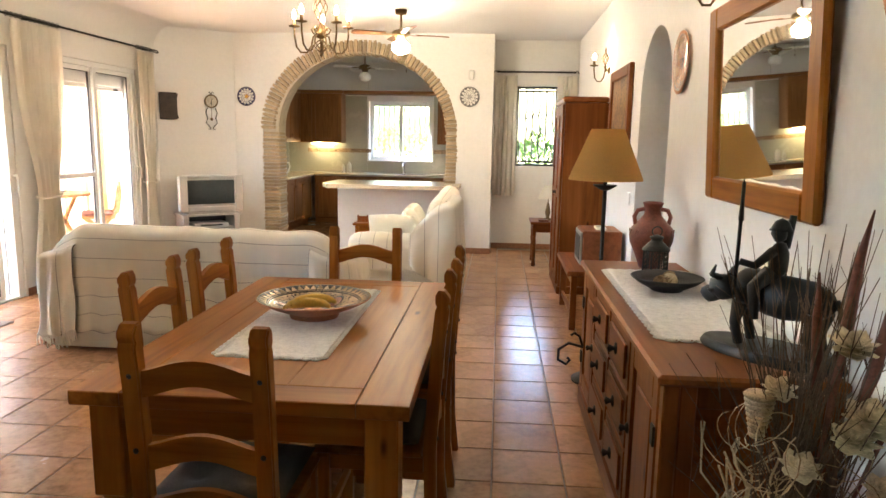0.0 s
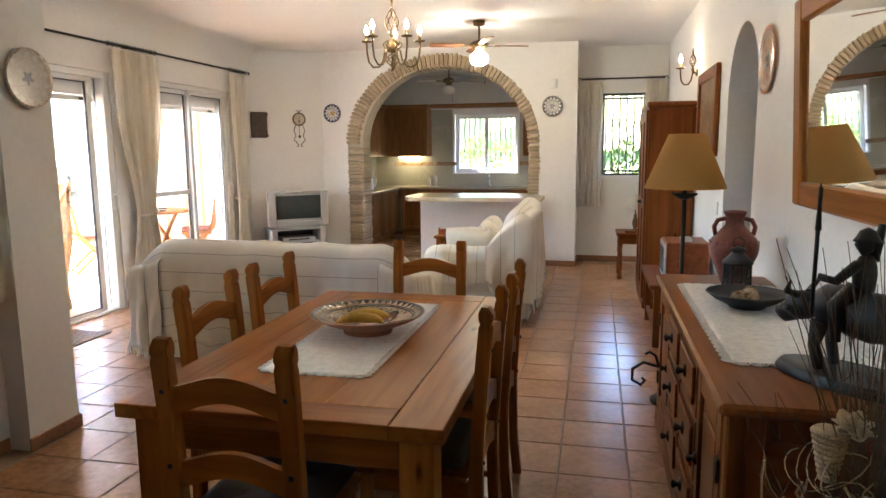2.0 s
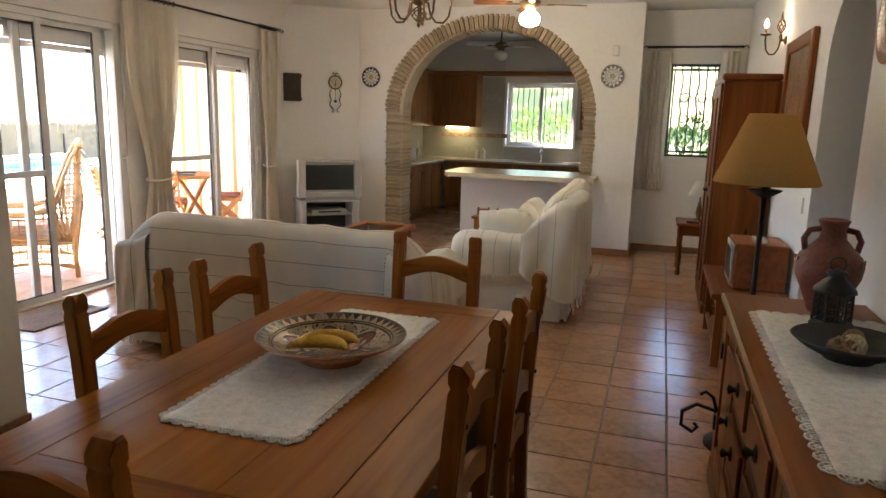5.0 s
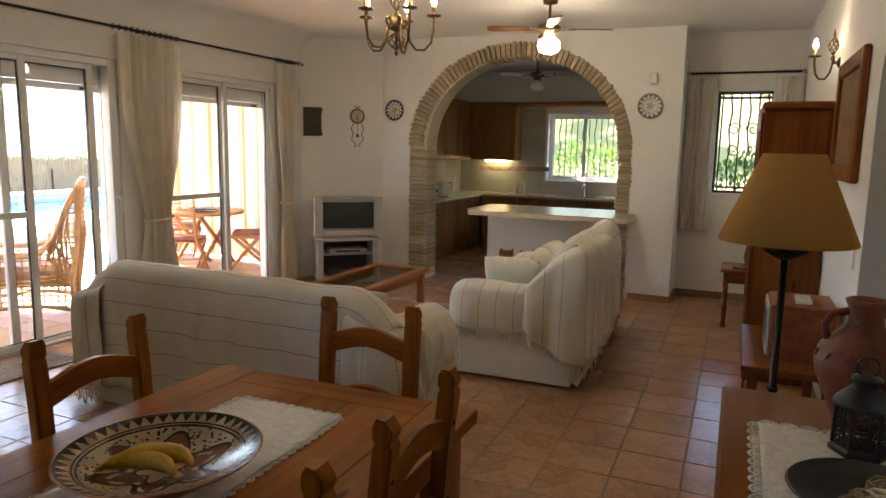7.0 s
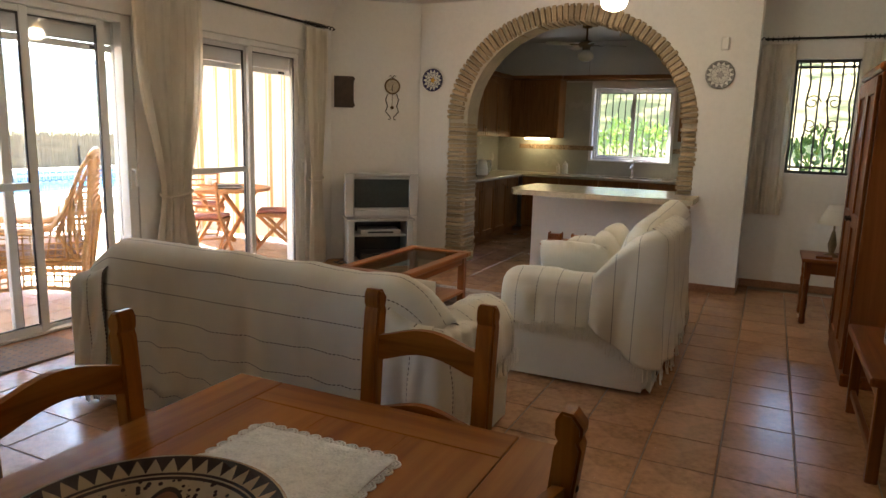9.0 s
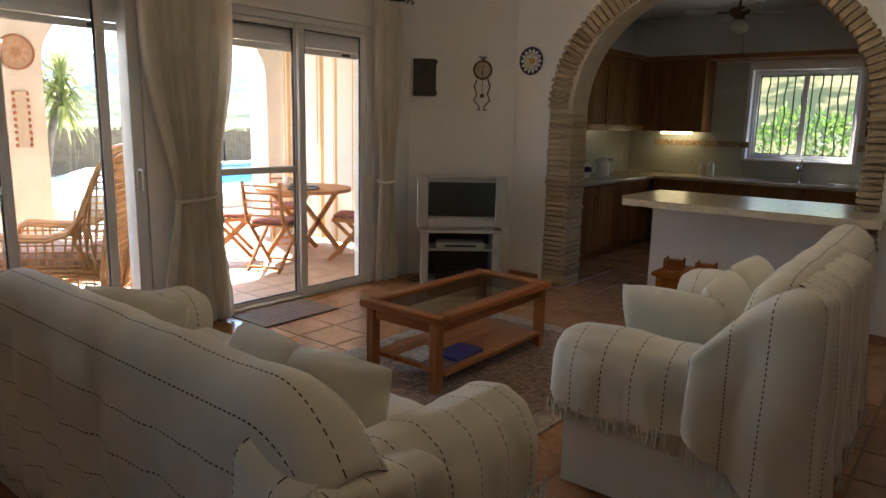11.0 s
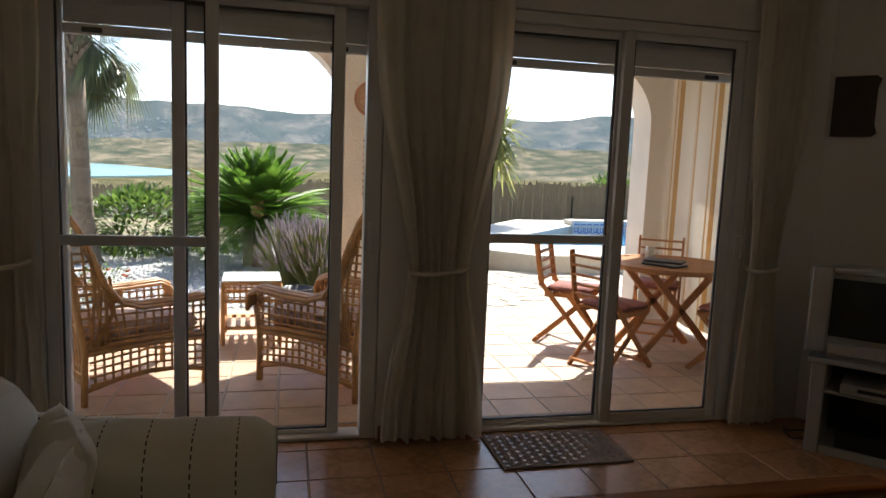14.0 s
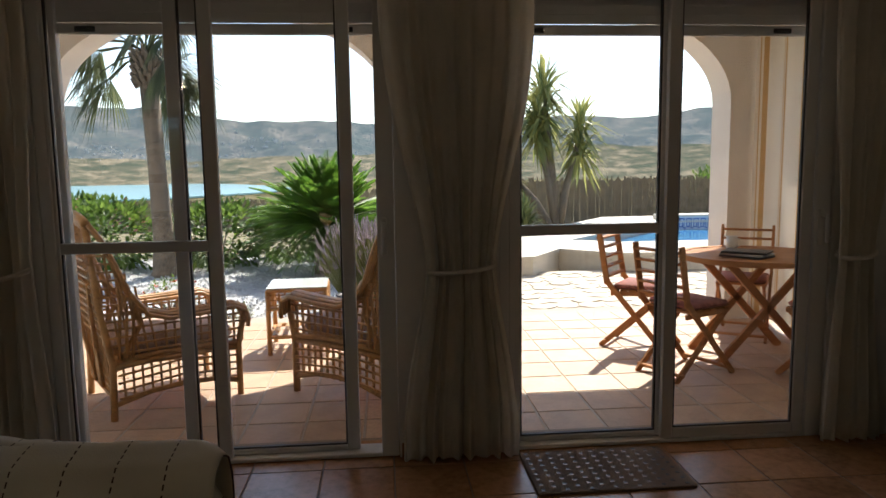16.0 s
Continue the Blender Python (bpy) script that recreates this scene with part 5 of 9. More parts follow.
# bronze figure of an ox and rider, on an oval plinth
bm = bmesh.new()
def blob(c, r, m=None):
    v0 = bmesh.ops.create_icosphere(bm, subdivisions=2, radius=1.0)["verts"]
    for v in v0:
        v.co = Vector(c) + Vector((v.co.x * r[0], v.co.y * r[1], v.co.z * r[2])) + Vector((noise.noise(v.co * 3 + Vector(c) * 7), noise.noise(v.co * 3 + Vector(c) * 9), noise.noise(v.co * 3))) * 0.006
lathe(bm, ((0.20, 0), (0.205, 0.01), (0.195, 0.028), (0.19, 0.032)), 32, (0, 0, 0), Matrix.Diagonal((0.55, 1.15, 1, 1)))
blob((0, -0.04, 0.20), (0.062, 0.15, 0.072))
blob((0, 0.07, 0.215), (0.06, 0.075, 0.068))
blob((0, 0.17, 0.20), (0.036, 0.055, 0.045))
blob((0, 0.215, 0.17), (0.026, 0.04, 0.03))
for sx in (-1, 1):
    for y in (-0.14, 0.09):
        tube(bm, [(sx * 0.04, y, 0.17), (sx * 0.045, y + 0.012, 0.10), (sx * 0.042, y - 0.004, 0.032)], [0.028, 0.017, 0.016], 8)
    tube(bm, [(sx * 0.03, 0.17, 0.235), (sx * 0.07, 0.18, 0.25), (sx * 0.085, 0.16, 0.285)], [0.012, 0.009, 0.003], 6)
tube(bm, [(0, -0.18, 0.22), (0, -0.205, 0.17), (0, -0.2, 0.09)], [0.01, 0.007, 0.008], 6)
blob((0, 0.0, 0.315), (0.038, 0.032, 0.062))
blob((0, 0.005, 0.40), (0.024, 0.025, 0.030))
lathe(bm, ((0.036, 0.41), (0.03, 0.42), (0.02, 0.44), (0.0, 0.45)), 12)
for sx in (-1, 1):
    tube(bm, [(sx * 0.02, 0.01, 0.275), (sx * 0.065, 0.04, 0.23), (sx * 0.07, 0.03, 0.13)], [0.03, 0.022, 0.015], 8)
tube(bm, [(-0.035, 0.0, 0.35), (-0.07, 0.04, 0.30), (-0.09, 0.08, 0.31)], [0.017, 0.014, 0.011], 8)
tube(bm, [(0.035, 0.0, 0.355), (0.06, 0.0, 0.40), (0.065, -0.005, 0.455)], [0.017, 0.013, 0.011], 8)
tube(bm, [(-0.09, 0.09, 0.20), (-0.095, 0.085, 0.56)], 0.006, 6)
tube(bm, [(-0.095, 0.085, 0.44), (-0.096, 0.085, 0.57)], [0.009, 0.002], 6)
tube(bm, [(0.04, 0.19, 0.19), (0.0, 0.235, 0.18), (-0.04, 0.19, 0.19)], 0.006, 6)
fig = solid("figurine", bm, BLACK, "black bronze figurine of a rider on an ox", "figurine", smooth=50)
fig.matrix_basis = pose(1.285, 2.47, 0.852, 0, 0, 44) @ Matrix.Scale(1.0, 4)

# dried flowers in a pot in front of the sideboard
pot = thing("dried_flower_arrangement", "tall dried twigs, pods and cream paper flowers in a pot", "dried flowers", (1.16, 1.95, 0))
bm = bmesh.new()
lathe(bm, ((0.10, 0), (0.13, 0.02), (0.16, 0.2), (0.14, 0.36), (0.11, 0.42), (0.13, 0.45), (0.115, 0.45), (0.09, 0.40)), 28)
part("pot", bm, CLAY, pot, "", 40)
TWIG = surf("dry_twig", (0.12, 0.075, 0.045), 0.85, 0.3, 30, 150, 0.3)
PALE_TWIG = surf("pale_twig", (0.40, 0.27, 0.14), 0.8, 0.2, 30, 150, 0.3)
POD = surf("red_pod", (0.17, 0.055, 0.03), 0.6, 0.3, 12, 90, 0.3)
rt = random.Random(21)
bm = bmesh.new()
for k in range(140):
    a = rt.uniform(0, 2 * math.pi)
    lean = rt.uniform(0.02, 0.30)
    hgt = rt.uniform(0.25, 0.92)
    dx, dy = lean * math.cos(a), lean * math.sin(a)
    if dx > 0.2:
        dx = 0.2 * rt.random()
    pts, p = [], Vector((rt.uniform(-0.06, 0.06), rt.uniform(-0.06, 0.06), 0.43))
    for i in range(6):
        t = i / 5
        pts.append(p + Vector((dx * t ** 1.4 + 0.012 * rt.uniform(-1, 1), dy * t ** 1.4 + 0.012 * rt.uniform(-1, 1), hgt * t)))
    tube(bm, pts, [0.0028, 0.0026, 0.0022, 0.0018, 0.0014, 0.0008], 4)
    for j in range(3):
        s = pts[rt.randrange(2, 5)]
        tube(bm, [s, s + Vector((rt.uniform(-0.05, 0.04), rt.uniform(-0.05, 0.05), rt.uniform(0.03, 0.1)))], [0.0014, 0.0006], 4)
part("twigs", bm, TWIG, pot, "thin brown twigs")["kind"] = "stuff"
bm = bmesh.new()
for k in range(60):
    c = Vector((rt.uniform(-0.14, 0.10), rt.uniform(-0.18, 0.14), rt.uniform(0.45, 0.85)))
    r = rt.uniform(0.04, 0.12)
    a0, w = rt.uniform(0, 6.28), rt.uniform(1.5, 5)
    u = Vector((rt.uniform(-1, 1), rt.uniform(-1, 1), rt.uniform(-1, 1))).normalized()
    v = u.orthogonal().normalized()
    tube(bm, [c + u * r * math.cos(a0 + w * i / 10) + v * r * math.sin(a0 + w * i / 10) for i in range(11)], 0.0016, 4)
for k in range(9):
    x, y = rt.uniform(-0.26, -0.1), rt.uniform(-0.24, 0.05)
    z0 = 0.44
    tube(bm, [(x * 0.3, y * 0.3, z0)] + [(x * (0.5 + 0.5 * t) + 0.016 * math.sin(t * 14 + k), y * (0.5 + 0.5 * t), z0 + 0.42 * t * rt.uniform(0.8, 1.0)) for t in (0.3, 0.45, 0.6, 0.75, 0.9, 1.0)], 0.003, 5)
part("curly_twigs", bm, PALE_TWIG, pot, "pale curly twigs")["kind"] = "stuff"
for x, y, h, bx in ((0.10, 0.02, 1.38, 0.02), (0.14, -0.04, 1.27, 0.05), (0.06, 0.06, 1.22, -0.03), (0.24, -0.06, 1.36, 0.05)):
    bm = bmesh.new()
    tube(bm, [(x * 0.3, y * 0.3, 0.44), (x * 0.7, y * 0.7, 0.8), (x, y, h - 0.28), (x + bx * 0.5, y, h - 0.12), (x + bx, y - 0.02, h)], [0.004, 0.006, 0.016, 0.012, 0.002], 7)
    part("seed_pod", bm, POD, pot, "long reddish seed pod", 50)
for x, y, z, r in ((0.06, -0.05, 1.06, 0.05), (0.09, -0.10, 0.90, 0.058), (0.05, -0.12, 0.86, 0.05), (-0.05, -0.10, 0.78, 0.045), (0.13, -0.12, 0.74, 0.045), (-0.07, 0.0, 0.93, 0.04), (-0.10, -0.12, 0.66, 0.04)):
    bm = bmesh.new()
    r *= 1.12
    for ring, n in ((1.0, 7), (0.7, 6), (0.4, 5)):
        for k in range(n):
            a = 2 * math.pi * k / n + ring * 3 + x * 40
            def f(u, v):
                w = (u - 0.5) * 1.1 * r * ring * math.sin(math.pi * (0.25 + 0.7 * v))
                d = r * ring * v
                lift = 0.5 * r * (1.2 - ring) + r * 0.45 * v ** 2 + abs(u - 0.5) * r * 0.3
                return (x + d * math.cos(a) - w * math.sin(a), y - 0.02 + d * math.sin(a) * 0.8 + w * math.cos(a) * 0.8 - lift * 0.7, z + lift * 0.6 + d * math.sin(a) * 0.5)
            sheet(bm, f, 4, 4, 0.001)
    part("paper_flower", bm, PETAL, pot, "cream dried paper flower", 60)
bm = bmesh.new()
for k in range(9):
    lathe(bm, ((0.016 + 0.0022 * k, 0), (0.020 + 0.0024 * k, 0.006), (0.016 + 0.0022 * k, 0.013)), 12, (-0.115, -0.04, 0.82 + 0.0125 * k))
part("cone", bm, STRAW, pot, "ribbed straw cone", 40)

# iron scroll of the candle stand beside the sideboard
scroll = thing("iron_scroll", "black wrought iron scroll bracket beside the sideboard", "bracket", (0.88, 4.03, 0.40))
bm = bmesh.new()
tube(bm, [(0.02, 0, -0.02), (-0.06, 0, 0.0), (-0.115, 0, -0.04), (-0.115, 0, -0.10), (-0.07, 0, -0.125), (-0.05, 0, -0.10), (-0.065, 0, -0.085)], 0.008, 8)
tube(bm, [(0.02, 0, -0.02), (0.0, 0, 0.04), (-0.03, 0, 0.06), (-0.05, 0, 0.045)], 0.007, 8)
part("scroll", bm, IRON, scroll, "", 60)

# floor lamp
def cloth_shade(name, colour):
    m, t, b = nodes(name)
    v = coords(t)
    n = put(t, "ShaderNodeTexNoise", {"Vector": v}, Scale=180.0, Detail=2.0)
    c = ramp(t, n.outputs[0], ((0.3, tuple(k * 0.88 for k in colour)), (0.7, colour)))
    t.nodes.remove(b)
    d = put(t, "ShaderNodeBsdfDiffuse", {"Color": c})
    tl = put(t, "ShaderNodeBsdfTranslucent", {"Color": c})
    mx = put(t, "ShaderNodeMixShader", {1: d.outputs[0], 2: tl.outputs[0]}, Fac=0.35)
    t.links.new(mx.outputs[0], t.nodes["Material Output"].inputs[0])
    return m


SHADE = cloth_shade("ochre_shade_cloth", (0.62, 0.36, 0.12))
lamp = thing("floor_lamp", "black iron floor lamp with an ochre cone shade", "floor lamp", (1.055, 4.55, 0))
bm = bmesh.new()
lathe(bm, ((0.15, 0), (0.15, 0.012), (0.05, 0.03), (0.02, 0.06)), 28)
part("base", bm, IRON, lamp, "", 40)
bm = bmesh.new()
tube(bm, [(0, 0, 0.05), (0, 0, 0.55), (0, 0, 1.32)], 0.013, 10)
lathe(bm, ((0.014, 0.74), (0.02, 0.75), (0.014, 0.76)), 12)
lathe(bm, ((0.014, 1.23), (0.03, 1.235), (0.075, 1.262), (0.07, 1.266), (0.02, 1.25)), 24)
part("pole", bm, IRON, lamp, "", 40)
bm = bmesh.new()
lathe(bm, ((0.225, 1.295), (0.226, 1.302), (0.102, 1.600), (0.100, 1.604), (0.097, 1.60), (0.221, 1.302), (0.222, 1.295)), 48, first=False, last=False)
part("shade", bm, SHADE, lamp, "ochre cloth cone shade", 40)
bm = bmesh.new()
lathe(bm, ((0.012, 1.32), (0.012, 1.38), (0.03, 1.42), (0.03, 1.45), (0.0, 1.48)), 14)
part("bulb", bm, CERAMIC, lamp, "", 40)

# low bench with a wooden box
bench = thing("low_bench", "dark pine low bench beside the wall", "bench", (0, 0, 0))
BX0, BX1, BY0, BY1 = 0.97, XR - 0.014, 5.68, 6.66
bm = bmesh.new()
box(bm, BX0, BX1, BY0, BY1, 0.455, 0.495, 0.006)
part("top", bm, DARK_Y, bench)
for x in (BX0 + 0.035, BX1 - 0.075):
    for y in (BY0 + 0.03, BY1 - 0.08):
        bm = bmesh.new()
        box(bm, x, x + 0.05, y, y + 0.05, 0, 0.454, 0.005)
        part("leg", bm, DARK_Z, bench)
for b in ((BX0 + 0.045, BX0 + 0.07, BY0 + 0.08, BY1 - 0.08, 0.37, 0.454), (BX1 - 0.07, BX1 - 0.045, BY0 + 0.08, BY1 - 0.08, 0.37, 0.454), (BX0 + 0.045, BX0 + 0.07, BY0 + 0.08, BY1 - 0.08, 0.10, 0.14)):
    bm = bmesh.new()
    box(bm, *b, 0.003)
    part("rail", bm, DARK_Y, bench)
bx = thing("wooden_box", "reddish wooden cabinet box with a mesh front on the bench", "box", (0, 0, 0))
bm = bmesh.new()
box(bm, 1.10, 1.42, 5.86, 6.28, 0.497, 0.80, 0.008)
part("body", bm, timber("box_wood", (0.15, 0.045, 0.02), (0.25, 0.08, 0.032), (0.31, 0.11, 0.045), "y", 0.4), bx)
bm = bmesh.new()
box(bm, 1.086, 1.099, 5.88, 6.26, 0.515, 0.785, 0.004)
fr = part("front", bm, SILVER, bx, "grey framed front")
bm = bmesh.new()
box(bm, 1.083, 1.0855, 5.92, 6.22, 0.55, 0.75, 0)
part("grille", bm, BLACK_PLASTIC, bx, "dark speaker cloth")
bm = bmesh.new()
box(bm, 1.22, 1.30, 5.95, 6.10, 0.8005, 0.825, 0.004)
solid("small_packet", bm, CERAMIC, "small pale packet lying on the wooden box", "packet")

# wardrobe
wr = thing("wardrobe", "tall dark pine wardrobe with panelled doors", "wardrobe", (0, 0, 0))
WX0, WX1, WY0, WY1 = 1.02, XR - 0.014, 7.05, 7.98
bm = bmesh.new()
box(bm, WX0, WX1, WY0, WY1, 0.08, 1.90, 0.004)
part("carcass", bm, DARK_Z, wr)
bm = bmesh.new()
box(bm, WX0 - 0.02, WX1, WY0 - 0.025, WY1 + 0.025, 1.901, 1.955, 0.014)
part("cornice", bm, DARK_Y, wr)
bm = bmesh.new()
box(bm, WX0 - 0.012, WX1, WY0 - 0.012, WY1 + 0.012, 0.0, 0.079, 0.008)
part("plinth", bm, DARK_Y, wr)
for k in range(2):
    a, b = WY0 + 0.02 + k * 0.447, WY0 + 0.02 + (k + 1) * 0.447 - 0.004
    bm = bmesh.new()
    for q in ((a, a + 0.08, 0.10, 1.88), (b - 0.08, b, 0.10, 1.88), (a + 0.08, b - 0.08, 0.10, 0.20), (a + 0.08, b - 0.08, 1.78, 1.88), (a + 0.08, b - 0.08, 0.95, 1.04)):
        box(bm, WX0 - 0.022, WX0 - 0.001, *q, 0.004)
    box(bm, WX0 - 0.010, WX0 - 0.001, a + 0.08, b - 0.08, 0.2, 1.78)
    d = part("door", bm, DARK_Z, wr)
    bm = bmesh.new()
    lathe(bm, ((0.018, 0), (0.008, 0.01), (0.016, 0.026), (0.0, 0.032)), 12, (0, 0, 0), Matrix.Translation((WX0 - 0.022, b - 0.04 if k == 0 else a + 0.04, 1.0)) @ Matrix.Rotation(-math.pi / 2, 4, "Y"))
    part("knob", bm, IRON, d, "", 40)


def side_table(name, x0, x1, y0, y1, h, label, mats=(DARK_X, DARK_Z), group=""):
    t = thing(name, label, "side table", (0, 0, 0), 0, group)
    bm = bmesh.new()
    box(bm, x0, x1, y0, y1, h - 0.03, h, 0.006)
    part("top", bm, mats[0], t)
    for x in (x0 + 0.05, x1 - 0.05):
        for y in (y0 + 0.05, y1 - 0.05):
            bm = bmesh.new()
            box(bm, x - 0.024, x + 0.024, y - 0.024, y + 0.024, h - 0.17, h - 0.031, 0.004)
            lathe(bm, ((0.022, 0), (0.026, 0.02), (0.02, 0.08), (0.026, (h - 0.17) * 0.5), (0.018, (h - 0.17) * 0.62), (0.026, (h - 0.17) * 0.8), (0.02, (h - 0.17) * 0.92), (0.024, h - 0.17)), 12, (x, y, 0))
            part("leg", bm, mats[1], t, "", 40)
    for b in ((x0 + 0.074, x1 - 0.074, y0 + 0.035, y0 + 0.055, h - 0.13, h - 0.031), (x0 + 0.074, x1 - 0.074, y1 - 0.055, y1 - 0.035, h - 0.13, h - 0.031),
              (x0 + 0.035, x0 + 0.055, y0 + 0.074, y1 - 0.074, h - 0.13, h - 0.031), (x1 - 0.055, x1 - 0.035, y0 + 0.074, y1 - 0.074, h - 0.13, h - 0.031)):
        bm = bmesh.new()
        box(bm, *b, 0.003)
        part("apron", bm, mats[0], t)
    return t


side_table("side_table", 0.80, 1.16, 8.52, 9.02, 0.55, "dark pine side table with turned legs in the recess")
side_table("console_table", XD + 0.02, -2.03, 1.75, 2.80, 0.76, "dark pine console table below the dining window")
lace_cloth("console_cloth", -2.34, -2.10, 1.95, 2.66, 0.76, "white lace cloth lying on the console table", 0.04)
side_table("lamp_table", -1.36, -0.90, 8.34, 8.72, 0.50, "pine side table beside the white sofa", (PINE_X, PINE_Z))
for x, lab, mt in ((-1.27, "dark wooden coaster box on the side table", DARK_X), (-1.05, "light wooden coaster holder on the side table", PINE_X)):
    cb = thing("coaster_box", lab, "box", (x, 8.53, 0.50), 8)
    bm = bmesh.new()
    box(bm, -0.065, 0.065, -0.05, 0.05, 0.0, 0.012, 0.002)
    for sx in (-1, 1):
        for sy in (-1, 1):
            box(bm, sx * 0.058 - 0.007, sx * 0.058 + 0.007, sy * 0.044 - 0.006, sy * 0.044 + 0.006, 0.012, 0.08, 0.001)
    part("rack", bm, mt, cb)
    bm = bmesh.new()
    for k in range(5):
        box(bm, -0.05, 0.05, -0.037, 0.037, 0.013 + k * 0.011, 0.022 + k * 0.011, 0.001)
    part("coasters", bm, mt, cb)
sl = thing("table_lamp", "small table lamp with a white cone shade", "table lamp", (1.02, 8.78, 0.55))
bm = bmesh.new()
lathe(bm, ((0.06, 0), (0.06, 0.012), (0.02, 0.03), (0.035, 0.10), (0.015, 0.2), (0.008, 0.22), (0.008, 0.30)), 20)
part("base", bm, BRONZE, sl, "", 40)
bm = bmesh.new()
lathe(bm, ((0.13, 0.27), (0.055, 0.43), (0.052, 0.43), (0.127, 0.27)), 32, first=False, last=False)
part("shade", bm, cloth_shade("white_shade_cloth", (0.75, 0.72, 0.65)), sl, "white cone shade", 40)
bm = bmesh.new()
box(bm, 0.90, 1.02, 8.58, 8.68, 0.5505, 0.572, 0.003)
solid("small_book", bm, DARK_Y, "small dark book lying on the side table", "book")

# ---- sofas ----
def pillow(parent, m, w=0.42, h=0.36, t=0.15, name="cushion", mat=None):
    bm = bmesh.new()
    for s in (1, -1):
        def f(u, v):
            x, y = (u - 0.5) * 2, (v - 0.5) * 2
            e = (max(0, 1 - x ** 4) * max(0, 1 - y ** 4)) ** 0.5
            return m @ Vector((x * w / 2 * (1 - 0.05 * y * y), s * t / 2 * e + 0.006 * noise.noise(Vector((x * 2, y * 2, s + m.translation.x))), y * h / 2 * (1 - 0.05 * x * x)))
        sheet(bm, f, 16, 16)
    bmesh.ops.remove_doubles(bm, verts=bm.verts, dist=0.001)
    bmesh.ops.recalc_face_normals(bm, faces=bm.faces)
    return part(name, bm, mat or CUSHION, parent, "", 70)


def rounded(z, d, rise=0.0):
    """The back's height, falling off towards its ends."""
    z = z if z < 0.5 else z + rise * (z - 0.5) / 0.36
    k = 1 - 0.48 * (1 - min(1.0, max(0.0, d) / 0.26)) ** 2.2
    return z if z < 0.5 else 0.5 + (z - 0.5) * k


def turn_weave(bm):
    """Turns the cloth's lines a quarter."""
    lay = bm.loops.layers.uv.verify()
    for fa in bm.faces:
        for lo in fa.loops:
            lo[lay].uv = (lo[lay].uv[1], lo[lay].uv[0])


def drape(bm, path, a, b, axis, off, n=60, wob=0.012, seed=0, ends=False, rise=0.0):
    """A cloth laid over a section path, from a to b along the other axis."""
    pts = [Vector(p) for p in path]
    ls = [0.0]
    for p, q in zip(pts, pts[1:]):
        ls.append(ls[-1] + (q - p).length)
    def at(s):
        s *= ls[-1]
        for i in range(len(pts) - 1):
            if s <= ls[i + 1] + 1e-9:
                return pts[i].lerp(pts[i + 1], (s - ls[i]) / max(1e-9, ls[i + 1] - ls[i]))
        return pts[-1]
    cen = sum(pts, Vector((0, 0))) / len(pts)
    def f(u, v):
        p = at(v)
        along = a + (b - a) * u
        k = wob * (noise.noise(Vector((along * 3.5, v * 4, seed))) + 0.6 * noise.noise(Vector((along * 11, v * 3, seed + 5))) * (1.5 if v < 0.25 or v > 0.8 else 0.6))
        d = (p - cen).normalized() * (off + k + wob * 0.7)
        q = p + d
        if not ends:
            e = max(0.0, 1 - (b - along) / 0.10)
            q = q + (cen - q) * 0.30 * e * e
        if ends:
            q[1] = rounded(q[1], min(along - a, b - along) + (0.06 if rise else 0), rise)
        return (along, q[0], q[1]) if axis == "x" else (q[0], along, q[1])
    sheet(bm, f, n, 46, 0.006, (abs(b - a), ls[-1]))
    if axis == "y":
        turn_weave(bm)


def fringe(bm, a, b, axis, at0, z, n=40, seed=1):
    r = random.Random(seed)
    for i in range(n):
        s = a + (b - a) * (i + 0.5) / n
        o, L = at0 + r.uniform(-0.006, 0.010), r.uniform(0.05, 0.085)
        p = (s, o, z) if axis == "x" else (o, s, z)
        q = (s + r.uniform(-0.012, 0.012), o, z - L) if axis == "x" else (o, s + r.uniform(-0.012, 0.012), z - L)
        tube(bm, [p, tuple((c + d) / 2 + r.uniform(-0.004, 0.004) for c, d in zip(p, q)), q], [0.004, 0.004, 0.006], 5)


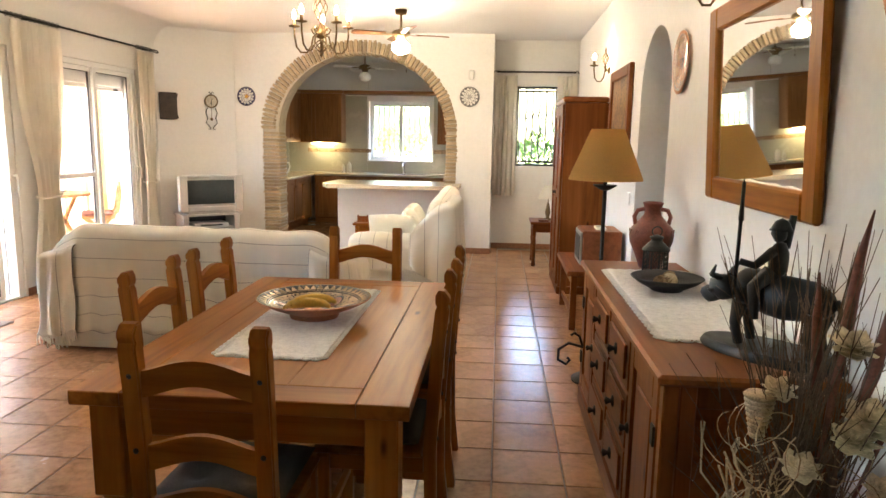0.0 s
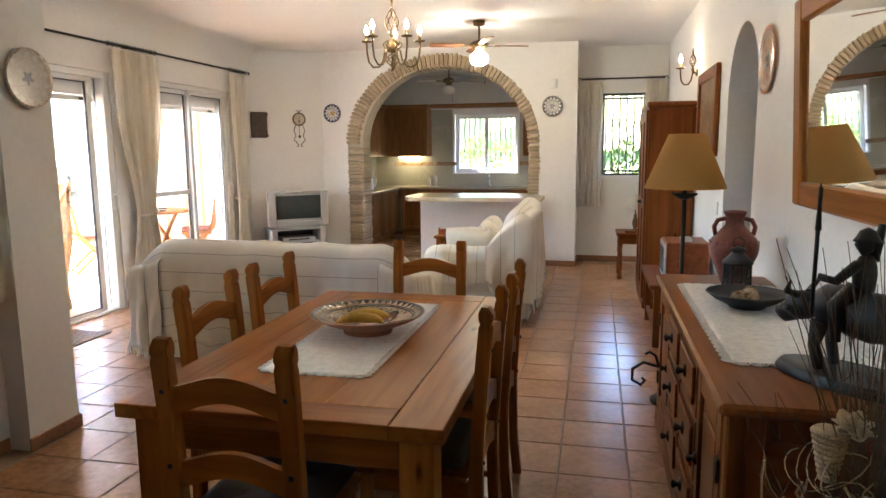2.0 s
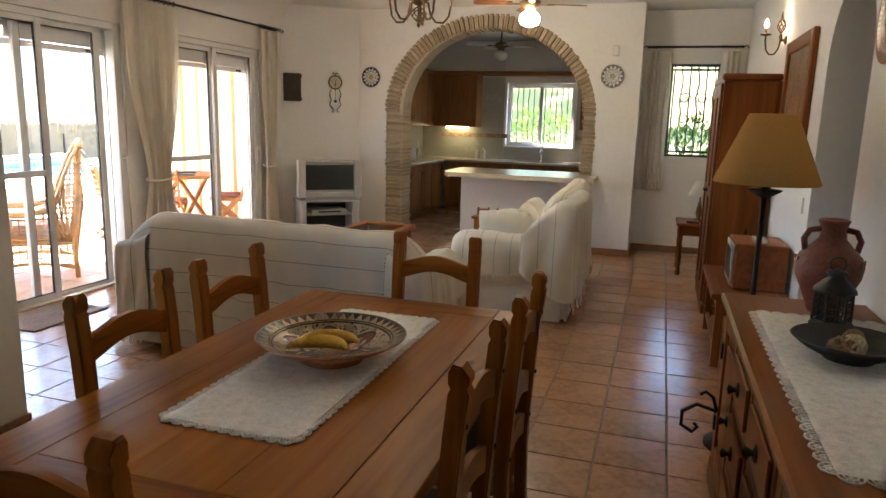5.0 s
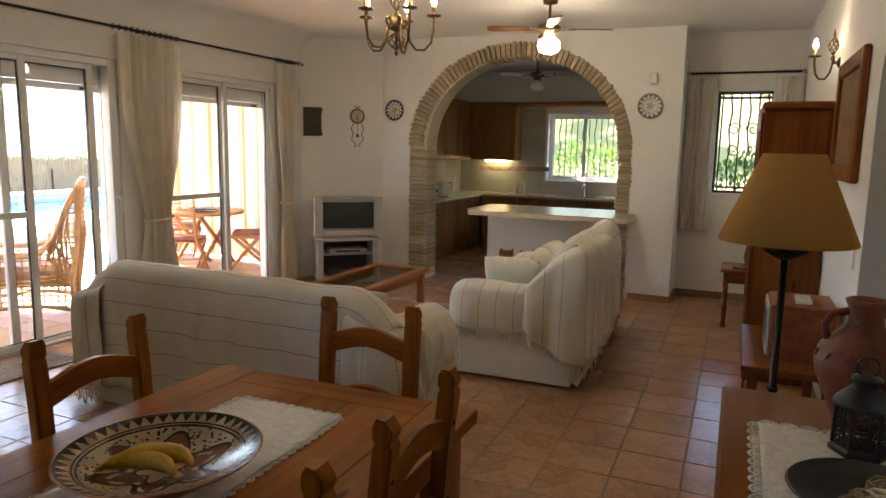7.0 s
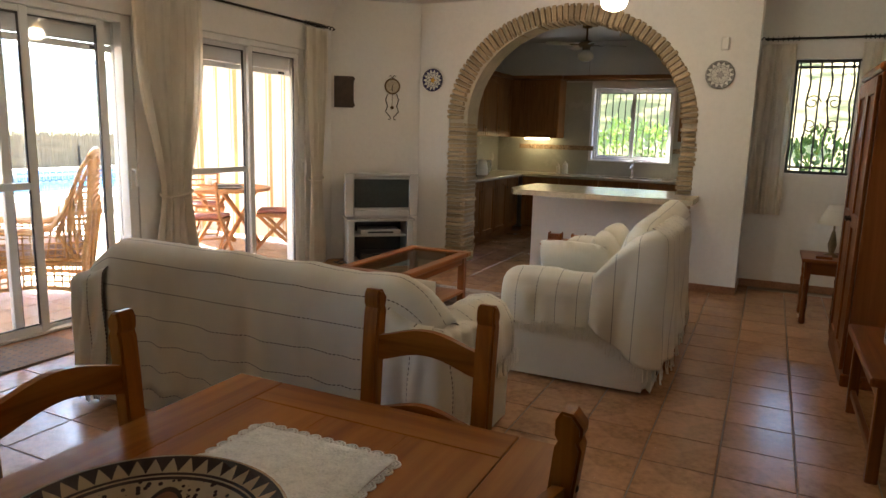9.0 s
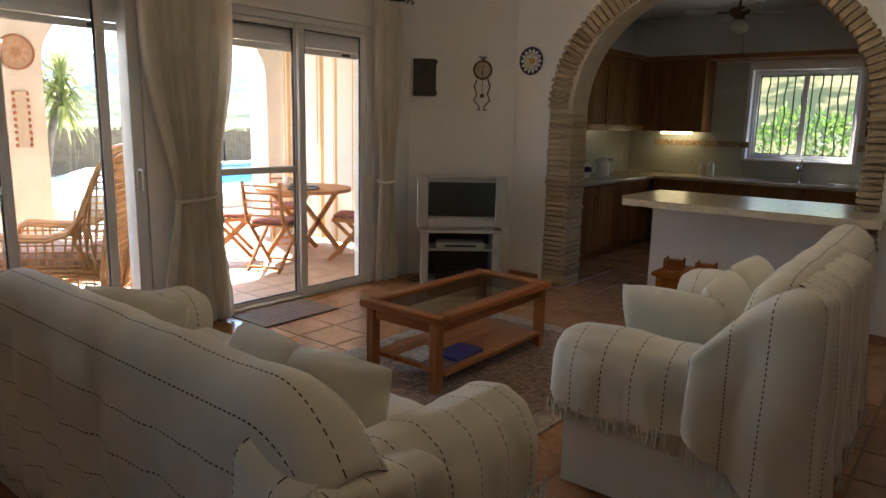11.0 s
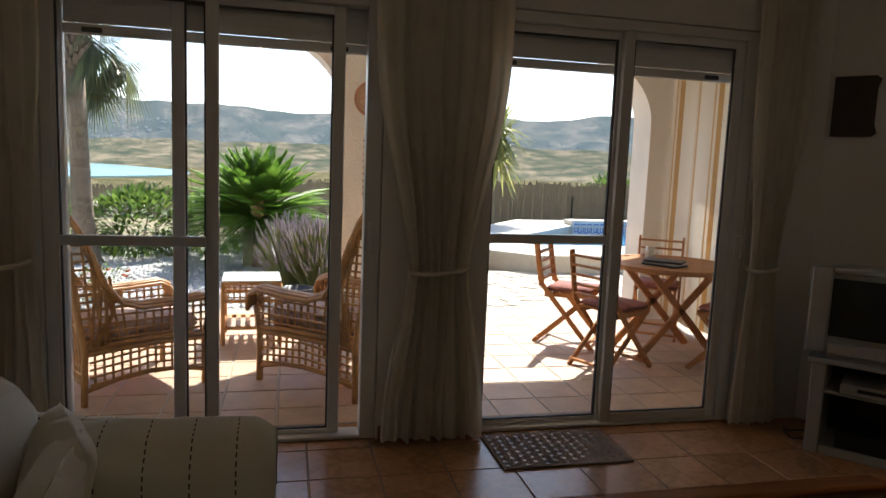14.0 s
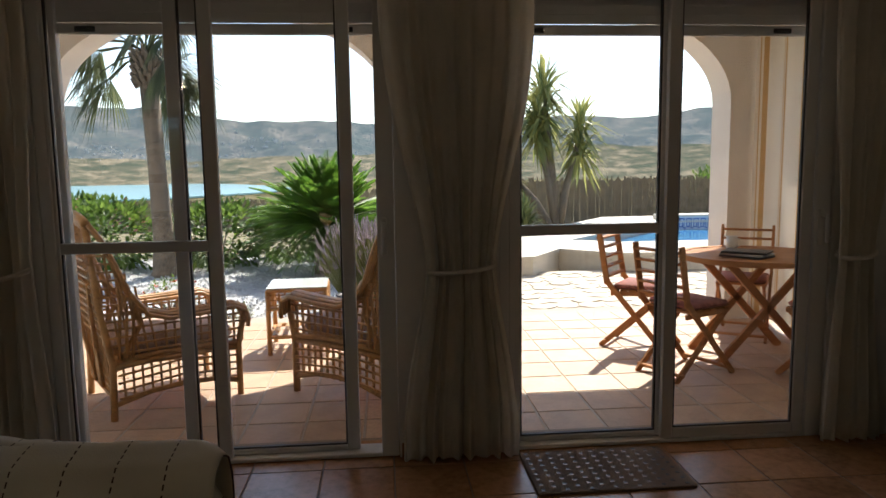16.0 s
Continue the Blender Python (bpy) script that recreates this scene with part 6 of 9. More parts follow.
def sofa(name, width, label, seed, rise=0.0):
    """Local: the back along y = 0, the seat towards +y, x from 0 to width."""
    s = thing(name, label, "sofa", (0, 0, 0), 0, "white sofas")
    D, BZ, AZ, AW = 0.88, 0.86, 0.60, 0.27
    bm = bmesh.new()
    box(bm, 0.0, width, 0.0, D, 0.03, 0.40, 0.04)
    part("skirt", bm, SLIP, s, "cream slipcover skirt", 40)
    bk = [(0.0, 0.02), (-0.005, 0.40), (0.0, 0.72), (0.03, 0.82), (0.09, 0.86), (0.17, 0.855), (0.23, 0.80), (0.27, 0.62), (0.29, 0.40), (0.29, 0.30)]
    bm = bmesh.new()
    xs = [0.02 + 0.26 * i / 8 for i in range(9)] + [width - 0.28 + 0.26 * i / 8 for i in range(9)]
    rows = [[bm.verts.new((x, y, rounded(z, min(x, width - x) + (0.06 if rise else 0), rise))) for y, z in bk] for x in xs]
    for p, q in zip(rows, rows[1:]):
        for i in range(len(bk)):
            j = (i + 1) % len(bk)
            bm.faces.new((p[i], p[j], q[j], q[i]))
    bm.faces.new(rows[0])
    bm.faces.new(rows[-1])
    bmesh.ops.recalc_face_normals(bm, faces=bm.faces)
    part("backrest", bm, SLIP, s, "", 50)
    arm = [(0.0, 0.02), (-0.01, 0.42), (0.0, 0.54), (0.04, 0.61), (0.12, 0.645), (0.21, 0.63), (0.26, 0.57), (0.27, 0.48), (0.26, 0.30), (0.25, 0.02)]
    for x0, flip in ((0.0, False), (width - 0.27, True)):
        bm = bmesh.new()
        plate_of(bm, [(x0 + (0.27 - p if flip else p), z) for p, z in arm], "y", 0.05, D - 0.02)
        part("arm", bm, SLIP, s, "", 50)
    n = 2 if width > 1.5 else 1
    for k in range(n):
        w = (width - 2 * AW) / n
        bm = bmesh.new()
        box(bm, AW + k * w + 0.005, AW + (k + 1) * w - 0.005, 0.28, D + 0.01, 0.40, 0.50, 0.035)
        part("seat_cushion", bm, SLIP, s, "", 50)
    # throws
    bm = bmesh.new()
    drape(bm, [(-0.02, 0.16)] + bk[1:9] + [(0.30, 0.50), (0.60, 0.505), (0.85, 0.50), (0.90, 0.42)], AW * 0.1 - 0.02, width - AW * 0.1 + 0.03, "x", 0.012, 110, 0.022, seed, True, rise)
    part("back_throw", bm, THROW, s, "cream throw with dashed brown lines", 70)
    for x0, flip in ((0.0, False), (width - 0.27, True)):
        bm = bmesh.new()
        pa = [(x0 + (0.27 - p if flip else p), z) for p, z in arm[1:9]]
        pa[0] = (pa[0][0], 0.36)
        drape(bm, pa, 0.20, D + 0.055, "y", 0.010, 50, 0.020, seed + 3)
        a_throw = part("arm_throw", bm, THROW, s, "", 70)
        bm = bmesh.new()
        ox = x0 + (0.27 + 0.035 if flip else -0.035)
        fringe(bm, 0.20, D + 0.05, "y", ox, 0.375, 46, seed)
        part("fringe", bm, CUSHION, a_throw, "knotted cotton fringe")
    return s


s1 = sofa("sofa", 2.10, "cream slipcovered sofa draped with a dashed-line throw", 1)
for x, y, rz, lean in ((0.42, 0.40, 24, -14), (0.60, 0.43, 4, -20), (1.30, 0.44, -6, -22), (1.66, 0.44, 8, -18)):
    pl = thing("cushion", "plump cream cotton cushion on the sofa", "cushion", (0, 0, 0), 0, "sofa cushions")
    pillow(pl, pose(x - 2.75, y + 4.72, 0.635, lean, 0, rz), 0.40, 0.31, 0.13, "cover")
s1.matrix_basis = pose(-2.75, 4.72, 0)
s2 = sofa("sofa", 1.76, "cream slipcovered sofa with a fringed throw over its arm", 7, 0.11)
s2.matrix_basis = pose(-0.01, 6.25, 0, 0, 0, 91)
for x, y, z, rz, lean in ((-0.60, 6.66, 0.655, 176, -20), (-0.44, 6.95, 0.69, 96, -30), (-0.46, 7.42, 0.69, 88, -28)):
    pl = thing("cushion", "plump cream cotton cushion on the sofa", "cushion", (0, 0, 0), 0, "sofa cushions")
    pillow(pl, pose(x, y, z, lean, 0, rz), 0.46, 0.33, 0.15, "cover")
def corner_throw(x0, xc, y0, y1, tops, lows, label, seed, reach=0.10, side=1):
    """A cloth hanging round a corner: along x to the corner xc at y0, then along +y to y1. tops, lows: heights at its start, corner and end."""
    c = thing("fringed_throw", label, "throw", (0, 0, 0), 0, "fringed throws")
    turn = abs(xc - x0) / (abs(xc - x0) + (y1 - y0))
    def height(u, h):
        if u < turn:
            k = math.sin(u / turn * math.pi / 2)
            return h[0] + (h[1] - h[0]) * k
        return h[1] + (h[2] - h[1]) * (u - turn) / (1 - turn)
    def at(u, v):
        k = min(1.0, max(0.0, (u - turn + 0.06) / 0.12))
        k = k * k * (3 - 2 * k)
        n = Vector((side * math.sin(k * math.pi / 2), -math.cos(k * math.pi / 2), 0))
        p = Vector((x0 + (xc - x0) * min(1.0, u / turn), y0 + (y1 - y0) * max(0.0, (u - turn) / (1 - turn)), 0))
        top, low = height(u, tops), height(u, lows)
        low += 0.03 * noise.noise(Vector((u * 9, seed, 2)))
        fold = (0.020 * math.sin(u * 34 + 2.2 * noise.noise(Vector((u * 4, v * 2, seed)))) + 0.014 * noise.noise(Vector((u * 14, v * 3, seed)))) * (0.2 + v)
        tuck = reach * max(0.0, 1 - v / 0.10) ** 1.5
        p += n * (0.030 + fold + 0.03 * v - tuck)
        p.z = top + (low - top) * v - 0.02 * max(0.0, 1 - v / 0.05)
        return p
    bm = bmesh.new()
    sheet(bm, at, 90, 34, 0.006, (abs(xc - x0) + (y1 - y0), tops[1] - lows[1]))
    turn_weave(bm)
    cloth = part("cloth", bm, THROW, c, "", 70)
    bm = bmesh.new()
    r = random.Random(seed)
    for i in range(64):
        p = at((i + 0.5) / 64, 1.0)
        L = r.uniform(0.05, 0.085)
        q = p + Vector((r.uniform(-0.012, 0.012), r.uniform(-0.012, 0.012), -L))
        tube(bm, [p + Vector((0, 0, 0.006)), p.lerp(q, 0.5) + Vector((r.uniform(-0.005, 0.005), 0, 0)), q], [0.0045, 0.004, 0.0065], 5)
    part("fringe", bm, CUSHION, cloth, "knotted cotton fringe")
    return c


corner_throw(-0.37, 0.0, 6.225, 7.15, (0.70, 1.0, 0.99), (0.42, 0.20, 0.30), "cream fringed throw hanging over the sofa back", 5)
corner_throw(-0.86, -0.645, 4.70, 5.10, (0.80, 0.73, 0.66), (0.26, 0.22, 0.36), "cream fringed throw hanging over the sofa corner", 8)
corner_throw(-2.52, -2.765, 4.70, 5.16, (0.80, 0.73, 0.66), (0.16, 0.10, 0.20), "cream fringed throw hanging over the sofa corner", 11, side=-1)

# ---- coffee table, rug, mats ----
ct = thing("coffee_table", "reddish pine coffee table with a glass top and shelf", "coffee table", (-2.40, 6.55, 0))
CW, CL = 0.60, 1.21
REDWOOD = [timber("red_pine_" + a, (0.20, 0.065, 0.022), (0.33, 0.12, 0.042), (0.41, 0.17, 0.065), a, 0.3) for a in "xyz"]
for b, m in (((0, CW, 0, 0.085, 0.415, 0.455), 0), ((0, CW, CL - 0.085, CL, 0.415, 0.455), 0), ((0, 0.085, 0.087, CL - 0.087, 0.415, 0.455), 1), ((CW - 0.085, CW, 0.087, CL - 0.087, 0.415, 0.455), 1)):
    bm = bmesh.new()
    box(bm, *b, 0.007)
    part("top_frame", bm, REDWOOD[m], ct)
bm = bmesh.new()
box(bm, 0.087, CW - 0.087, 0.087, CL - 0.087, 0.434, 0.442)
part("glass_top", bm, pane_glass("table_glass", 0.16, (0.80, 0.86, 0.83)), ct, "clear glass inset")
for x in (0.03, CW - 0.09):
    for y in (0.03, CL - 0.09):
        bm = bmesh.new()
        box(bm, x, x + 0.06, y, y + 0.06, 0.0, 0.414, 0.006)
        part("leg", bm, REDWOOD[2], ct)
for b, m in (((0.095, CW - 0.095, 0.04, 0.06, 0.35, 0.414), 0), ((0.095, CW - 0.095, CL - 0.06, CL - 0.04, 0.35, 0.414), 0), ((0.04, 0.06, 0.095, CL - 0.095, 0.35, 0.414), 1), ((CW - 0.06, CW - 0.04, 0.095, CL - 0.095, 0.35, 0.414), 1)):
    bm = bmesh.new()
    box(bm, *b, 0.003)
    part("apron", bm, REDWOOD[m], ct)
bm = bmesh.new()
box(bm, 0.02, CW - 0.02, 0.10, CL - 0.10, 0.10, 0.125, 0.004)
part("shelf", bm, REDWOOD[1], ct)
BLUE = surf("blue_folder", (0.05, 0.045, 0.22), 0.4, 0.1, 8, 80, 0.05)
for nm, lab, cat, b, m in (("folder", "blue plastic folder lying on the table shelf", "folder", (-2.05, -1.87, 6.82, 7.08, 0.1255, 0.145), BLUE),
                          ("magazine", "glossy magazine lying on the table shelf", "magazine", (-2.20, -2.02, 6.68, 6.92, 0.1255, 0.133), surf("magazine_cover", (0.45, 0.42, 0.40), 0.3, 0.6, 14, 60, 0.02)),
                          ("magazine", "dark magazine lying on the table shelf", "magazine", (-2.00, -1.86, 6.66, 6.81, 0.1255, 0.132), surf("magazine_dark", (0.16, 0.12, 0.10), 0.3, 0.5, 14, 60, 0.02))):
    bm = bmesh.new()
    box(bm, *b, 0.002)
    solid(nm, bm, m, lab, cat)
RUG = surf("worn_patterned_rug", (0.24, 0.16, 0.115), 0.95, 0.8, 34, 120, 0.5)
RUG_EDGE = surf("rug_border", (0.34, 0.27, 0.20), 0.95, 0.5, 30, 140, 0.5)
rug = thing("rug", "worn brown patterned rug under the coffee table", "rug", (0, 0, 0))
bm = bmesh.new()
box(bm, -2.58, -1.30, 6.28, 8.05, 0.001, 0.012, 0.003)
part("field", bm, RUG, rug)
for b in ((-2.72, -2.58, 6.14, 8.19), (-1.30, -1.16, 6.14, 8.19), (-2.58, -1.30, 6.14, 6.28), (-2.58, -1.30, 8.05, 8.19)):
    bm = bmesh.new()
    box(bm, *b, 0.001, 0.0125, 0.003)
    part("border", bm, RUG_EDGE, rug)
MAT = surf("beige_door_mat", (0.22, 0.15, 0.10), 0.95, 0.25, 10, 160, 0.5)
for x0, x1, y0, y1, rz in ((-3.95, -3.52, 6.72, 7.42, 0), (-3.93, -3.48, 4.62, 5.30, 0)):
    mt = thing("door_mat", "beige doormat with dark dots at the patio door", "door mat", (x0, y0, 0), rz, "door mats")
    bm = bmesh.new()
    box(bm, 0, x1 - x0, 0, y1 - y0, 0.001, 0.012, 0.004)
    part("mat_body", bm, MAT, mt)
    bm = bmesh.new()
    for i in range(8):
        for j in range(13):
            cx, cy = 0.03 + i * 0.053 + (0.02 if j % 2 else 0), 0.03 + j * 0.053
            if cx < x1 - x0 - 0.02 and cy < y1 - y0 - 0.02:
                box(bm, cx - 0.008, cx + 0.008, cy - 0.008, cy + 0.008, 0.0115, 0.0135)
    part("dots", bm, BLACK_PLASTIC, mt, "dark woven dots")["kind"] = "stuff"

# ---- television ----
tv = thing("tv_stand", "silver grey corner television stand with open shelves", "tv stand", (-3.265, 8.67, 0), 41.3)
for b in ((-0.36, -0.29, 0.0, 0.36, 0.0, 0.50), (0.29, 0.36, 0.0, 0.36, 0.0, 0.50), (-0.38, 0.38, -0.02, 0.38, 0.502, 0.53), (-0.29, 0.29, 0.01, 0.36, 0.0, 0.05), (-0.29, 0.29, 0.03, 0.36, 0.33, 0.35)):
    bm = bmesh.new()
    box(bm, *b, 0.006)
    part("panel", bm, SILVER, tv)
bm = bmesh.new()
box(bm, -0.29, 0.29, 0.34, 0.36, 0.052, 0.50)
part("back", bm, BLACK_PLASTIC, tv, "dark back panel")
for nm, lab, z, dz, mt in (("dvd_player", "silver disc player on the stand's upper shelf", 0.3505, 0.055, SILVER), ("video_recorder", "black video recorder on the stand's lower shelf", 0.0505, 0.09, BLACK_PLASTIC)):
    d = thing(nm, lab, "player", (-3.265, 8.67, z), 41.3)
    bm = bmesh.new()
    box(bm, -0.22, 0.22, 0.02, 0.30, 0.0, dz, 0.004)
    part("case", bm, mt, d)
    bm = bmesh.new()
    box(bm, -0.14, 0.14, 0.0175, 0.0195, dz * 0.35, dz * 0.7)
    part("display", bm, BLACK_PLASTIC, d)
tele = thing("television", "silver widescreen tube television, switched off", "television", (-3.265, 8.67, 0.531), 41.3)
bm = bmesh.new()
plate_of(bm, [(-0.39, 0.0), (0.39, 0.0), (0.39, 0.10), (0.24, 0.36), (-0.24, 0.36), (-0.39, 0.10)], "z", 0.04, 0.475)
box(bm, -0.30, 0.30, 0.0, 0.30, 0.0, 0.039, 0.008)
part("cabinet", bm, SILVER, tele)
bm = bmesh.new()
for b in ((-0.40, -0.30, 0.0, 0.49), (0.30, 0.40, 0.0, 0.49), (-0.30, 0.30, 0.43, 0.49), (-0.30, 0.30, 0.0, 0.095)):
    box(bm, b[0], b[1], -0.035, -0.001, b[2] + 0.03, b[3], 0.010)
part("bezel", bm, SILVER, tele, "", 40)
bm = bmesh.new()
sheet(bm, lambda u, v: (-0.30 + 0.6 * u, -0.012 - 0.012 * math.sin(math.pi * u) * math.sin(math.pi * v), 0.125 + 0.305 * v), 16, 10)
part("screen", bm, SCREEN, tele, "dark curved glass", 60)
cb = thing("cable", "black cable lying behind the television stand", "cable", (0, 0, 0))
bm = bmesh.new()
tube(bm, [(-3.66 + 0.09 * math.cos(a) + 0.02 * math.sin(3 * a), 8.52 + 0.07 * math.sin(a), 0.02 + 0.02 * abs(math.sin(2 * a))) for a in (i / 20 * 9 for i in range(21))], 0.005, 6)
part("loop", bm, BLACK_PLASTIC, cb)

# ---- things on the walls ----
def wall_plate(at, r, m, label, glaze, rim, group="wall plates"):
    p = thing("wall_plate", label, "plate", at, 0, group)
    rot = m
    bm = bmesh.new()
    lathe(bm, ((r * 0.55, 0.001), (r, 0.018), (r * 1.0, 0.022), (r * 0.62, 0.010), (0.0, 0.008)), 40, (0, 0, 0), rot)
    part("dish", bm, rim, p, "", 30)
    bm = bmesh.new()
    lathe(bm, ((r * 0.90, 0.0215), (r * 0.62, 0.0125), (0.0, 0.0105)), 40, first=False)
    g = part("glaze", bm, glaze, p, "painted decoration", 30)
    g.matrix_basis = rot
    return p


FACE_Y, FACE_NX, FACE_X = Matrix.Rotation(math.pi / 2, 4, "X"), Matrix.Rotation(-math.pi / 2, 4, "Y"), Matrix.Rotation(math.pi / 2, 4, "Y")
PAINT_BLUE = painted("plate_blue_yellow", 0.118, (0.70, 0.68, 0.62), (0.06, 0.055, 0.13), (0.68, 0.62, 0.48), 6, 0.66, (0.62, 0.34, 0.06))
PAINT_GREY = painted("plate_grey", 0.122, (0.66, 0.64, 0.60), (0.16, 0.15, 0.15), (0.62, 0.60, 0.55), 8, 0.70, (0.36, 0.34, 0.33))
PAINT_ROSE = painted("plate_rose", 0.14, (0.66, 0.64, 0.60), (0.56, 0.50, 0.45), (0.62, 0.60, 0.57), 6, 0.72, (0.30, 0.31, 0.36))
PAINT_RED = painted("plate_terracotta", 0.17, (0.42, 0.20, 0.10), (0.13, 0.045, 0.025), (0.30, 0.12, 0.06), 8, 0.80, (0.20, 0.07, 0.04))
wall_plate((-3.02, YA - 0.001, 2.05), 0.125, FACE_Y, "white plate painted blue and yellow hung on the wall", PAINT_BLUE, surf("plate_rim_blue", (0.07, 0.065, 0.13), 0.25, 0.6, 40, 90, 0.1))
wall_plate((-0.015, YA - 0.001, 2.08), 0.13, FACE_Y, "white plate with a grey floral rim hung on the wall", PAINT_GREY, surf("plate_rim_grey", (0.30, 0.29, 0.28), 0.25, 0.5, 40, 90, 0.1))
wall_plate((XP + 0.001, 3.36, 1.90), 0.15, FACE_X, "large cream plate with a rose pattern hung on the wall", PAINT_ROSE, surf("plate_rim_rose", (0.62, 0.54, 0.44), 0.25, 0.4, 40, 90, 0.1))
wall_plate((XR - 0.001, 4.44, 1.99), 0.18, FACE_NX, "carved terracotta plate hung on the wall", PAINT_RED, TERRACOTTA)
wall_plate((XR - 0.001, 2.14, 1.98), 0.18, FACE_NX, "carved terracotta plate hung on the wall", PAINT_RED, TERRACOTTA)

mir = thing("wall_mirror", "large mirror in a wide pine frame hung on the wall", "mirror", (0, 0, 0))
MY0, MY1, MZ0, MZ1, MF = 2.55, 3.73, 1.27, 2.15, 0.105
for b, m in (((MY0, MY0 + MF, MZ0, MZ1), PINE_Z), ((MY1 - MF, MY1, MZ0, MZ1), PINE_Z), ((MY0 + MF, MY1 - MF, MZ0, MZ0 + MF), PINE_Y), ((MY0 + MF, MY1 - MF, MZ1 - MF, MZ1), PINE_Y)):
    bm = bmesh.new()
    box(bm, XR - 0.035, XR - 0.002, *b, 0.010)
    part("frame", bm, m, mir)
bm = bmesh.new()
box(bm, XR - 0.016, XR - 0.004, MY0 + MF, MY1 - MF, MZ0 + MF, MZ1 - MF)
mm, mt_, mb = nodes("mirror_silver")
mb.inputs["Metallic"].default_value, mb.inputs["Roughness"].default_value = 1.0, 0.02
mb.inputs["Base Color"].default_value = (0.86, 0.87, 0.86, 1)
part("mirror_glass", bm, mm, mir)
mir.matrix_basis = Matrix.Translation((XR, 0, MZ0)) @ Matrix.Rotation(radians(-2.8), 4, "Y") @ Matrix.Translation((-XR, 0, -MZ0))

pic = thing("wall_picture", "dark framed brownish picture hung on the wall", "picture", (0, 0, 0))
for b, m in (((5.93, 6.02, 1.46, 2.16), DARK_Z), ((6.80, 6.89, 1.46, 2.16), DARK_Z), ((6.02, 6.80, 1.46, 1.55), DARK_Y), ((6.02, 6.80, 2.07, 2.16), DARK_Y)):
    bm = bmesh.new()
    box(bm, XR - 0.04, XR - 0.002, *b, 0.008)
    part("frame", bm, m, pic)
bm = bmesh.new()
box(bm, XR - 0.02, XR - 0.004, 6.02, 6.80, 1.55, 2.07)
part("picture", bm, surf("brown_picture", (0.22, 0.12, 0.055), 0.5, 0.6, 7, 40, 0.1), pic, "brown blurred picture")
pq = thing("wall_plaque", "dark carved wooden plaque hung on the corner wall", "plaque", (-3.86, 8.84, 1.89), math.degrees(math.atan2(0.60, 0.795)))
bm = bmesh.new()
plate_of(bm, [(-0.115, -0.17), (0.09, -0.17), (0.115, -0.15), (0.10, -0.10), (0.10, 0.10), (0.115, 0.15), (0.09, 0.17), (-0.115, 0.17)], "y", -0.022, -0.001)
part("board", bm, surf("dark_carved_wood", (0.055, 0.036, 0.028), 0.6, 0.3, 14, 90, 0.5), pq)
ck = thing("wall_clock", "wrought iron wall clock with a pale round face", "clock", (-3.44, 9.17, 1.97), math.degrees(math.atan2(0.60, 0.795)))
bm = bmesh.new()
lathe(bm, ((0.085, 0), (0.09, 0.012), (0.082, 0.022), (0.075, 0.016), (0.0, 0.015)), 28, (0, 0, 0), FACE_Y)
part("case", bm, BRONZE, ck, "", 40)
bm = bmesh.new()
lathe(bm, ((0.072, 0.017), (0.0, 0.0175)), 28, (0, 0, 0), FACE_Y)
part("dial", bm, surf("aged_dial", (0.50, 0.42, 0.32), 0.6, 0.2, 20, 60, 0.05), ck)
bm = bmesh.new()
box(bm, -0.003, 0.003, -0.022, -0.019, -0.055, 0.0)
box(bm, -0.003, 0.003, -0.022, -0.019, -0.04, 0.03, 0, Matrix.Rotation(0.3, 4, "Y"))
part("clock_hands", bm, IRON, ck)
for s in (-1, 1):
    bm = bmesh.new()
    tube(bm, [(s * 0.05, -0.01, -0.085), (s * 0.075, -0.01, -0.15), (s * 0.05, -0.01, -0.22), (s * 0.075, -0.01, -0.28), (s * 0.02, -0.01, -0.34), (s * 0.02, -0.01, -0.37), (s * 0.045, -0.01, -0.365)], 0.005, 6)
    tube(bm, [(0, -0.01, 0.09), (s * 0.02, -0.01, 0.12), (s * 0.035, -0.01, 0.11)], 0.005, 6)
    part("scroll", bm, IRON, ck)
bm = bmesh.new()
tube(bm, [(0, -0.012, -0.09), (0, -0.012, -0.22)], 0.003, 6)
lathe(bm, ((0.02, 0), (0.02, 0.006)), 12, (0, 0, 0), Matrix.Translation((0, -0.01, -0.235)) @ FACE_Y)
part("pendulum", bm, BRONZE, ck)
bm = bmesh.new()
box(bm, -0.03, 0.04, YA - 0.05, YA - 0.001, 2.30, 2.42, 0.01)
solid("alarm_sensor", bm, WHITE_PLASTIC, "small white alarm sensor on the wall", "sensor")
bm = bmesh.new()
box(bm, XR - 0.012, XR - 0.001, 5.78, 5.88, 1.03, 1.13, 0.004)
solid("light_switch", bm, WHITE_PLASTIC, "white double light switch on the wall", "switch")

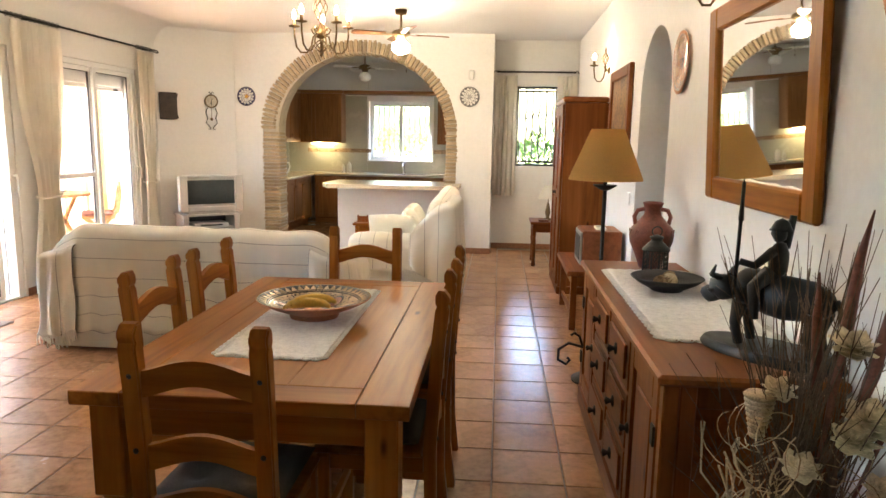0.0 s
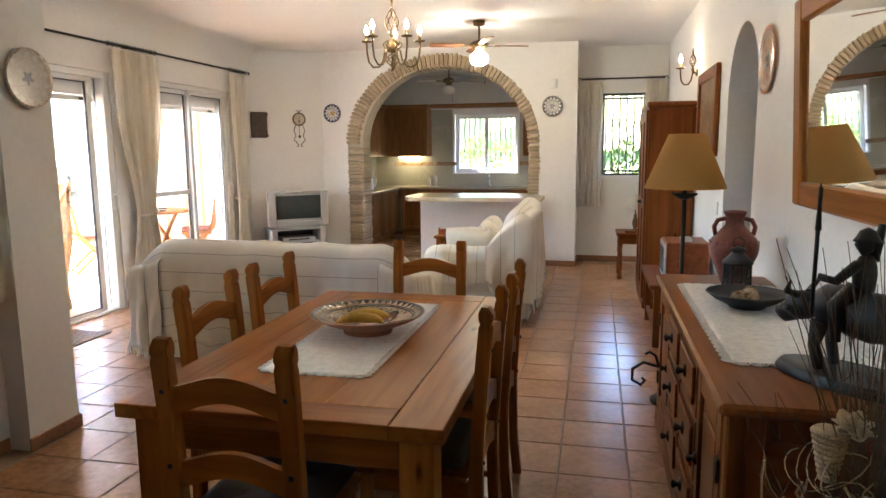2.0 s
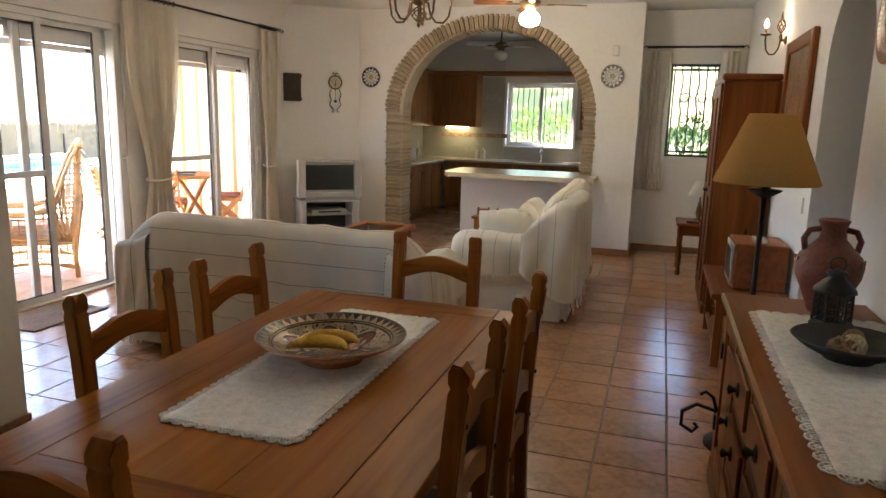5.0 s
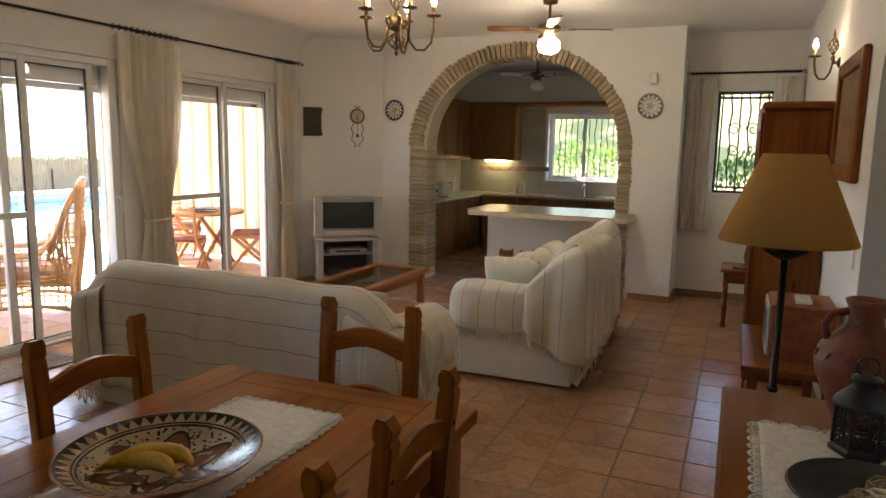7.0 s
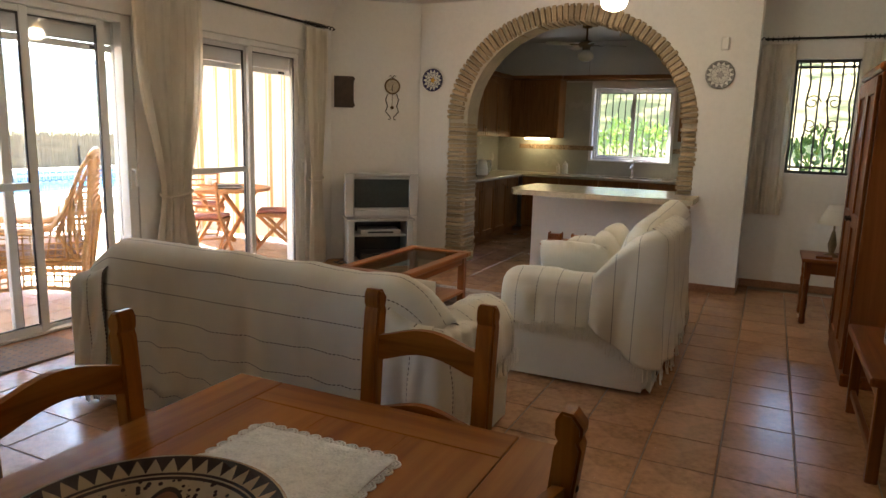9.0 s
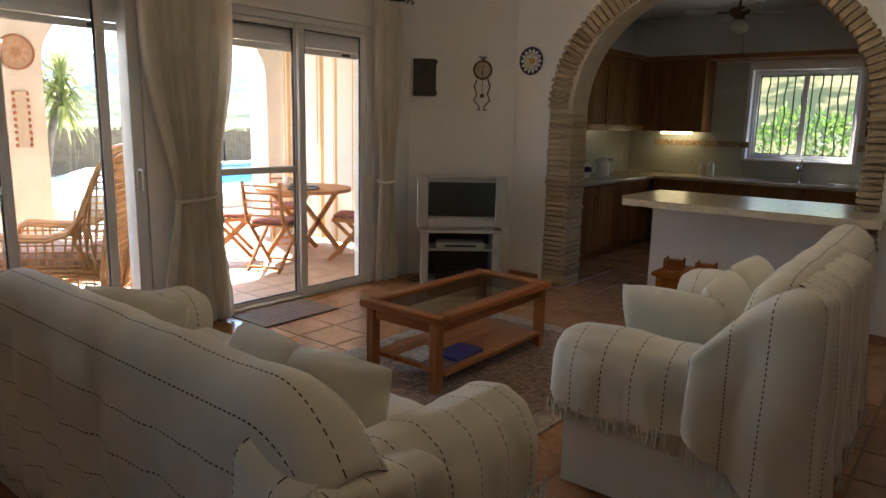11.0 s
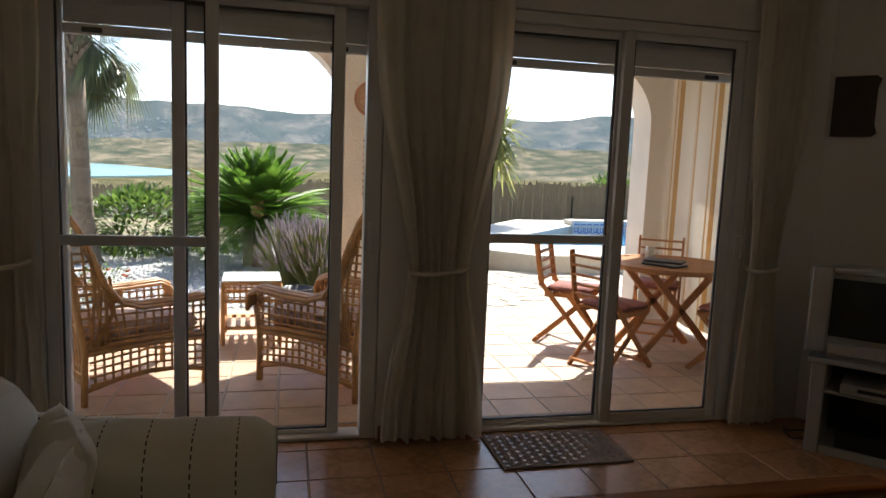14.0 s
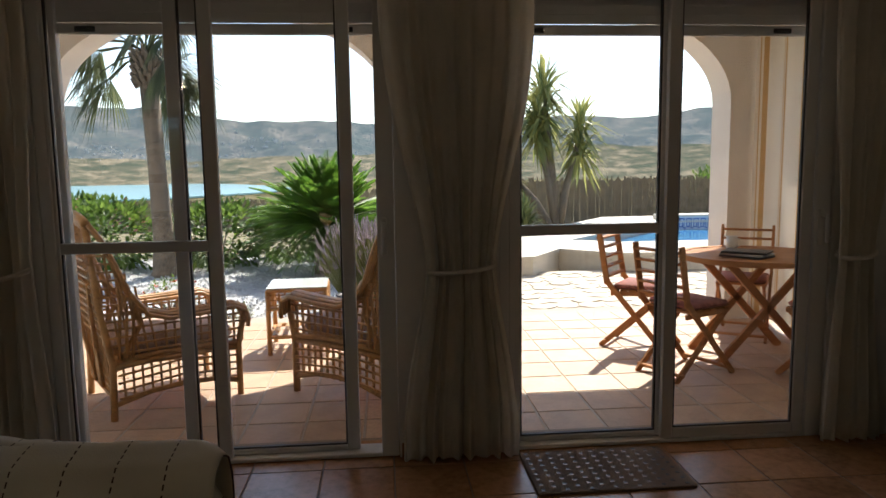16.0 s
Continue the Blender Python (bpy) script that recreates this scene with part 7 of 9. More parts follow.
# ---- lamps of the ceiling and wall ----
FLAME = glow("candle_bulb", (1.0, 0.80, 0.52), 14.0)
def candle(parent, at):
    bm = bmesh.new()
    lathe(bm, ((0.012, 0), (0.04, 0.006), (0.042, 0.014), (0.013, 0.016), (0.013, 0.062), (0.0, 0.063)), 14, at)
    c = part("candle_cup", bm, BRONZE, parent, "", 40)
    bm = bmesh.new()
    lathe(bm, ((0.008, 0.064), (0.0165, 0.082), (0.012, 0.105), (0.0, 0.13)), 12, at)
    part("bulb", bm, FLAME, c, "lit candle bulb", 40)
def curl(bm, m, r=0.007):
    tube(bm, [m @ Vector(p) for p in ((0.03, 0, 0.0), (0.06, 0, 0.01), (0.075, 0, 0.04), (0.055, 0, 0.055), (0.045, 0, 0.035))], r * 0.8, 6)
    tube(bm, [m @ Vector(p) for p in ((0.03, 0, 0.0), (0.06, 0, -0.01), (0.075, 0, -0.08), (0.11, 0, -0.125), (0.16, 0, -0.125), (0.195, 0, -0.085), (0.21, 0, 0.0), (0.21, 0, 0.06))], r, 8)
def cage(bm, z0, z1, r, n=6):
    for k in range(n):
        tube(bm, [(r * math.sin(math.pi * t) * math.cos(2 * math.pi * k / n + t * 2.5), r * math.sin(math.pi * t) * math.sin(2 * math.pi * k / n + t * 2.5), z0 + (z1 - z0) * t) for t in (i / 10 for i in range(11))], 0.004, 5)
ch = thing("chandelier", "bronze five-armed chandelier with lit candle bulbs", "chandelier", (-0.95, 5.40, 2.275))
bm = bmesh.new()
lathe(bm, ((0.0, -0.165), (0.012, -0.15), (0.006, -0.13), (0.008, -0.03), (0.035, -0.02), (0.04, 0.02), (0.02, 0.06), (0.01, 0.08)), 16)
cage(bm, -0.13, -0.03, 0.05)
cage(bm, 0.08, 0.30, 0.05)
tube(bm, [(0, 0, 0.30), (0, 0, 0.56)], 0.008, 8)
lathe(bm, ((0.055, 0.56), (0.05, 0.59), (0.03, 0.604)), 20)
part("stem", bm, BRONZE, ch, "", 40)
for k in range(5):
    bm = bmesh.new()
    rot = Matrix.Rotation(2 * math.pi * k / 5 + 0.5, 4, "Z")
    curl(bm, rot)
    part("arm", bm, BRONZE, ch, "", 50)
    candle(ch, rot @ Vector((0.21, 0, 0.055)))
def sconce(y, z):
    s = thing("wall_sconce", "bronze wall light with a lit candle bulb", "wall light", (XR - 0.002, y, z), 180, "wall lights")
    bm = bmesh.new()
    lathe(bm, ((0.035, 0), (0.03, 0.012), (0.01, 0.02)), 14, (0, 0, 0), Matrix.Translation((0.0, 0, 0)) @ Matrix.Rotation(math.pi / 2, 4, "Y"))
    tube(bm, [(0.02, 0, 0), (0.05, 0, 0.0)], 0.008, 8)
    curl(bm, Matrix.Diagonal((0.72, 1, 0.85, 1)))
    tube(bm, [(0.03, 0, 0.0), (0.045, 0, 0.05)], 0.007, 6)
    for k in range(6):
        tube(bm, [(0.045 + 0.03 * math.sin(math.pi * t) * math.cos(k + t * 2.5), 0.03 * math.sin(math.pi * t) * math.sin(k + t * 2.5), 0.05 + 0.12 * t) for t in (i / 8 for i in range(9))], 0.004, 5)
    tube(bm, [(0.045, 0, 0.17), (0.045, 0, 0.22)], [0.01, 0.002], 6)
    part("bracket", bm, BRONZE, s, "", 50)
    candle(s, (0.151, 0, 0.035))
sconce(7.22, 2.22)
sconce(3.72, 2.28)
BLADE = timber("fan_blade_wood", (0.14, 0.06, 0.025), (0.22, 0.10, 0.045), (0.28, 0.14, 0.065), "x", 0.4)
def ceiling_fan(at, turn, label, blade_mat, lit):
    f = thing("ceiling_fan", label, "ceiling fan", at, turn, "ceiling fans")
    bm = bmesh.new()
    lathe(bm, ((0.0, -0.32), (0.05, -0.32), (0.055, -0.285), (0.095, -0.27), (0.10, -0.235), (0.07, -0.215), (0.03, -0.205), (0.012, -0.19), (0.012, -0.06), (0.06, -0.05), (0.065, -0.004), (0.0, -0.003)), 24)
    part("motor", bm, BRONZE, f, "", 40)
    bm = bmesh.new()
    lathe(bm, ((0.05, -0.325), (0.09, -0.36), (0.098, -0.40), (0.08, -0.44), (0.03, -0.462), (0.0, -0.465)), 24)
    part("globe", bm, glow("fan_globe", (1.0, 0.86, 0.62), 5.0) if lit else CERAMIC, f, "lit white glass globe" if lit else "white glass globe", 50)
    for k in range(4):
        bm = bmesh.new()
        m = Matrix.Rotation(math.pi / 2 * k, 4, "Z") @ Matrix.Translation((0, 0, -0.255)) @ Matrix.Rotation(0.2, 4, "X")
        plate_of(bm, [(0.17, -0.045), (0.50, -0.06), (0.53, -0.03), (0.53, 0.03), (0.50, 0.06), (0.17, 0.045)], "z", -0.004, 0.004, m)
        bl = part("blade", bm, blade_mat, f)
        bm = bmesh.new()
        plate_of(bm, [(0.09, -0.012), (0.19, -0.03), (0.23, 0.0), (0.19, 0.03), (0.09, 0.012)], "z", -0.010, -0.0045, m)
        part("bracket", bm, BRONZE, bl)
    bm = bmesh.new()
    tube(bm, [(0.06, 0.0, -0.33), (0.062, 0, -0.62)], 0.0015, 4)
    lathe(bm, ((0.004, -0.65), (0.006, -0.63), (0.003, -0.62)), 8, (0.062, 0, 0))
    part("pull_chain", bm, BRONZE, f)
ceiling_fan((-0.69, 7.72, H), 20, "bronze ceiling fan with wooden blades and a lit globe", BLADE, True)
ceiling_fan((-1.77, 11.2, H), 35, "pale ceiling fan with a glass globe in the kitchen", WHITE_PLASTIC, False)

# ---- floor tiles ----
rf = random.Random(3)
tile_meshes = []
for n in range(5):
    bm = bmesh.new()
    h = 0.33 / 2 - 0.0033
    for v in box(bm, -h, h, -h, h, -0.006, 0.0, 0.004):
        v.co.z += rf.uniform(-0.0004, 0.0004)
    me = bpy.data.meshes.new("tile")
    bm.to_mesh(me)
    bm.free()
    me.materials.append(TILE)
    tile_meshes.append(me)
rest = bmesh.new()
made = 0
def inside(x, y):
    if y > YA + 0.3:
        return KX0 < x < KX1 and y < KY
    return YB < y and x < XR and (x > XD if y < YP else x > XL - 0.1) or (1.4 < x < 1.75 and 4.7 < y < 5.6)
for i in range(-18, 4):
    for j in range(-19, 34):
        x, y = 0.735 + 0.33 * (i + 0.5), 3.48 + 0.33 * (j + 0.5)
        if not inside(x, y):
            continue
        if 3.2 < y < 8.9 and made < 300:
            ob = new("tile", tile_meshes[rf.randrange(5)])
            ob.parent = floor
            ob.matrix_basis = pose(x, y, 0, 0, 0, 90 * rf.randrange(4))
            made += 1
        else:
            h = 0.33 / 2 - 0.0033
            box(rest, x - h, x + h, y - h, y + h, -0.006, 0.0, 0.004)
part("tiles", rest, TILE, floor)["kind"] = "stuff"

# ---- terrace furniture ----
FLORAL = surf("faded_floral_cushion", (0.50, 0.36, 0.30), 0.9, 0.4, 12, 120, 0.2)


def wicker_chair(at, rz):
    """Rattan armchair with rolled arms and swept wings, its front towards local +y."""
    c = thing("wicker_armchair", "honey rattan armchair with rolled arms and open lattice sides", "armchair", at, rz, "wicker armchairs")
    W, D = 0.30, 0.33
    sweep = [(D + 0.050, 0.435), (D + 0.058, 0.48), (D + 0.040, 0.53), (D - 0.03, 0.56), (0.12, 0.548), (-0.06, 0.545), (-0.17, 0.58), (-0.25, 0.68), (-0.31, 0.84), (-0.37, 0.98), (-0.42, 1.05)]
    def edge(z):
        """The y at which the sweep of arm and wing passes a height, and the outer back's y there."""
        for (ya, za), (yb, zb) in zip(sweep[5:], sweep[6:]):
            if z <= zb:
                return ya + (yb - ya) * max(0.0, (z - za) / (zb - za))
        return sweep[-1][0]
    def back_y(z):
        return -D - 0.02 - 0.12 * max(0.0, (z - 0.30) / 0.75)
    for s in (-1, 1):
        for j in range(6):
            a = -1.0 + 2.0 * j / 5
            k = 0.055 * a
            drop = 0.022 * a * a
            bm = bmesh.new()
            pts = [(s * (W + k * (1 if y > -0.2 else max(0.35, 1 + (y + 0.2) * 3.2))), y - drop * (0.4 if y > D else 0), z - drop * (1 if z < 0.6 else 0.4)) for y, z in sweep]
            tube(bm, pts, 0.0125, 7)
            part("arm_cane", bm, RATTAN, c, "", 60)
        bm = bmesh.new()
        tube(bm, [(s * W, D, 0), (s * W, D, 0.30), (s * W, D + 0.03, 0.44)], 0.019, 8)
        part("front_leg", bm, RATTAN, c, "", 60)
        bm = bmesh.new()
        tube(bm, [(s * W, -D - 0.03, 0), (s * W, back_y(0.3), 0.30), (s * W, back_y(0.6), 0.6), (s * W * 0.92, -0.43, 1.04)], 0.019, 8)
        part("back_leg", bm, RATTAN, c, "", 60)
        for z, lift in ((0.085, 0.05), (0.285, 0.012), (0.318, 0.012)):
            bm = bmesh.new()
            tube(bm, [(s * W, -D - 0.01, z), (s * W, -D * 0.5, z + lift * 0.8), (s * W, 0, z + lift), (s * W, D * 0.5, z + lift * 0.8), (s * W, D, z)], 0.015, 8)
            part("side_rail", bm, RATTAN, c, "", 60)
        bm = bmesh.new()
        tube(bm, [(s * (W + 0.004), -D + 0.02, 0.32), (s * (W + 0.004), -0.20, 0.50), (s * (W + 0.004), -0.25, 0.66)], 0.014, 7)
        part("wing_brace", bm, RATTAN, c, "", 60)
        bm = bmesh.new()
        for k in range(14):
            y = -D + 0.03 + k * 0.0475
            tube(bm, [(s * W, y, 0.115), (s * W, y, 0.285)], 0.0075, 4, False)
        for k in range(4):
            z = 0.135 + k * 0.042
            tube(bm, [(s * (W + 0.009), -D, z - 0.02), (s * (W + 0.009), 0, z + 0.012), (s * (W + 0.009), D, z - 0.02)], 0.0075, 4, False)
        part("lower_lattice", bm, RATTAN, c)
        bm = bmesh.new()
        for k in range(15):
            y = -D + 0.02 + k * 0.0475
            top = 0.535 if y > -0.06 else min(0.98, 0.535 + (-0.06 - y) * 1.6)
            tube(bm, [(s * W, y, 0.325), (s * W, y - (0.05 if y < -0.1 else 0), top)], 0.0075, 4, False)
        for k in range(14):
            z = 0.36 + k * 0.044
            if z < 0.53:
                y1 = D + 0.02
            else:
                y1 = edge(z)
            tube(bm, [(s * (W + 0.009) * (1 if z < 0.7 else 0.96), back_y(z), z), (s * (W + 0.009) * (1 if z < 0.7 else 0.96), y1, z - 0.004)], 0.0075, 4, False)
        part("upper_lattice", bm, RATTAN, c)
        for k in range(3):
            bm = bmesh.new()
            tube(bm, [(s * (W + 0.014), -D + 0.01 + 0.035 * k, 0.33), (s * (W + 0.012), -0.30 + 0.035 * k, 0.58 + 0.02 * k), (s * W * 0.97, edge(0.80 + 0.05 * k) - 0.01, 0.80 + 0.05 * k)], 0.009, 5)
            part("wing_cane", bm, RATTAN, c, "", 60)
    for r, dz in ((0.024, 0.0), (0.014, -0.035)):
        bm = bmesh.new()
        tube(bm, [(W * 0.92 * math.cos(a), -0.425 - 0.02 * math.sin(a), 1.045 + dz + 0.05 * math.sin(a)) for a in (math.pi * i / 12 for i in range(13))], r, 9)
        part("top_rail", bm, RATTAN, c, "", 60)
    bm = bmesh.new()
    for k in range(13):
        x = -0.27 + k * 0.045
        tube(bm, [(x, back_y(0.30), 0.10), (x, back_y(0.6), 0.6), (x * 0.94, -0.43, 1.05 + 0.03 * (1 - (x / 0.3) ** 2))], 0.0075, 4, False)
    for k in range(20):
        z = 0.13 + k * 0.046
        tube(bm, [(-W * 0.97, back_y(z) - 0.009, z), (W * 0.97, back_y(z) - 0.009, z)], 0.0075, 4, False)
    part("back_lattice", bm, RATTAN, c)
    for sx in (-1, 1):
        for k in range(3):
            bm = bmesh.new()
            tube(bm, [(sx * (0.05 + 0.03 * k), back_y(0.14) - 0.018, 0.14), (sx * (0.26 - 0.01 * k), back_y(0.70) - 0.02, 0.62 + 0.06 * k)], 0.010, 5)
            part("back_cane", bm, RATTAN, c, "", 60)
    bm = bmesh.new()
    box(bm, -W, W, -D, D, 0.29, 0.318, 0.01)
    part("seat_frame", bm, RATTAN, c)
    bm = bmesh.new()
    tube(bm, [(-W, D, 0.30), (W, D, 0.30)], 0.018, 8)
    part("front_rail", bm, RATTAN, c, "", 60)
    bm = bmesh.new()
    box(bm, -W + 0.03, W - 0.03, -D + 0.03, D - 0.01, 0.32, 0.43, 0.04)
    part("seat_cushion", bm, FLORAL, c, "faded floral seat cushion", 50)
    return c


w1 = wicker_chair((-5.22, 4.68, TZ), 33)
w1.matrix_basis = w1.matrix_basis @ Matrix.Scale(1.08, 4)
copy_thing(w1, pose(-5.16, 6.03, TZ, 0, 0, 138) @ Matrix.Scale(1.08, 4))
wt = thing("wicker_table", "small square rattan table with a glass top", "side table", (-6.27, 5.40, TZ), 3)
for sx in (-1, 1):
    for sy in (-1, 1):
        bm = bmesh.new()
        tube(bm, [(sx * 0.22, sy * 0.22, 0), (sx * 0.22, sy * 0.22, 0.50)], 0.018, 8)
        part("leg", bm, RATTAN, wt, "", 60)
for z in (0.14, 0.36, 0.50):
    bm = bmesh.new()
    for a, b in (((-0.22, -0.22), (0.22, -0.22)), ((0.22, -0.22), (0.22, 0.22)), ((0.22, 0.22), (-0.22, 0.22)), ((-0.22, 0.22), (-0.22, -0.22))):
        tube(bm, [(*a, z), (*b, z)], 0.015, 8)
    part("rim", bm, RATTAN, wt, "", 60)
bm = bmesh.new()
for k in range(9):
    t = -0.18 + k * 0.045
    for s in (-1, 1):
        box(bm, t - 0.006, t + 0.006, s * 0.22 - 0.004, s * 0.22 + 0.004, 0.36, 0.50)
        box(bm, s * 0.22 - 0.004, s * 0.22 + 0.004, t - 0.006, t + 0.006, 0.36, 0.50)
for z in (0.39, 0.43, 0.47):
    for s in (-1, 1):
        box(bm, -0.22, 0.22, s * 0.22 + 0.004, s * 0.22 + 0.008, z - 0.006, z + 0.006)
        box(bm, s * 0.22 + 0.004, s * 0.22 + 0.008, -0.22, 0.22, z - 0.006, z + 0.006)
part("lattice", bm, RATTAN, wt)
bm = bmesh.new()
box(bm, -0.23, 0.23, -0.23, 0.23, 0.516, 0.524, 0.002)
part("glass_top", bm, surf("frosted_glass_top", (0.62, 0.66, 0.66), 0.15, 0.03, 3, 40, 0.0), wt, "pale glass top")
bm = bmesh.new()
for k in range(6):
    box(bm, -0.21, 0.21, -0.20 + k * 0.075, -0.16 + k * 0.075, 0.15, 0.158)
part("shelf", bm, RATTAN, wt)

rtb = thing("garden_table", "round slatted teak garden table on crossed legs", "table", (-5.58, 8.80, TZ))
for k in range(10):
    x0 = -0.5 + k * 0.1
    xm = max(abs(x0), abs(x0 + 0.1))
    hl = math.sqrt(max(0.01, 0.52 ** 2 - xm ** 2))
    bm = bmesh.new()
    box(bm, x0 + 0.004, x0 + 0.096, -hl, hl, 0.735, 0.76, 0.004)
    part("slat", bm, TEAK_Y, rtb)
bm = bmesh.new()
for r0, r1 in ((0.47, 0.525),):
    n = 36
    for k in range(n):
        a, b = 2 * math.pi * k / n, 2 * math.pi * (k + 1) / n
        plate_of(bm, [(r0 * math.cos(a), r0 * math.sin(a)), (r1 * math.cos(a), r1 * math.sin(a)), (r1 * math.cos(b), r1 * math.sin(b)), (r0 * math.cos(b), r0 * math.sin(b))], "z", 0.725, 0.764)
part("rim", bm, TEAK_X, rtb)
for s in (-1, 1):
    for t in (-1, 1):
        bm = bmesh.new()
        bar(bm, (s * 0.22, t * 0.36, 0), (s * 0.22 + 0.0, -t * 0.30, 0.73), 0.03, 0.055)
        part("leg", bm, TEAK_Y, rtb)
    bm = bmesh.new()
    bar(bm, (-0.22, s * 0.30, 0.71), (0.22, s * 0.30, 0.71), 0.03, 0.04)
    part("bearer", bm, TEAK_X, rtb)


def folding_chair(at, rz, group="garden chairs"):
    """Folding slatted chair, its front towards local +y."""
    c = thing("garden_chair", "folding slatted teak garden chair with a faded cushion", "chair", at, rz, group)
    for s in (-1, 1):
        x = s * 0.20
        bm = bmesh.new()
        bar(bm, (x, 0.26, 0.0), (x, -0.20, 0.52), 0.022, 0.04)
        bar(bm, (x, -0.20, 0.50), (x, -0.27, 0.90), 0.022, 0.045)
        part("back_post", bm, TEAK_Y, c)
        bm = bmesh.new()
        bar(bm, (x * 0.86, -0.26, 0.0), (x * 0.86, 0.20, 0.44), 0.022, 0.04)
        part("cross_leg", bm, TEAK_Y, c)
        bm = bmesh.new()
        bar(bm, (x * 0.86, -0.18, 0.43), (x * 0.86, 0.23, 0.445), 0.022, 0.035)
        part("seat_rail", bm, TEAK_Y, c)
    for k in range(6):
        bm = bmesh.new()
        box(bm, -0.19, 0.19, -0.17 + k * 0.068, -0.115 + k * 0.068, 0.452, 0.468, 0.003)
        part("seat_slat", bm, TEAK_X, c)
    for k in range(5):
        z = 0.56 + k * 0.075
        bm = bmesh.new()
        y = -0.205 - (z - 0.5) * 0.17
        bar(bm, (-0.205, y, z), (0.205, y, z), 0.05 if k < 4 else 0.06, 0.016)
        part("back_slat", bm, TEAK_X, c)
    for y, z in ((0.22, 0.045), (-0.22, 0.045)):
        bm = bmesh.new()
        bar(bm, (-0.2, y, z), (0.2, y, z), 0.03, 0.02)
        part("stretcher", bm, TEAK_X, c)
    bm = bmesh.new()
    box(bm, -0.19, 0.19, -0.16, 0.22, 0.47, 0.51, 0.018)
    part("cushion", bm, surf("faded_red_cushion", (0.30, 0.12, 0.10), 0.9, 0.5, 16, 120, 0.2), c, "faded patterned seat cushion", 50)
    return c


f1 = folding_chair((-5.24, 8.13, TZ), 24)
copy_thing(f1, pose(-5.97, 8.10, TZ, 0, 0, -38))
copy_thing(f1, pose(-6.18, 9.06, TZ, 0, 0, 236))
copy_thing(f1, pose(-5.00, 9.04, TZ, 0, 0, 124))
mug = thing("mug", "white ceramic mug on the garden table", "mug", (-5.86, 8.78, 0.735), 30)
bm = bmesh.new()
lathe(bm, ((0.036, 0), (0.042, 0.004), (0.042, 0.10), (0.038, 0.10), (0.036, 0.01), (0.0, 0.009)), 20)
part("cup", bm, CERAMIC, mug, "", 40)
bm = bmesh.new()
tube(bm, [(0.04, 0, 0.085), (0.07, 0, 0.08), (0.072, 0, 0.035), (0.04, 0, 0.02)], 0.006, 6)
part("handle", bm, CERAMIC, mug, "", 40)
for k, (m, dz) in enumerate(((BLACK_PLASTIC, 0.012), (surf("magazine_pages", (0.42, 0.42, 0.42), 0.4, 0.3, 20, 60, 0.02), 0.012), (BLACK_PLASTIC, 0.016))):
    bm = bmesh.new()
    box(bm, -0.15, 0.15, -0.11, 0.11, 0, dz, 0.003, pose(-5.42, 8.66, 0.7345 + 0.0135 * k, 0, 0, 30 + 9 * k))
    solid("folder", bm, m, "dark ring folder lying on the garden table", "folder", "folders on the garden table")
wall_plate((-6.749, 6.41, 2.03), 0.16, FACE_X, "terracotta plate hung on the white terrace pillar", painted("plate_pillar", 0.152, (0.56, 0.38, 0.26), (0.26, 0.12, 0.07), (0.44, 0.26, 0.16), 8, 0.78, (0.36, 0.18, 0.10)), TERRACOTTA, "terrace plates")
# Thermometer on the pillar: a cream plaque body with a scalloped edge.
tpq = thing("tile_plaque", "long scalloped plaque thermometer on the terrace pillar", "plaque", (-6.749, 6.42, 1.42))
bm = bmesh.new()
box(bm, 0.001, 0.018, -0.055, 0.055, -0.26, 0.26, 0.008)
part("plate", bm, surf("cream_plaque_glaze", (0.60, 0.53, 0.43), 0.3, 0.1, 12, 80, 0.05), tpq)
bm = bmesh.new()
for k in range(9):
    for s in (-1, 1):
        lathe(bm, ((0.02, 0), (0.014, 0.008)), 8, (0, 0, 0), Matrix.Translation((0.010, s * 0.058, -0.24 + k * 0.06)) @ FACE_X)
part("edge", bm, TERRACOTTA, tpq)
# striped terrace curtain
m_st, t_st, b_st = nodes("striped_canvas")
sepx = put(t_st, "ShaderNodeSeparateXYZ", {0: coords(t_st)})
mul = put(t_st, "ShaderNodeMath", {0: sepx.outputs[0]})
mul.operation = "MULTIPLY"
mul.inputs[1].default_value = 3.4
frc = put(t_st, "ShaderNodeMath", {0: mul.outputs[0]})
frc.operation = "FRACT"
cr = ramp(t_st, frc.outputs[0], ((0.28, (0.80, 0.78, 0.72)), (0.29, (0.62, 0.44, 0.22)), (0.33, (0.62, 0.44, 0.22)), (0.34, (0.80, 0.78, 0.72)), (0.42, (0.80, 0.78, 0.72)), (0.43, (0.62, 0.44, 0.22)), (0.60, (0.62, 0.44, 0.22)), (0.61, (0.80, 0.78, 0.72))))
t_st.links.new(cr, b_st.inputs["Base Color"])
b_st.inputs["Roughness"].default_value = 0.9
translucent(m_st, 0.45)
aw = thing("terrace_curtain", "cream and ochre striped canvas curtain on the terrace", "awning", (0, 0, 0))
bm = bmesh.new()
sheet(bm, lambda u, v: (-4.30 - 2.43 * u, 9.45 + 0.03 * math.sin(u * 30), 0.02 + 2.9 * v), 60, 4, 0.004)
part("canvas", bm, m_st, aw, "", 60)
bm = bmesh.new()
tube(bm, [(-4.27, 9.45, 2.93), (-6.745, 9.45, 2.93)], 0.018, 8)
part("rail", bm, ALU, aw)

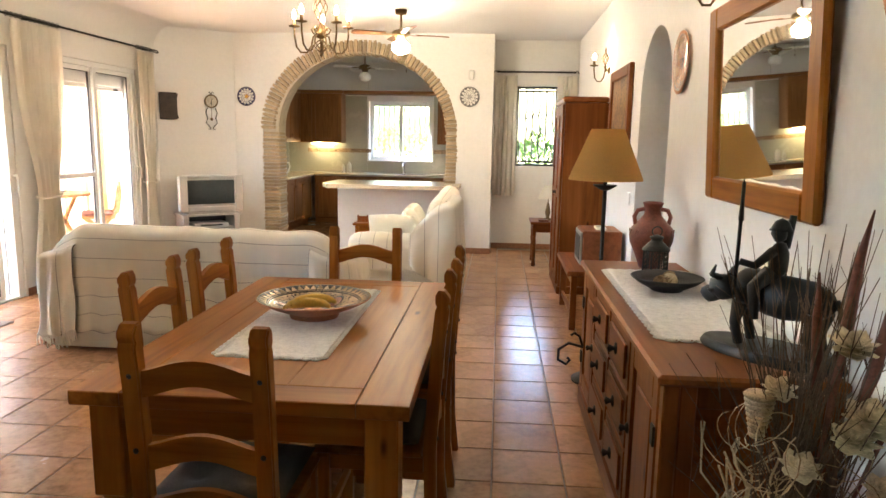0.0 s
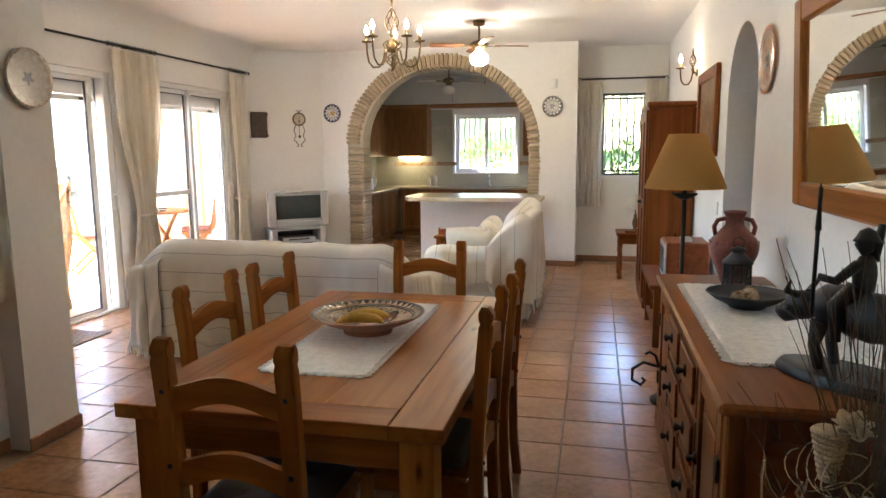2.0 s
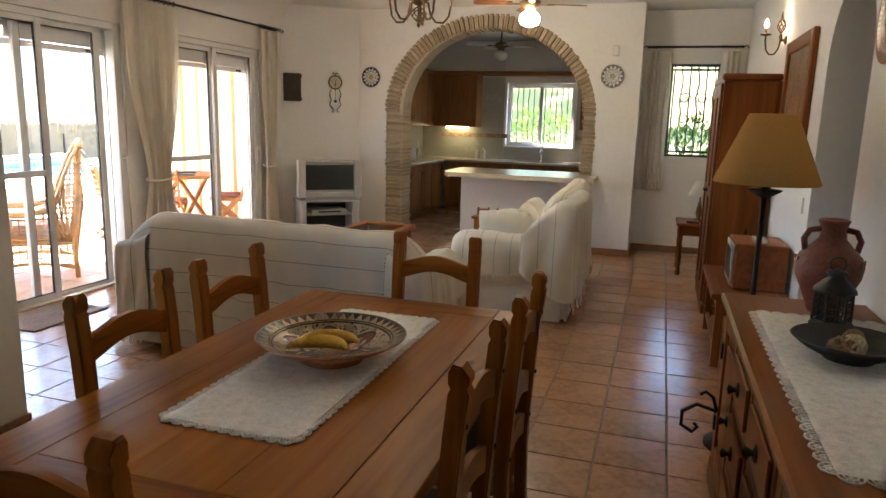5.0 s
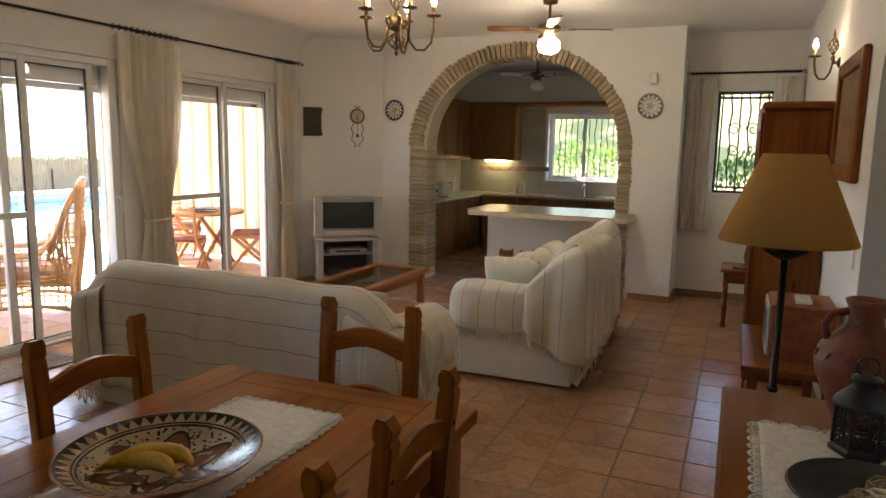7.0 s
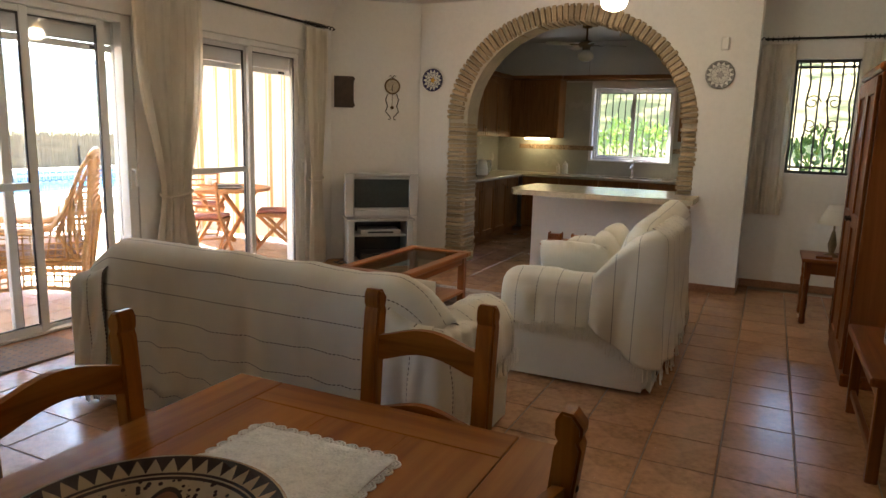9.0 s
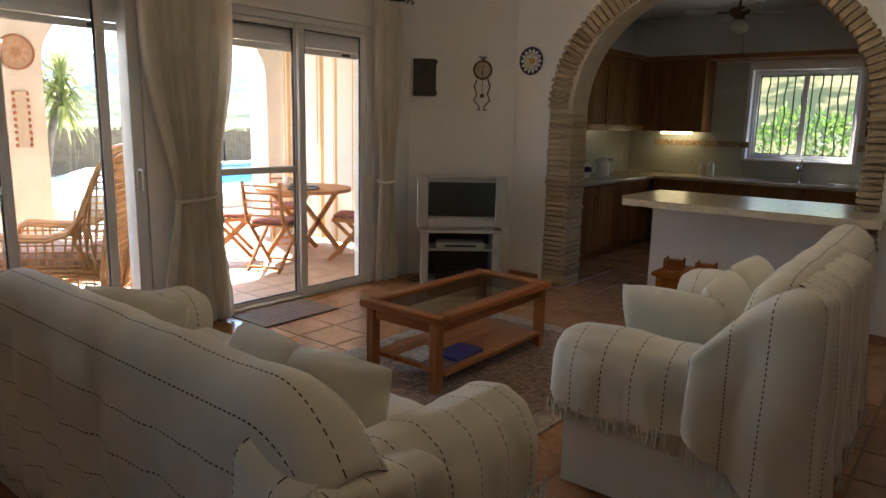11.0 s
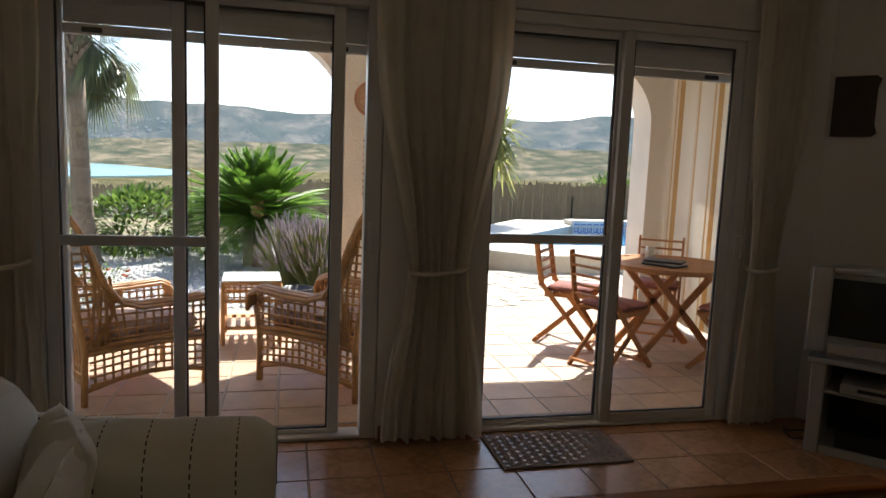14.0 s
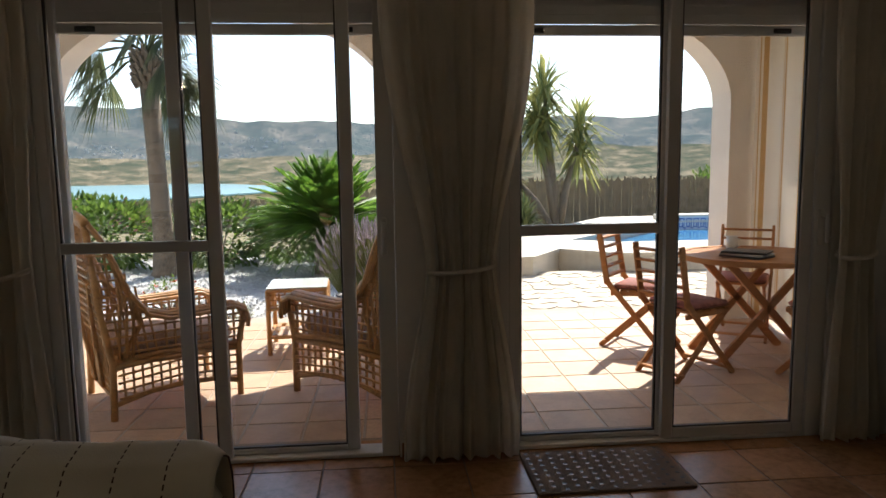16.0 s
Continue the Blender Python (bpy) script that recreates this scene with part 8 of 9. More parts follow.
# ---- garden ----
GRAVEL = surf("white_gravel", (0.44, 0.44, 0.43), 0.95, 0.25, 1.2, 28, 1.0, depth=0.03)
bm = bmesh.new()
sheet(bm, lambda u, v: (-7.46 - 5.6 * u, -9 + 16.6 * v, -0.125 + 0.02 * noise.noise(Vector((u * 30, v * 30, 0)))), 30, 40)
solid("gravel_bed", bm, GRAVEL, "bed of pale grey gravel", "gravel", kind="stuff")
rg = random.Random(11)
bm = bmesh.new()
for k in range(7000):
    x, y = -7.6 - 6.0 * rg.random() ** 1.3, rg.uniform(-1.0, 7.5)
    r = rg.uniform(0.012, 0.028)
    vs = [bm.verts.new((x + r * math.cos(a) * rg.uniform(0.7, 1.2), y + r * math.sin(a) * rg.uniform(0.7, 1.2), -0.115)) for a in (0, 1.57, 3.14, 4.71)]
    t = bm.verts.new((x, y, -0.115 + r * rg.uniform(0.8, 1.2)))
    for i in range(4):
        bm.faces.new((vs[i], vs[(i + 1) % 4], t))
m_peb = surf("pebble", (0.50, 0.50, 0.49), 0.9, 0.3, 6, 60, 0.1)
solid("pebbles", bm, m_peb, "loose pale pebbles on the gravel bed", "gravel", kind="stuff")
# stone paving round the pool
PAVE = surf("pale_flagstone", (0.52, 0.45, 0.35), 0.8, 0.15, 3, 40, 0.4, each=0.12)
PAVE_JOINT = surf("pale_paving_mortar", (0.50, 0.44, 0.35), 0.9, 0.12, 4, 60, 0.3)
pv = thing("stone_paving", "irregular pale flagstone paving beside the pool", "paving", (0, 0, 0), kind="structure")
bm = bmesh.new()
box(bm, -10.0, -7.46, 7.0, 16.0, -0.20, -0.050)
part("bedding", bm, PAVE_JOINT, pv)
for i in range(9):
    for j in range(24):
        cx, cy = -7.62 - i * 0.27, 7.15 + j * 0.27
        bm = bmesh.new()
        n = rg.randrange(5, 7)
        a0 = rg.uniform(0, 6)
        plate_of(bm, [(cx + 0.155 * rg.uniform(0.72, 1.12) * math.cos(a0 + 2 * math.pi * k / n), cy + 0.155 * rg.uniform(0.72, 1.12) * math.sin(a0 + 2 * math.pi * k / n)) for k in range(n)], "z", -0.07, -0.042 + rg.uniform(-0.004, 0.004))
        part("flagstone", bm, PAVE, pv)
pool = thing("swimming_pool", "raised pale stone swimming pool with blue key-pattern tiles", "swimming pool", (0, 0, 0), kind="structure")
COPING = surf("pale_coping", (0.58, 0.53, 0.44), 0.8, 0.12, 3, 40, 0.2)
bm = bmesh.new()
plate_of(bm, [(-9.70, 6.6), (-9.66, 8.05), (-10.50, 8.62), (-9.80, 9.30), (-9.75, 16.0), (-11.0, 16.0), (-11.1, 9.75), (-11.6, 9.05), (-14.97, 12.0), (-14.97, 16.0), (-16.6, 16.0), (-16.4, 11.2), (-14.3, 9.70), (-12.3, 8.80), (-11.9, 6.6)], "z", -0.2, 0.17)
part("wall", bm, COPING, pool)
bm = bmesh.new()
plate_of(bm, [(-9.66, 6.56), (-9.62, 8.07), (-10.44, 8.62), (-9.76, 9.28), (-9.71, 16.04), (-11.04, 16.04), (-11.14, 9.77), (-11.6, 9.10), (-14.93, 12.02), (-14.93, 16.04), (-16.64, 16.04), (-16.44, 11.2), (-14.32, 9.66), (-12.32, 8.78), (-11.94, 6.56)], "z", 0.172, 0.215)
part("coping", bm, COPING, pool, "pale stone coping with a thin lip")
bm = bmesh.new()
box(bm, -15.45, -14.97, 12.04, 16.0, 0.217, 0.335, 0.012)
part("raised_edge", bm, COPING, pool)
BLUE_TILE = surf("blue_pool_tile", (0.03, 0.10, 0.36), 0.2, 0.2, 20, 60, 0.05)
PALE_TILE = surf("white_pool_tile", (0.55, 0.62, 0.66), 0.2, 0.05, 20, 60, 0.05)
bm = bmesh.new()
box(bm, -14.968, -14.94, 12.06, 15.9, -0.30, 0.30)
band = part("tile_band", bm, PALE_TILE, pool)
bm = bmesh.new()
for k in range(23):
    y = 12.1 + k * 0.16
    for b in ((0, 0.13, 0.10, 0.125), (0, 0.02, -0.05, 0.10), (0.0, 0.09, -0.075, -0.05), (0.07, 0.09, -0.05, 0.05), (0.04, 0.07, 0.03, 0.05), (0.11, 0.13, -0.10, 0.10), (0.13, 0.18, -0.10, -0.075)):
        box(bm, -14.941, -14.935, y + b[0] * 0.9, y + b[1] * 0.9, b[2] + 0.14, b[3] + 0.14)
part("key_pattern", bm, BLUE_TILE, band, "blue Greek key tile pattern")
m_w, t_w, b_w = nodes("pool_water")
b_w.inputs["Base Color"].default_value = (0.05, 0.22, 0.42, 1)
b_w.inputs["Roughness"].default_value = 0.06
nz = put(t_w, "ShaderNodeTexNoise", {"Vector": coords(t_w)}, Scale=3.0, Detail=2.0)
bw = put(t_w, "ShaderNodeBump", {"Height": nz.outputs[0]}, Strength=0.15, Distance=0.05)
t_w.links.new(bw.outputs[0], b_w.inputs["Normal"])
bm = bmesh.new()
plate_of(bm, [(-11.01, 15.99), (-11.11, 9.76), (-11.6, 9.06), (-14.93, 12.0), (-14.93, 15.99)], "z", -0.3, 0.02)
part("pool_surface", bm, m_w, pool, "clear blue pool surface")
# reed fence
REED = surf("dry_reed", (0.22, 0.17, 0.11), 0.95, 0.35, 6, 60, 0.4)
fence = thing("reed_fence", "brown reed screen fence along the garden edge", "fence")
bm = bmesh.new()
for k in range(1500):
    y = -14 + k * 0.03
    h = 0.62 + 0.46 * min(1.0, max(0.0, (y - 3.5) / 4.5)) + rg.uniform(-0.08, 0.06)
    x = -19.5 + rg.uniform(-0.012, 0.012)
    box(bm, x - 0.01, x + 0.01, y, y + 0.024, -0.2, h)
part("reeds", bm, REED, fence)["kind"] = "stuff"
for k in range(16):
    bm = bmesh.new()
    tube(bm, [(-19.46, -13 + k * 3, -0.2), (-19.46, -13 + k * 3, 0.7)], 0.03, 6)
    part("post", bm, IRON, fence)


def leaf_mat(name, dark, light):
    m, t, b = nodes(name)
    g = t.nodes.new("ShaderNodeNewGeometry")
    c = ramp(t, g.outputs["Random Per Island"], ((0.0, dark), (1.0, light)))
    t.links.new(c, b.inputs["Base Color"])
    b.inputs["Roughness"].default_value = 0.5
    tl = put(t, "ShaderNodeBsdfTranslucent", {"Color": c})
    mx = put(t, "ShaderNodeMixShader", {1: b.outputs[0], 2: tl.outputs[0]}, Fac=0.48)
    t.links.new(mx.outputs[0], t.nodes["Material Output"].inputs[0])
    return m


GREEN = leaf_mat("sago_leaf", (0.07, 0.17, 0.022), (0.21, 0.36, 0.05))
BUSH = leaf_mat("bush_leaf", (0.06, 0.12, 0.025), (0.18, 0.27, 0.05))
YUCCA = leaf_mat("yucca_leaf", (0.16, 0.20, 0.07), (0.46, 0.44, 0.15))
PALM = leaf_mat("palm_leaf", (0.06, 0.08, 0.04), (0.15, 0.17, 0.08))
BARK = surf("palm_bark", (0.22, 0.17, 0.12), 0.95, 0.3, 8, 40, 0.8, depth=0.02)


def blade_leaf(bm, p, d, length, w, droop=0.3):
    d = Vector(d).normalized()
    side = d.cross(Vector((0, 0, 1)))
    side = side.normalized() if side.length > 0.05 else Vector((1, 0, 0))
    a, b = p + d * length * 0.5 + side * w / 2, p + d * length * 0.5 - side * w / 2
    tip = p + d * length - Vector((0, 0, droop * length * 0.4))
    v = [bm.verts.new(q) for q in (p, a, tip, b)]
    bm.faces.new(v)


def plant_trunk(parent, pts, rs):
    bm = bmesh.new()
    tube(bm, pts, rs, 12)
    part("trunk", bm, BARK, parent, "", 60)


sago = thing("sago_palm", "bushy green sago palm with a pale cone", "palm", (-10.9, 5.25, -0.12))
plant_trunk(sago, [(0, 0, -0.05), (0, 0, 0.30), (0, 0, 0.62)], [0.22, 0.21, 0.18])
for k in range(200):
    a, el = rg.uniform(0, 2 * math.pi), rg.uniform(-0.25, 1.5)
    L = rg.uniform(1.05, 1.42)
    bm = bmesh.new()
    spine = []
    for i in range(9):
        t = i / 8
        spine.append(Vector((math.cos(a) * math.cos(el) * L * t, math.sin(a) * math.cos(el) * L * t, 0.70 + math.sin(el) * L * t - 0.20 * L * t * t)))
    tube(bm, spine, 0.006, 4)
    for i in range(44):
        t = 0.12 + 0.86 * i / 44
        q = spine[int(t * 8)].lerp(spine[min(8, int(t * 8) + 1)], t * 8 % 1)
        d = (spine[min(8, int(t * 8) + 1)] - spine[int(t * 8)]).normalized()
        sd = d.cross(Vector((0, 0, 1))).normalized()
        for s in (-1, 1):
            blade_leaf(bm, q, sd * s + d * 0.7 + Vector((0, 0, 0.35)), 0.23 * math.sin(math.pi * (0.15 + 0.8 * t)), 0.022, 0.1)
    part("frond", bm, GREEN, sago)
bm = bmesh.new()
lathe(bm, ((0.03, 0.5), (0.085, 0.57), (0.10, 0.66), (0.085, 0.78), (0.05, 0.86), (0.0, 0.89)), 16, (0.42, 0.02, 0.22))
part("cone", bm, surf("sago_cone", (0.48, 0.33, 0.14), 0.8, 0.25, 40, 120, 0.6), sago, "pale brown cone", 50)

LAV = surf("lavender_spike", (0.30, 0.26, 0.30), 0.9, 0.3, 30, 90, 0.2)
LAVG = leaf_mat("lavender_leaf", (0.15, 0.19, 0.07), (0.32, 0.34, 0.15))
for x, y, n in ((-7.95, 6.05, 620), (-8.3, 5.75, 420), (-8.2, 6.6, 420)):
    lv = thing("lavender_bush", "grey-green lavender bush in flower beside the terrace", "shrub", (x, y, -0.13), 0, "lavender")
    b1, b2 = bmesh.new(), bmesh.new()
    for k in range(n):
        a, r = rg.uniform(0, 6.283), rg.uniform(0.1, 0.42)
        tip = Vector((r * math.cos(a), r * math.sin(a), rg.uniform(0.55, 1.02) - r * 0.45))
        root = Vector((0.2 * tip.x, 0.2 * tip.y, 0))
        tube(b1, [root, root.lerp(tip, 0.6) + Vector((0, 0, 0.04)), tip], 0.004, 3, False)
        tube(b2, [tip, tip + (tip - root).normalized() * rg.uniform(0.05, 0.1)], [0.008, 0.003], 5)
    part("stem", b1, LAVG, lv)["kind"] = "stuff"
    part("flower_spikes", b2, LAV, lv)["kind"] = "stuff"


def bush(at, rx, ry, rz, n, mat, label, flowers=None, size=0.13, name="shrub"):
    b = thing(name, label, "shrub", at)
    bm, fm = bmesh.new(), bmesh.new()
    for k in range(14):
        a = rg.uniform(0, 6.28)
        tube(bm, [(0, 0, 0), (rx * 0.7 * math.cos(a), ry * 0.7 * math.sin(a), rz * rg.uniform(0.6, 1.2))], [0.02, 0.004], 5)
    part("branches", bm, BARK, b)["kind"] = "stuff"
    bm = bmesh.new()
    for k in range(n):
        v = Vector((rg.gauss(0, 1), rg.gauss(0, 1), rg.gauss(0, 1))).normalized() * rg.uniform(0.55, 1.0) ** 0.5
        w = 1 + 0.35 * noise.noise(v * 2.2 + Vector(at))
        p = Vector((v.x * rx * w, v.y * ry * w, rz + v.z * rz * w))
        blade_leaf(bm, p, (v.x + rg.uniform(-0.6, 0.6), v.y + rg.uniform(-0.6, 0.6), v.z + rg.uniform(-0.2, 0.8)), size * rg.uniform(0.8, 1.6), size * 0.5)
        if flowers and k % 22 == 0 and v.z > -0.3:
            for j in range(5):
                blade_leaf(fm, p * 1.03, (rg.uniform(-1, 1), rg.uniform(-1, 1), rg.uniform(0, 1)), 0.045, 0.04, 0)
    part("foliage", bm, mat, b)["kind"] = "stuff"
    if flowers:
        part("blossom", fm, flowers, b)["kind"] = "stuff"
    else:
        fm.free()
    return b


PINK = surf("pink_blossom", (0.62, 0.25, 0.30), 0.7, 0.3, 20, 60, 0.1)
RED = surf("red_blossom", (0.55, 0.10, 0.05), 0.7, 0.3, 20, 60, 0.1)
YELLOW = surf("pale_blossom", (0.65, 0.60, 0.40), 0.7, 0.3, 20, 60, 0.1)
bush((-11.9, 1.6, -0.15), 0.8, 0.9, 0.58, 2100, BUSH, "green oleander bush with pink flowers", PINK)
bush((-12.6, 0.2, -0.15), 0.9, 1.2, 0.62, 2100, BUSH, "leafy green garden bush")
bush((-12.0, 3.4, -0.15), 0.7, 0.8, 0.52, 1900, BUSH, "light green bush with pale flowers", YELLOW)
bush((-12.5, 4.6, -0.15), 0.8, 0.8, 0.5, 1700, BUSH, "light green bush with pale flowers", YELLOW)
bush((-8.3, 3.75, -0.15), 0.25, 0.3, 0.2, 380, BUSH, "small plant with red flowers", RED, 0.04)
bush((-7.75, 4.55, -0.15), 0.14, 0.16, 0.10, 200, YUCCA, "small yellow-green plant at the terrace edge", None, 0.04)
bush((-60, 36, -3.5), 3.2, 3.0, 2.2, 2400, BUSH, "dark rounded olive tree beyond the fence", None, 0.4, "olive_tree")
bush((-62, 42, -3.8), 2.2, 2.4, 1.6, 1800, BUSH, "dark rounded olive tree beyond the fence", None, 0.4, "olive_tree")
bush((-1.4, 15.2, -0.1), 1.7, 0.6, 0.95, 4200, BUSH, "leafy green hedge outside the kitchen window", YELLOW, 0.10, "hedge")
bush((1.0, 12.2, -0.1), 0.9, 0.5, 0.85, 1500, BUSH, "leafy green hedge outside the small window", None, 0.10, "hedge")

palm = thing("palm_tree", "tall palm with a ringed trunk and drooping fronds", "palm tree", (-11.1, 2.85, -0.15))
plant_trunk(palm, [(0, 0, 0), (0, 0, 0.1), (0, -0.02, 0.6), (0, -0.05, 1.6), (0, -0.10, 3.1)], [0.26, 0.20, 0.145, 0.125, 0.13])
bm = bmesh.new()
for k in range(60):
    a = k * 2.4
    z = 2.75 + 0.5 * (k / 60)
    tube(bm, [(0.15 * math.cos(a), -0.09 + 0.15 * math.sin(a), z), (0.24 * math.cos(a), -0.09 + 0.24 * math.sin(a), z + 0.12)], [0.05, 0.02], 5)
part("leaf_bases", bm, BARK, palm)["kind"] = "stuff"
for k in range(34):
    a, el = rg.uniform(0, 6.283), rg.uniform(-0.7, 1.2)
    bm = bmesh.new()
    st = Vector((math.cos(a) * math.cos(el), math.sin(a) * math.cos(el), math.sin(el)))
    root = Vector((0, -0.1, 3.25))
    hub = root + st * 0.75 - Vector((0, 0, 0.12))
    tube(bm, [root, root + st * 0.4, hub], 0.012, 5)
    u = st.orthogonal().normalized()
    for i in range(26):
        f = -1.3 + 2.6 * i / 25
        blade_leaf(bm, hub, st * math.cos(f) + u * math.sin(f) - Vector((0, 0, 0.35)), rg.uniform(0.6, 0.8), 0.03, 0.7)
    part("frond", bm, PALM, palm)


def yucca(at, heads, label):
    y = thing("yucca", label, "yucca", at)
    for hx, hy, hz, r in heads:
        plant_trunk(y, [(0, 0, 0), (hx * 0.4, hy * 0.4, hz * 0.5), (hx, hy, hz)], [0.10, 0.08, 0.06])
        bm = bmesh.new()
        for k in range(210):
            a, el = rg.uniform(0, 6.283), rg.uniform(-1.1, 1.5)
            s = rg.uniform(-0.35, 0.25)
            blade_leaf(bm, Vector((hx, hy, hz + s * r * 1.6)), (math.cos(a) * math.cos(el), math.sin(a) * math.cos(el), math.sin(el)), r * rg.uniform(0.75, 1.1), 0.075, 0.45)
        part("leaf_head", bm, YUCCA, y)


yucca((-15.4, 9.85, -0.15), ((-0.05, -0.30, 3.0, 1.0), (-0.05, -0.45, 2.45, 0.85), (0.0, 0.50, 2.2, 0.9), (0.0, -1.2, 1.6, 0.7)), "tall yucca with spiky yellow-green heads")
yucca((-13.6, 8.75, -0.15), ((0, 0, 0.42, 0.62),), "low spiky yellow-green yucca")
bm = bmesh.new()
lathe(bm, ((0.10, 0), (0.12, 0.02), (0.16, 0.22), (0.17, 0.24), (0.15, 0.24), (0.13, 0.2)), 20, (-7.28, 5.78, TZ))
solid("plant_pot", bm, BLACK_PLASTIC, "black plastic plant pot at the terrace edge", "plant pot", smooth=40)

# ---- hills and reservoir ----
def hazy(name, a, b, c, haze_glow, scale, stretch=(1, 1, 2.0), dots=(0.10, 0.5)):
    """Distant land: broad patches broken by dots of scrub; haze is painted on as a glow."""
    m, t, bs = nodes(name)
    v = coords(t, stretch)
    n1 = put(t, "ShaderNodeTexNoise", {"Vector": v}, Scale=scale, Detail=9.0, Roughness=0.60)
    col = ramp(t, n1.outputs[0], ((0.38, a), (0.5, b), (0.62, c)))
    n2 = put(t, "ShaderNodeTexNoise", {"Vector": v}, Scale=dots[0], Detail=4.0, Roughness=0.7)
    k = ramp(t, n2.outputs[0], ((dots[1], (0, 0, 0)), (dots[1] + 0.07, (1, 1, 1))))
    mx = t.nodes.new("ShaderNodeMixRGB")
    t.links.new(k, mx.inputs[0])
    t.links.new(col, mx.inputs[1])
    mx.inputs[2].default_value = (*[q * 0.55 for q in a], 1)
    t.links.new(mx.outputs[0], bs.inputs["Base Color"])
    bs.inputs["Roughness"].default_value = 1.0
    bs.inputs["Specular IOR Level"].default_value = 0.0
    bs.inputs["Emission Color"].default_value = (*haze_glow, 1)
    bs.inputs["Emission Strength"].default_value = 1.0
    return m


def swell(x, a, b):
    k = min(1.0, max(0.0, (x - a) / (b - a)))
    return k * k * (3 - 2 * k)


def slope(r0, r1, z0, rise, seed, crumple):
    """A hillside between two radii, rising to rise(azimuth in degrees) as seen from the house."""
    def f(u, v):
        az = -75 + 150 * u
        a = radians(az)
        n = noise.fractal(Vector((a * 9, seed, 0)), 0.9, 2.0, 6)
        top = (r1 + 80 * n) * math.tan(radians(rise(az) + 0.32 * n))
        r = r0 + (r1 - r0) * v
        x, y = -r * math.cos(a), r * math.sin(a) + 6
        d = noise.fractal(Vector((x * 0.0035, y * 0.0035, seed)), 0.8, 2.1, 6)
        g = abs(noise.noise(Vector((x * 0.006, y * 0.006, seed + 4))))
        return (x, y, z0 + (top - z0) * v ** 1.2 + (d * 0.10 - g * 0.16) * crumple * math.sin(math.pi * min(1, v)) ** 0.7)
    return f


def ridge(name, f, mat, label):
    bm = bmesh.new()
    sheet(bm, f, 300, 40)
    solid(name, bm, mat, label, "hills", kind="structure", smooth=80)


# Fourth colour: haze painted as glow, growing with distance; FAR's base is blued too.
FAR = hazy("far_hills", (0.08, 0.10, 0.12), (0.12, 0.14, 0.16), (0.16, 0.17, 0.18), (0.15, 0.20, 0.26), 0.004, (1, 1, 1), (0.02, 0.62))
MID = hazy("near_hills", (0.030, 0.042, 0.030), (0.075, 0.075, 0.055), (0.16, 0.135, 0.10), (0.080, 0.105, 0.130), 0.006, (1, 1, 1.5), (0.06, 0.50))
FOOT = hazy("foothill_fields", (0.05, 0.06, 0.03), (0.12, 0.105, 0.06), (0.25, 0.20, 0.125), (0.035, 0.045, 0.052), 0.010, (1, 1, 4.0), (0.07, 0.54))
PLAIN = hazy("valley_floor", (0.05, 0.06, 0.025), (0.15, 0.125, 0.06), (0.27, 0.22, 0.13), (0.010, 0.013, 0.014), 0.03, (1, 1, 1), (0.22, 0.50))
far_f = slope(4800, 6200, 60, lambda az: 5.35 + 0.35 * math.sin(az * 0.21 + 1.0), 3.1, 260)
mid_f = slope(3200, 4300, -10, lambda az: 4.0 + 1.0 * swell(-az, 11, 19) + 0.55 * swell(az, 20, 27) - 0.3 * swell(az, 30, 45), 8.4, 330)
foot_f = slope(2900, 3500, -46, lambda az: 1.2 + 0.6 * swell(az, 0, 20), 5.7, 60)
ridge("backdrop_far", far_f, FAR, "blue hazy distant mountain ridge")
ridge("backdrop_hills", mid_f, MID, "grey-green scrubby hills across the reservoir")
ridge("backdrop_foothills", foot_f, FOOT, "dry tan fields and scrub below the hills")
# white villages on the slopes
rv = random.Random(17)
bm = bmesh.new()
for cu, cv, n, wide in ((0.40, 0.30, 60, 0.022), (0.435, 0.62, 46, 0.020), (0.355, 0.42, 50, 0.016), (0.49, 0.40, 30, 0.03), (0.60, 0.55, 40, 0.03), (0.66, 0.35, 30, 0.02), (0.36, 0.12, 40, 0.015)):
    for k in range(n):
        x, y, z = mid_f(cu + rv.gauss(0, wide), min(0.9, max(0.03, cv + rv.gauss(0, 0.07))))
        w, h = rv.uniform(5, 11), rv.uniform(4, 7)
        box(bm, x - w / 2, x + w / 2, y - w * 0.7, y + w * 0.7, z - 3, z + h)
solid("backdrop_village", bm, hazy("far_white_houses", (0.34, 0.33, 0.31), (0.40, 0.38, 0.35), (0.45, 0.43, 0.40), (0.04, 0.055, 0.07), 0.05, (1, 1, 1), (0.5, 0.7)), "white houses scattered over the far slopes", "village", kind="stuff")
bm = bmesh.new()
sheet(bm, lambda u, v: (-30 - 3000 * u ** 1.6, (-1 + 2 * v) * (60 + 3200 * u), -3.0 - 42 * min(1, u * 2.2) + 2.0 * noise.noise(Vector((u * 30, v * 30, 1)))), 60, 60)
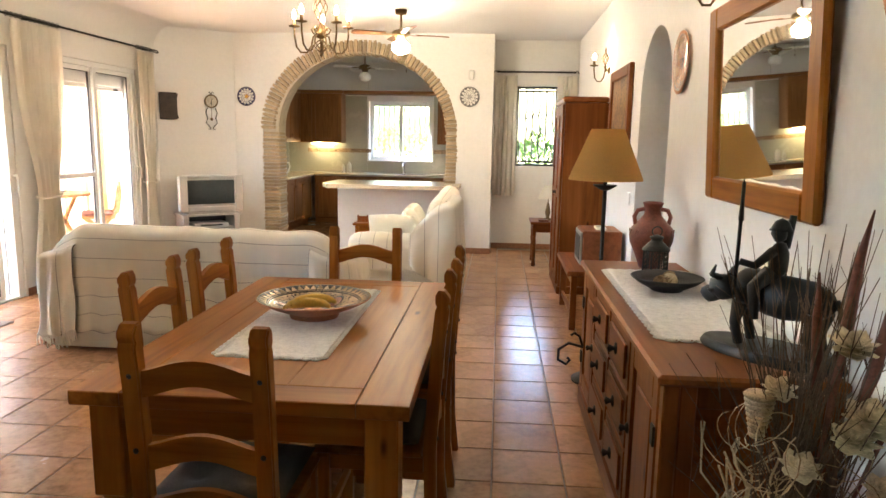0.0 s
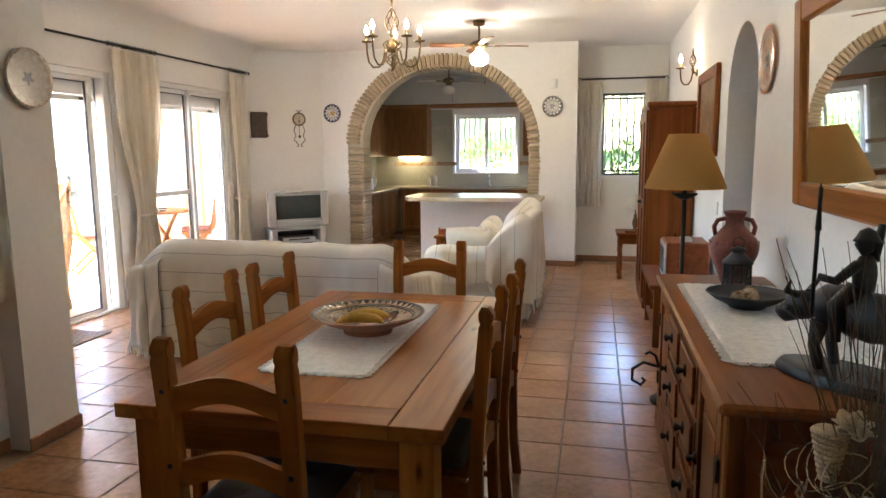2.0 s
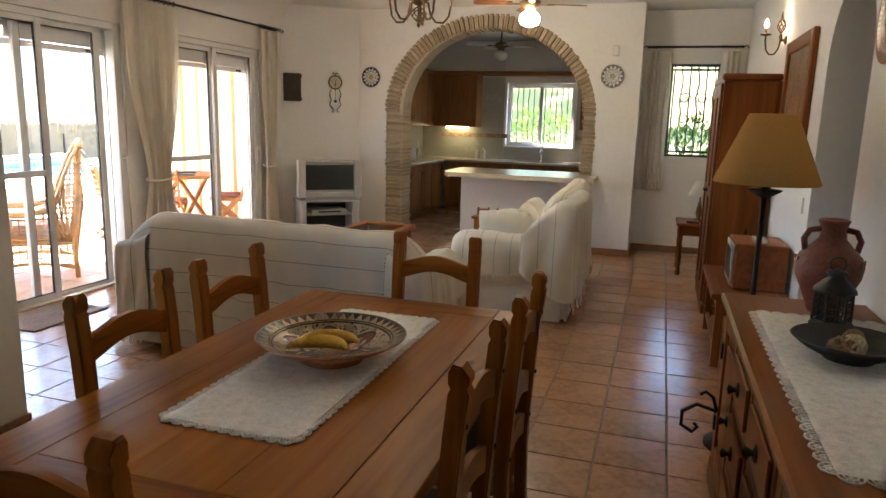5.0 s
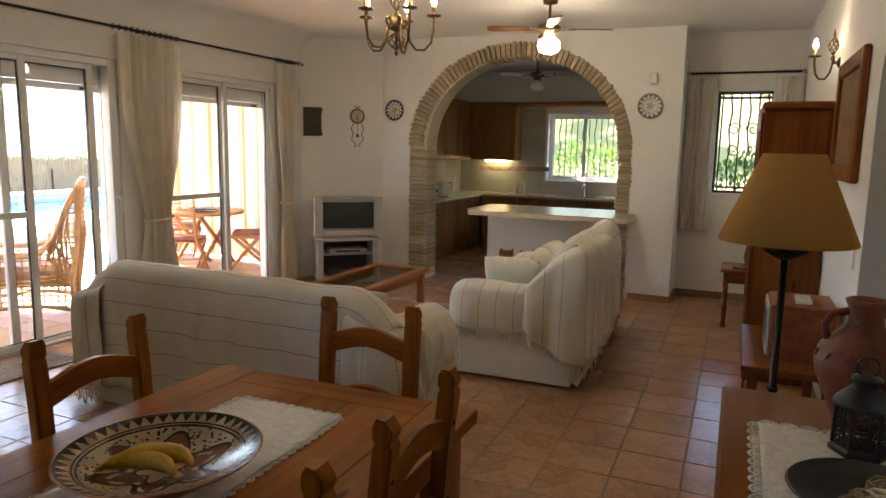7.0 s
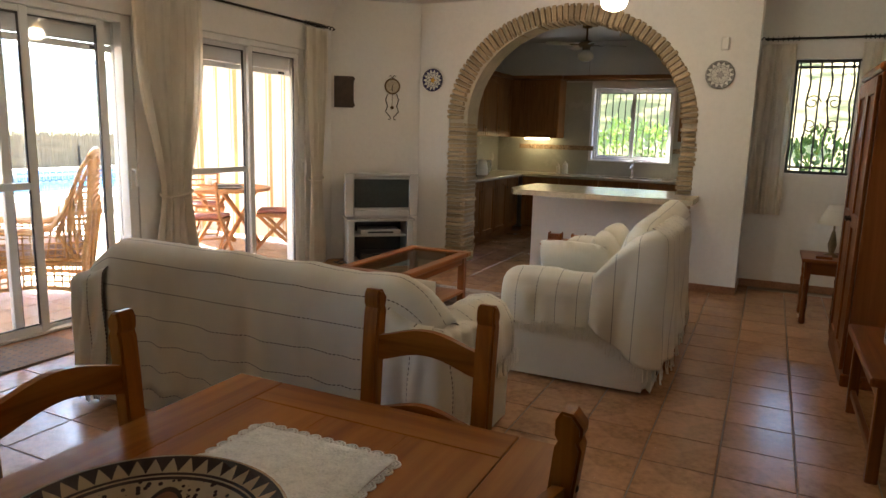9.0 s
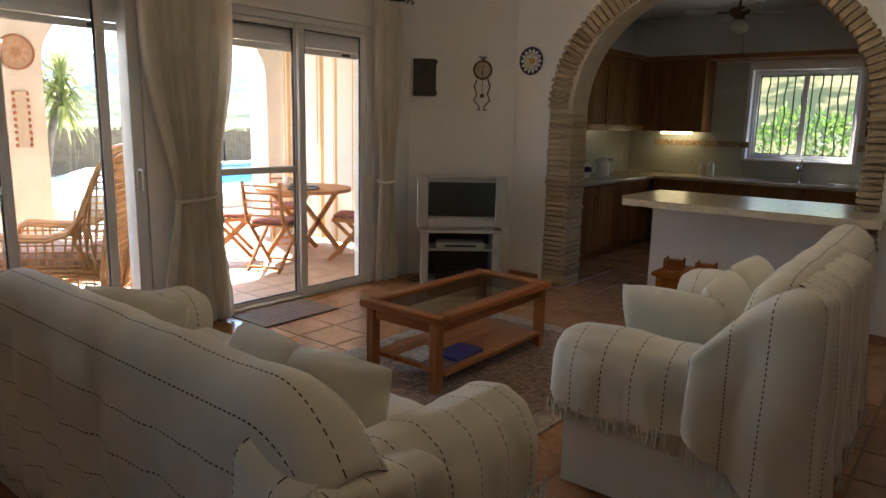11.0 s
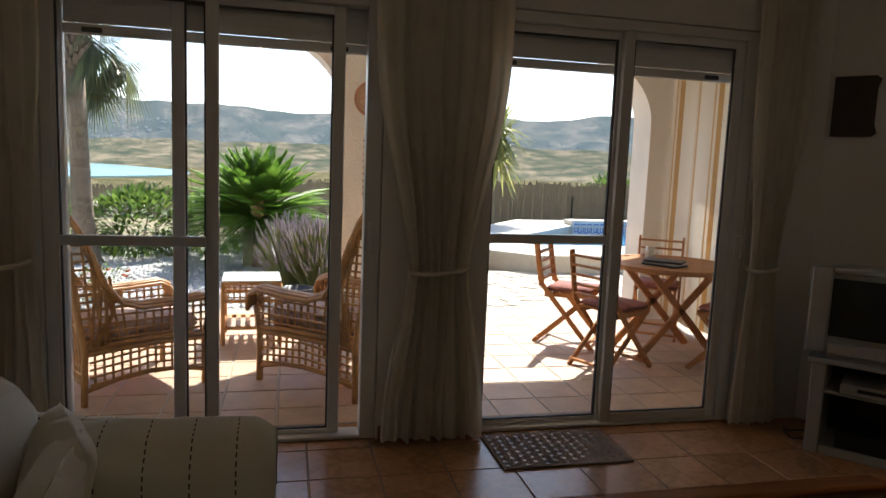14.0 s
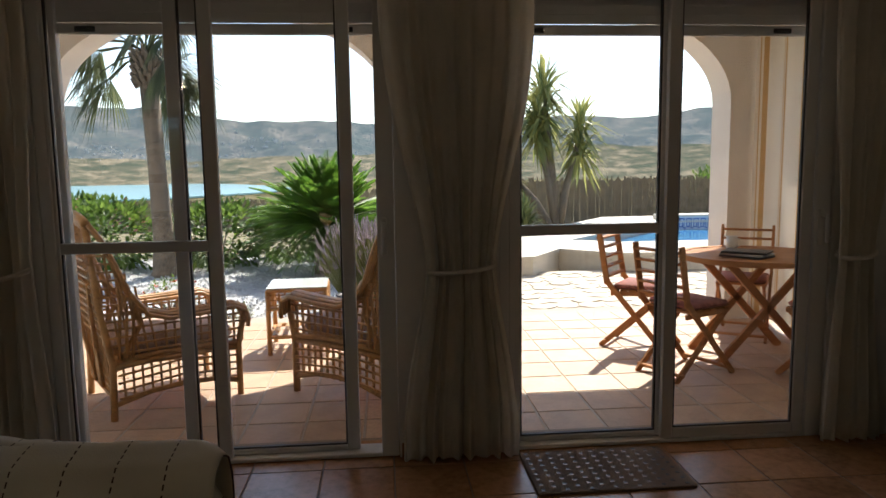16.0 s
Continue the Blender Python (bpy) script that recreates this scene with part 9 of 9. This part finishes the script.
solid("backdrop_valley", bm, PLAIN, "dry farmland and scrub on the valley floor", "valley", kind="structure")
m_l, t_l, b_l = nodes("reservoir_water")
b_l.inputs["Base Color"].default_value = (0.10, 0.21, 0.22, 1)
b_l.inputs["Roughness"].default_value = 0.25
# Daylight on the water is put in as a faint glow.
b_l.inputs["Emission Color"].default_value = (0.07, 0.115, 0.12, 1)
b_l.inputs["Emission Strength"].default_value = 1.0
bm = bmesh.new()
plate_of(bm, [(-1900 + 1000 * math.cos(a) * (1 + 0.08 * math.sin(3 * a)), -1150 + 900 * math.sin(a) * (1 + 0.12 * math.sin(2 * a))) for a in (2 * math.pi * k / 40 for k in range(40))], "z", -44, -41)
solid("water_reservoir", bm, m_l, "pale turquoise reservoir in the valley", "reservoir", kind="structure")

# dry slope behind the house
bm = bmesh.new()
sheet(bm, lambda u, v: (-20 + 90 * u, 24 + 150 * v, -0.2 + 34 * v ** 0.9 + 3.0 * noise.fractal(Vector((u * 7, v * 7, 2)), 0.9, 2.0, 5) * min(1, v * 4)), 60, 60)
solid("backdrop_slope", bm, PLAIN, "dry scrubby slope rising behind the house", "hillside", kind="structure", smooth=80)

# ---- terrace tiles ----
tt = []
for n in range(4):
    bm = bmesh.new()
    h = 0.33 / 2 - 0.006
    box(bm, -h, h, -h, h, -0.01, 0.0, 0.005)
    me = bpy.data.meshes.new("tile")
    bm.to_mesh(me)
    bm.free()
    me.materials.append(TERRACE_TILE)
    tt.append(me)
rest, made = bmesh.new(), 0
deck = bpy.data.objects["terrace_floor"]
for i in range(10):
    for j in range(42):
        x, y = -4.42 - i * 0.33, -0.8 + j * 0.33
        if x < -7.3:
            continue
        if 3.3 < y < 10.4 and made < 300:
            ob = new("tile", tt[rg.randrange(4)])
            ob.parent = deck
            ob.matrix_basis = pose(x, y, TZ, 0, 0, 90 * rg.randrange(4))
            made += 1
        else:
            h = 0.33 / 2 - 0.006
            box(rest, x - h, x + h, y - h, y + h, TZ - 0.01, TZ, 0.005)
part("tiles", rest, TERRACE_TILE, deck)["kind"] = "stuff"
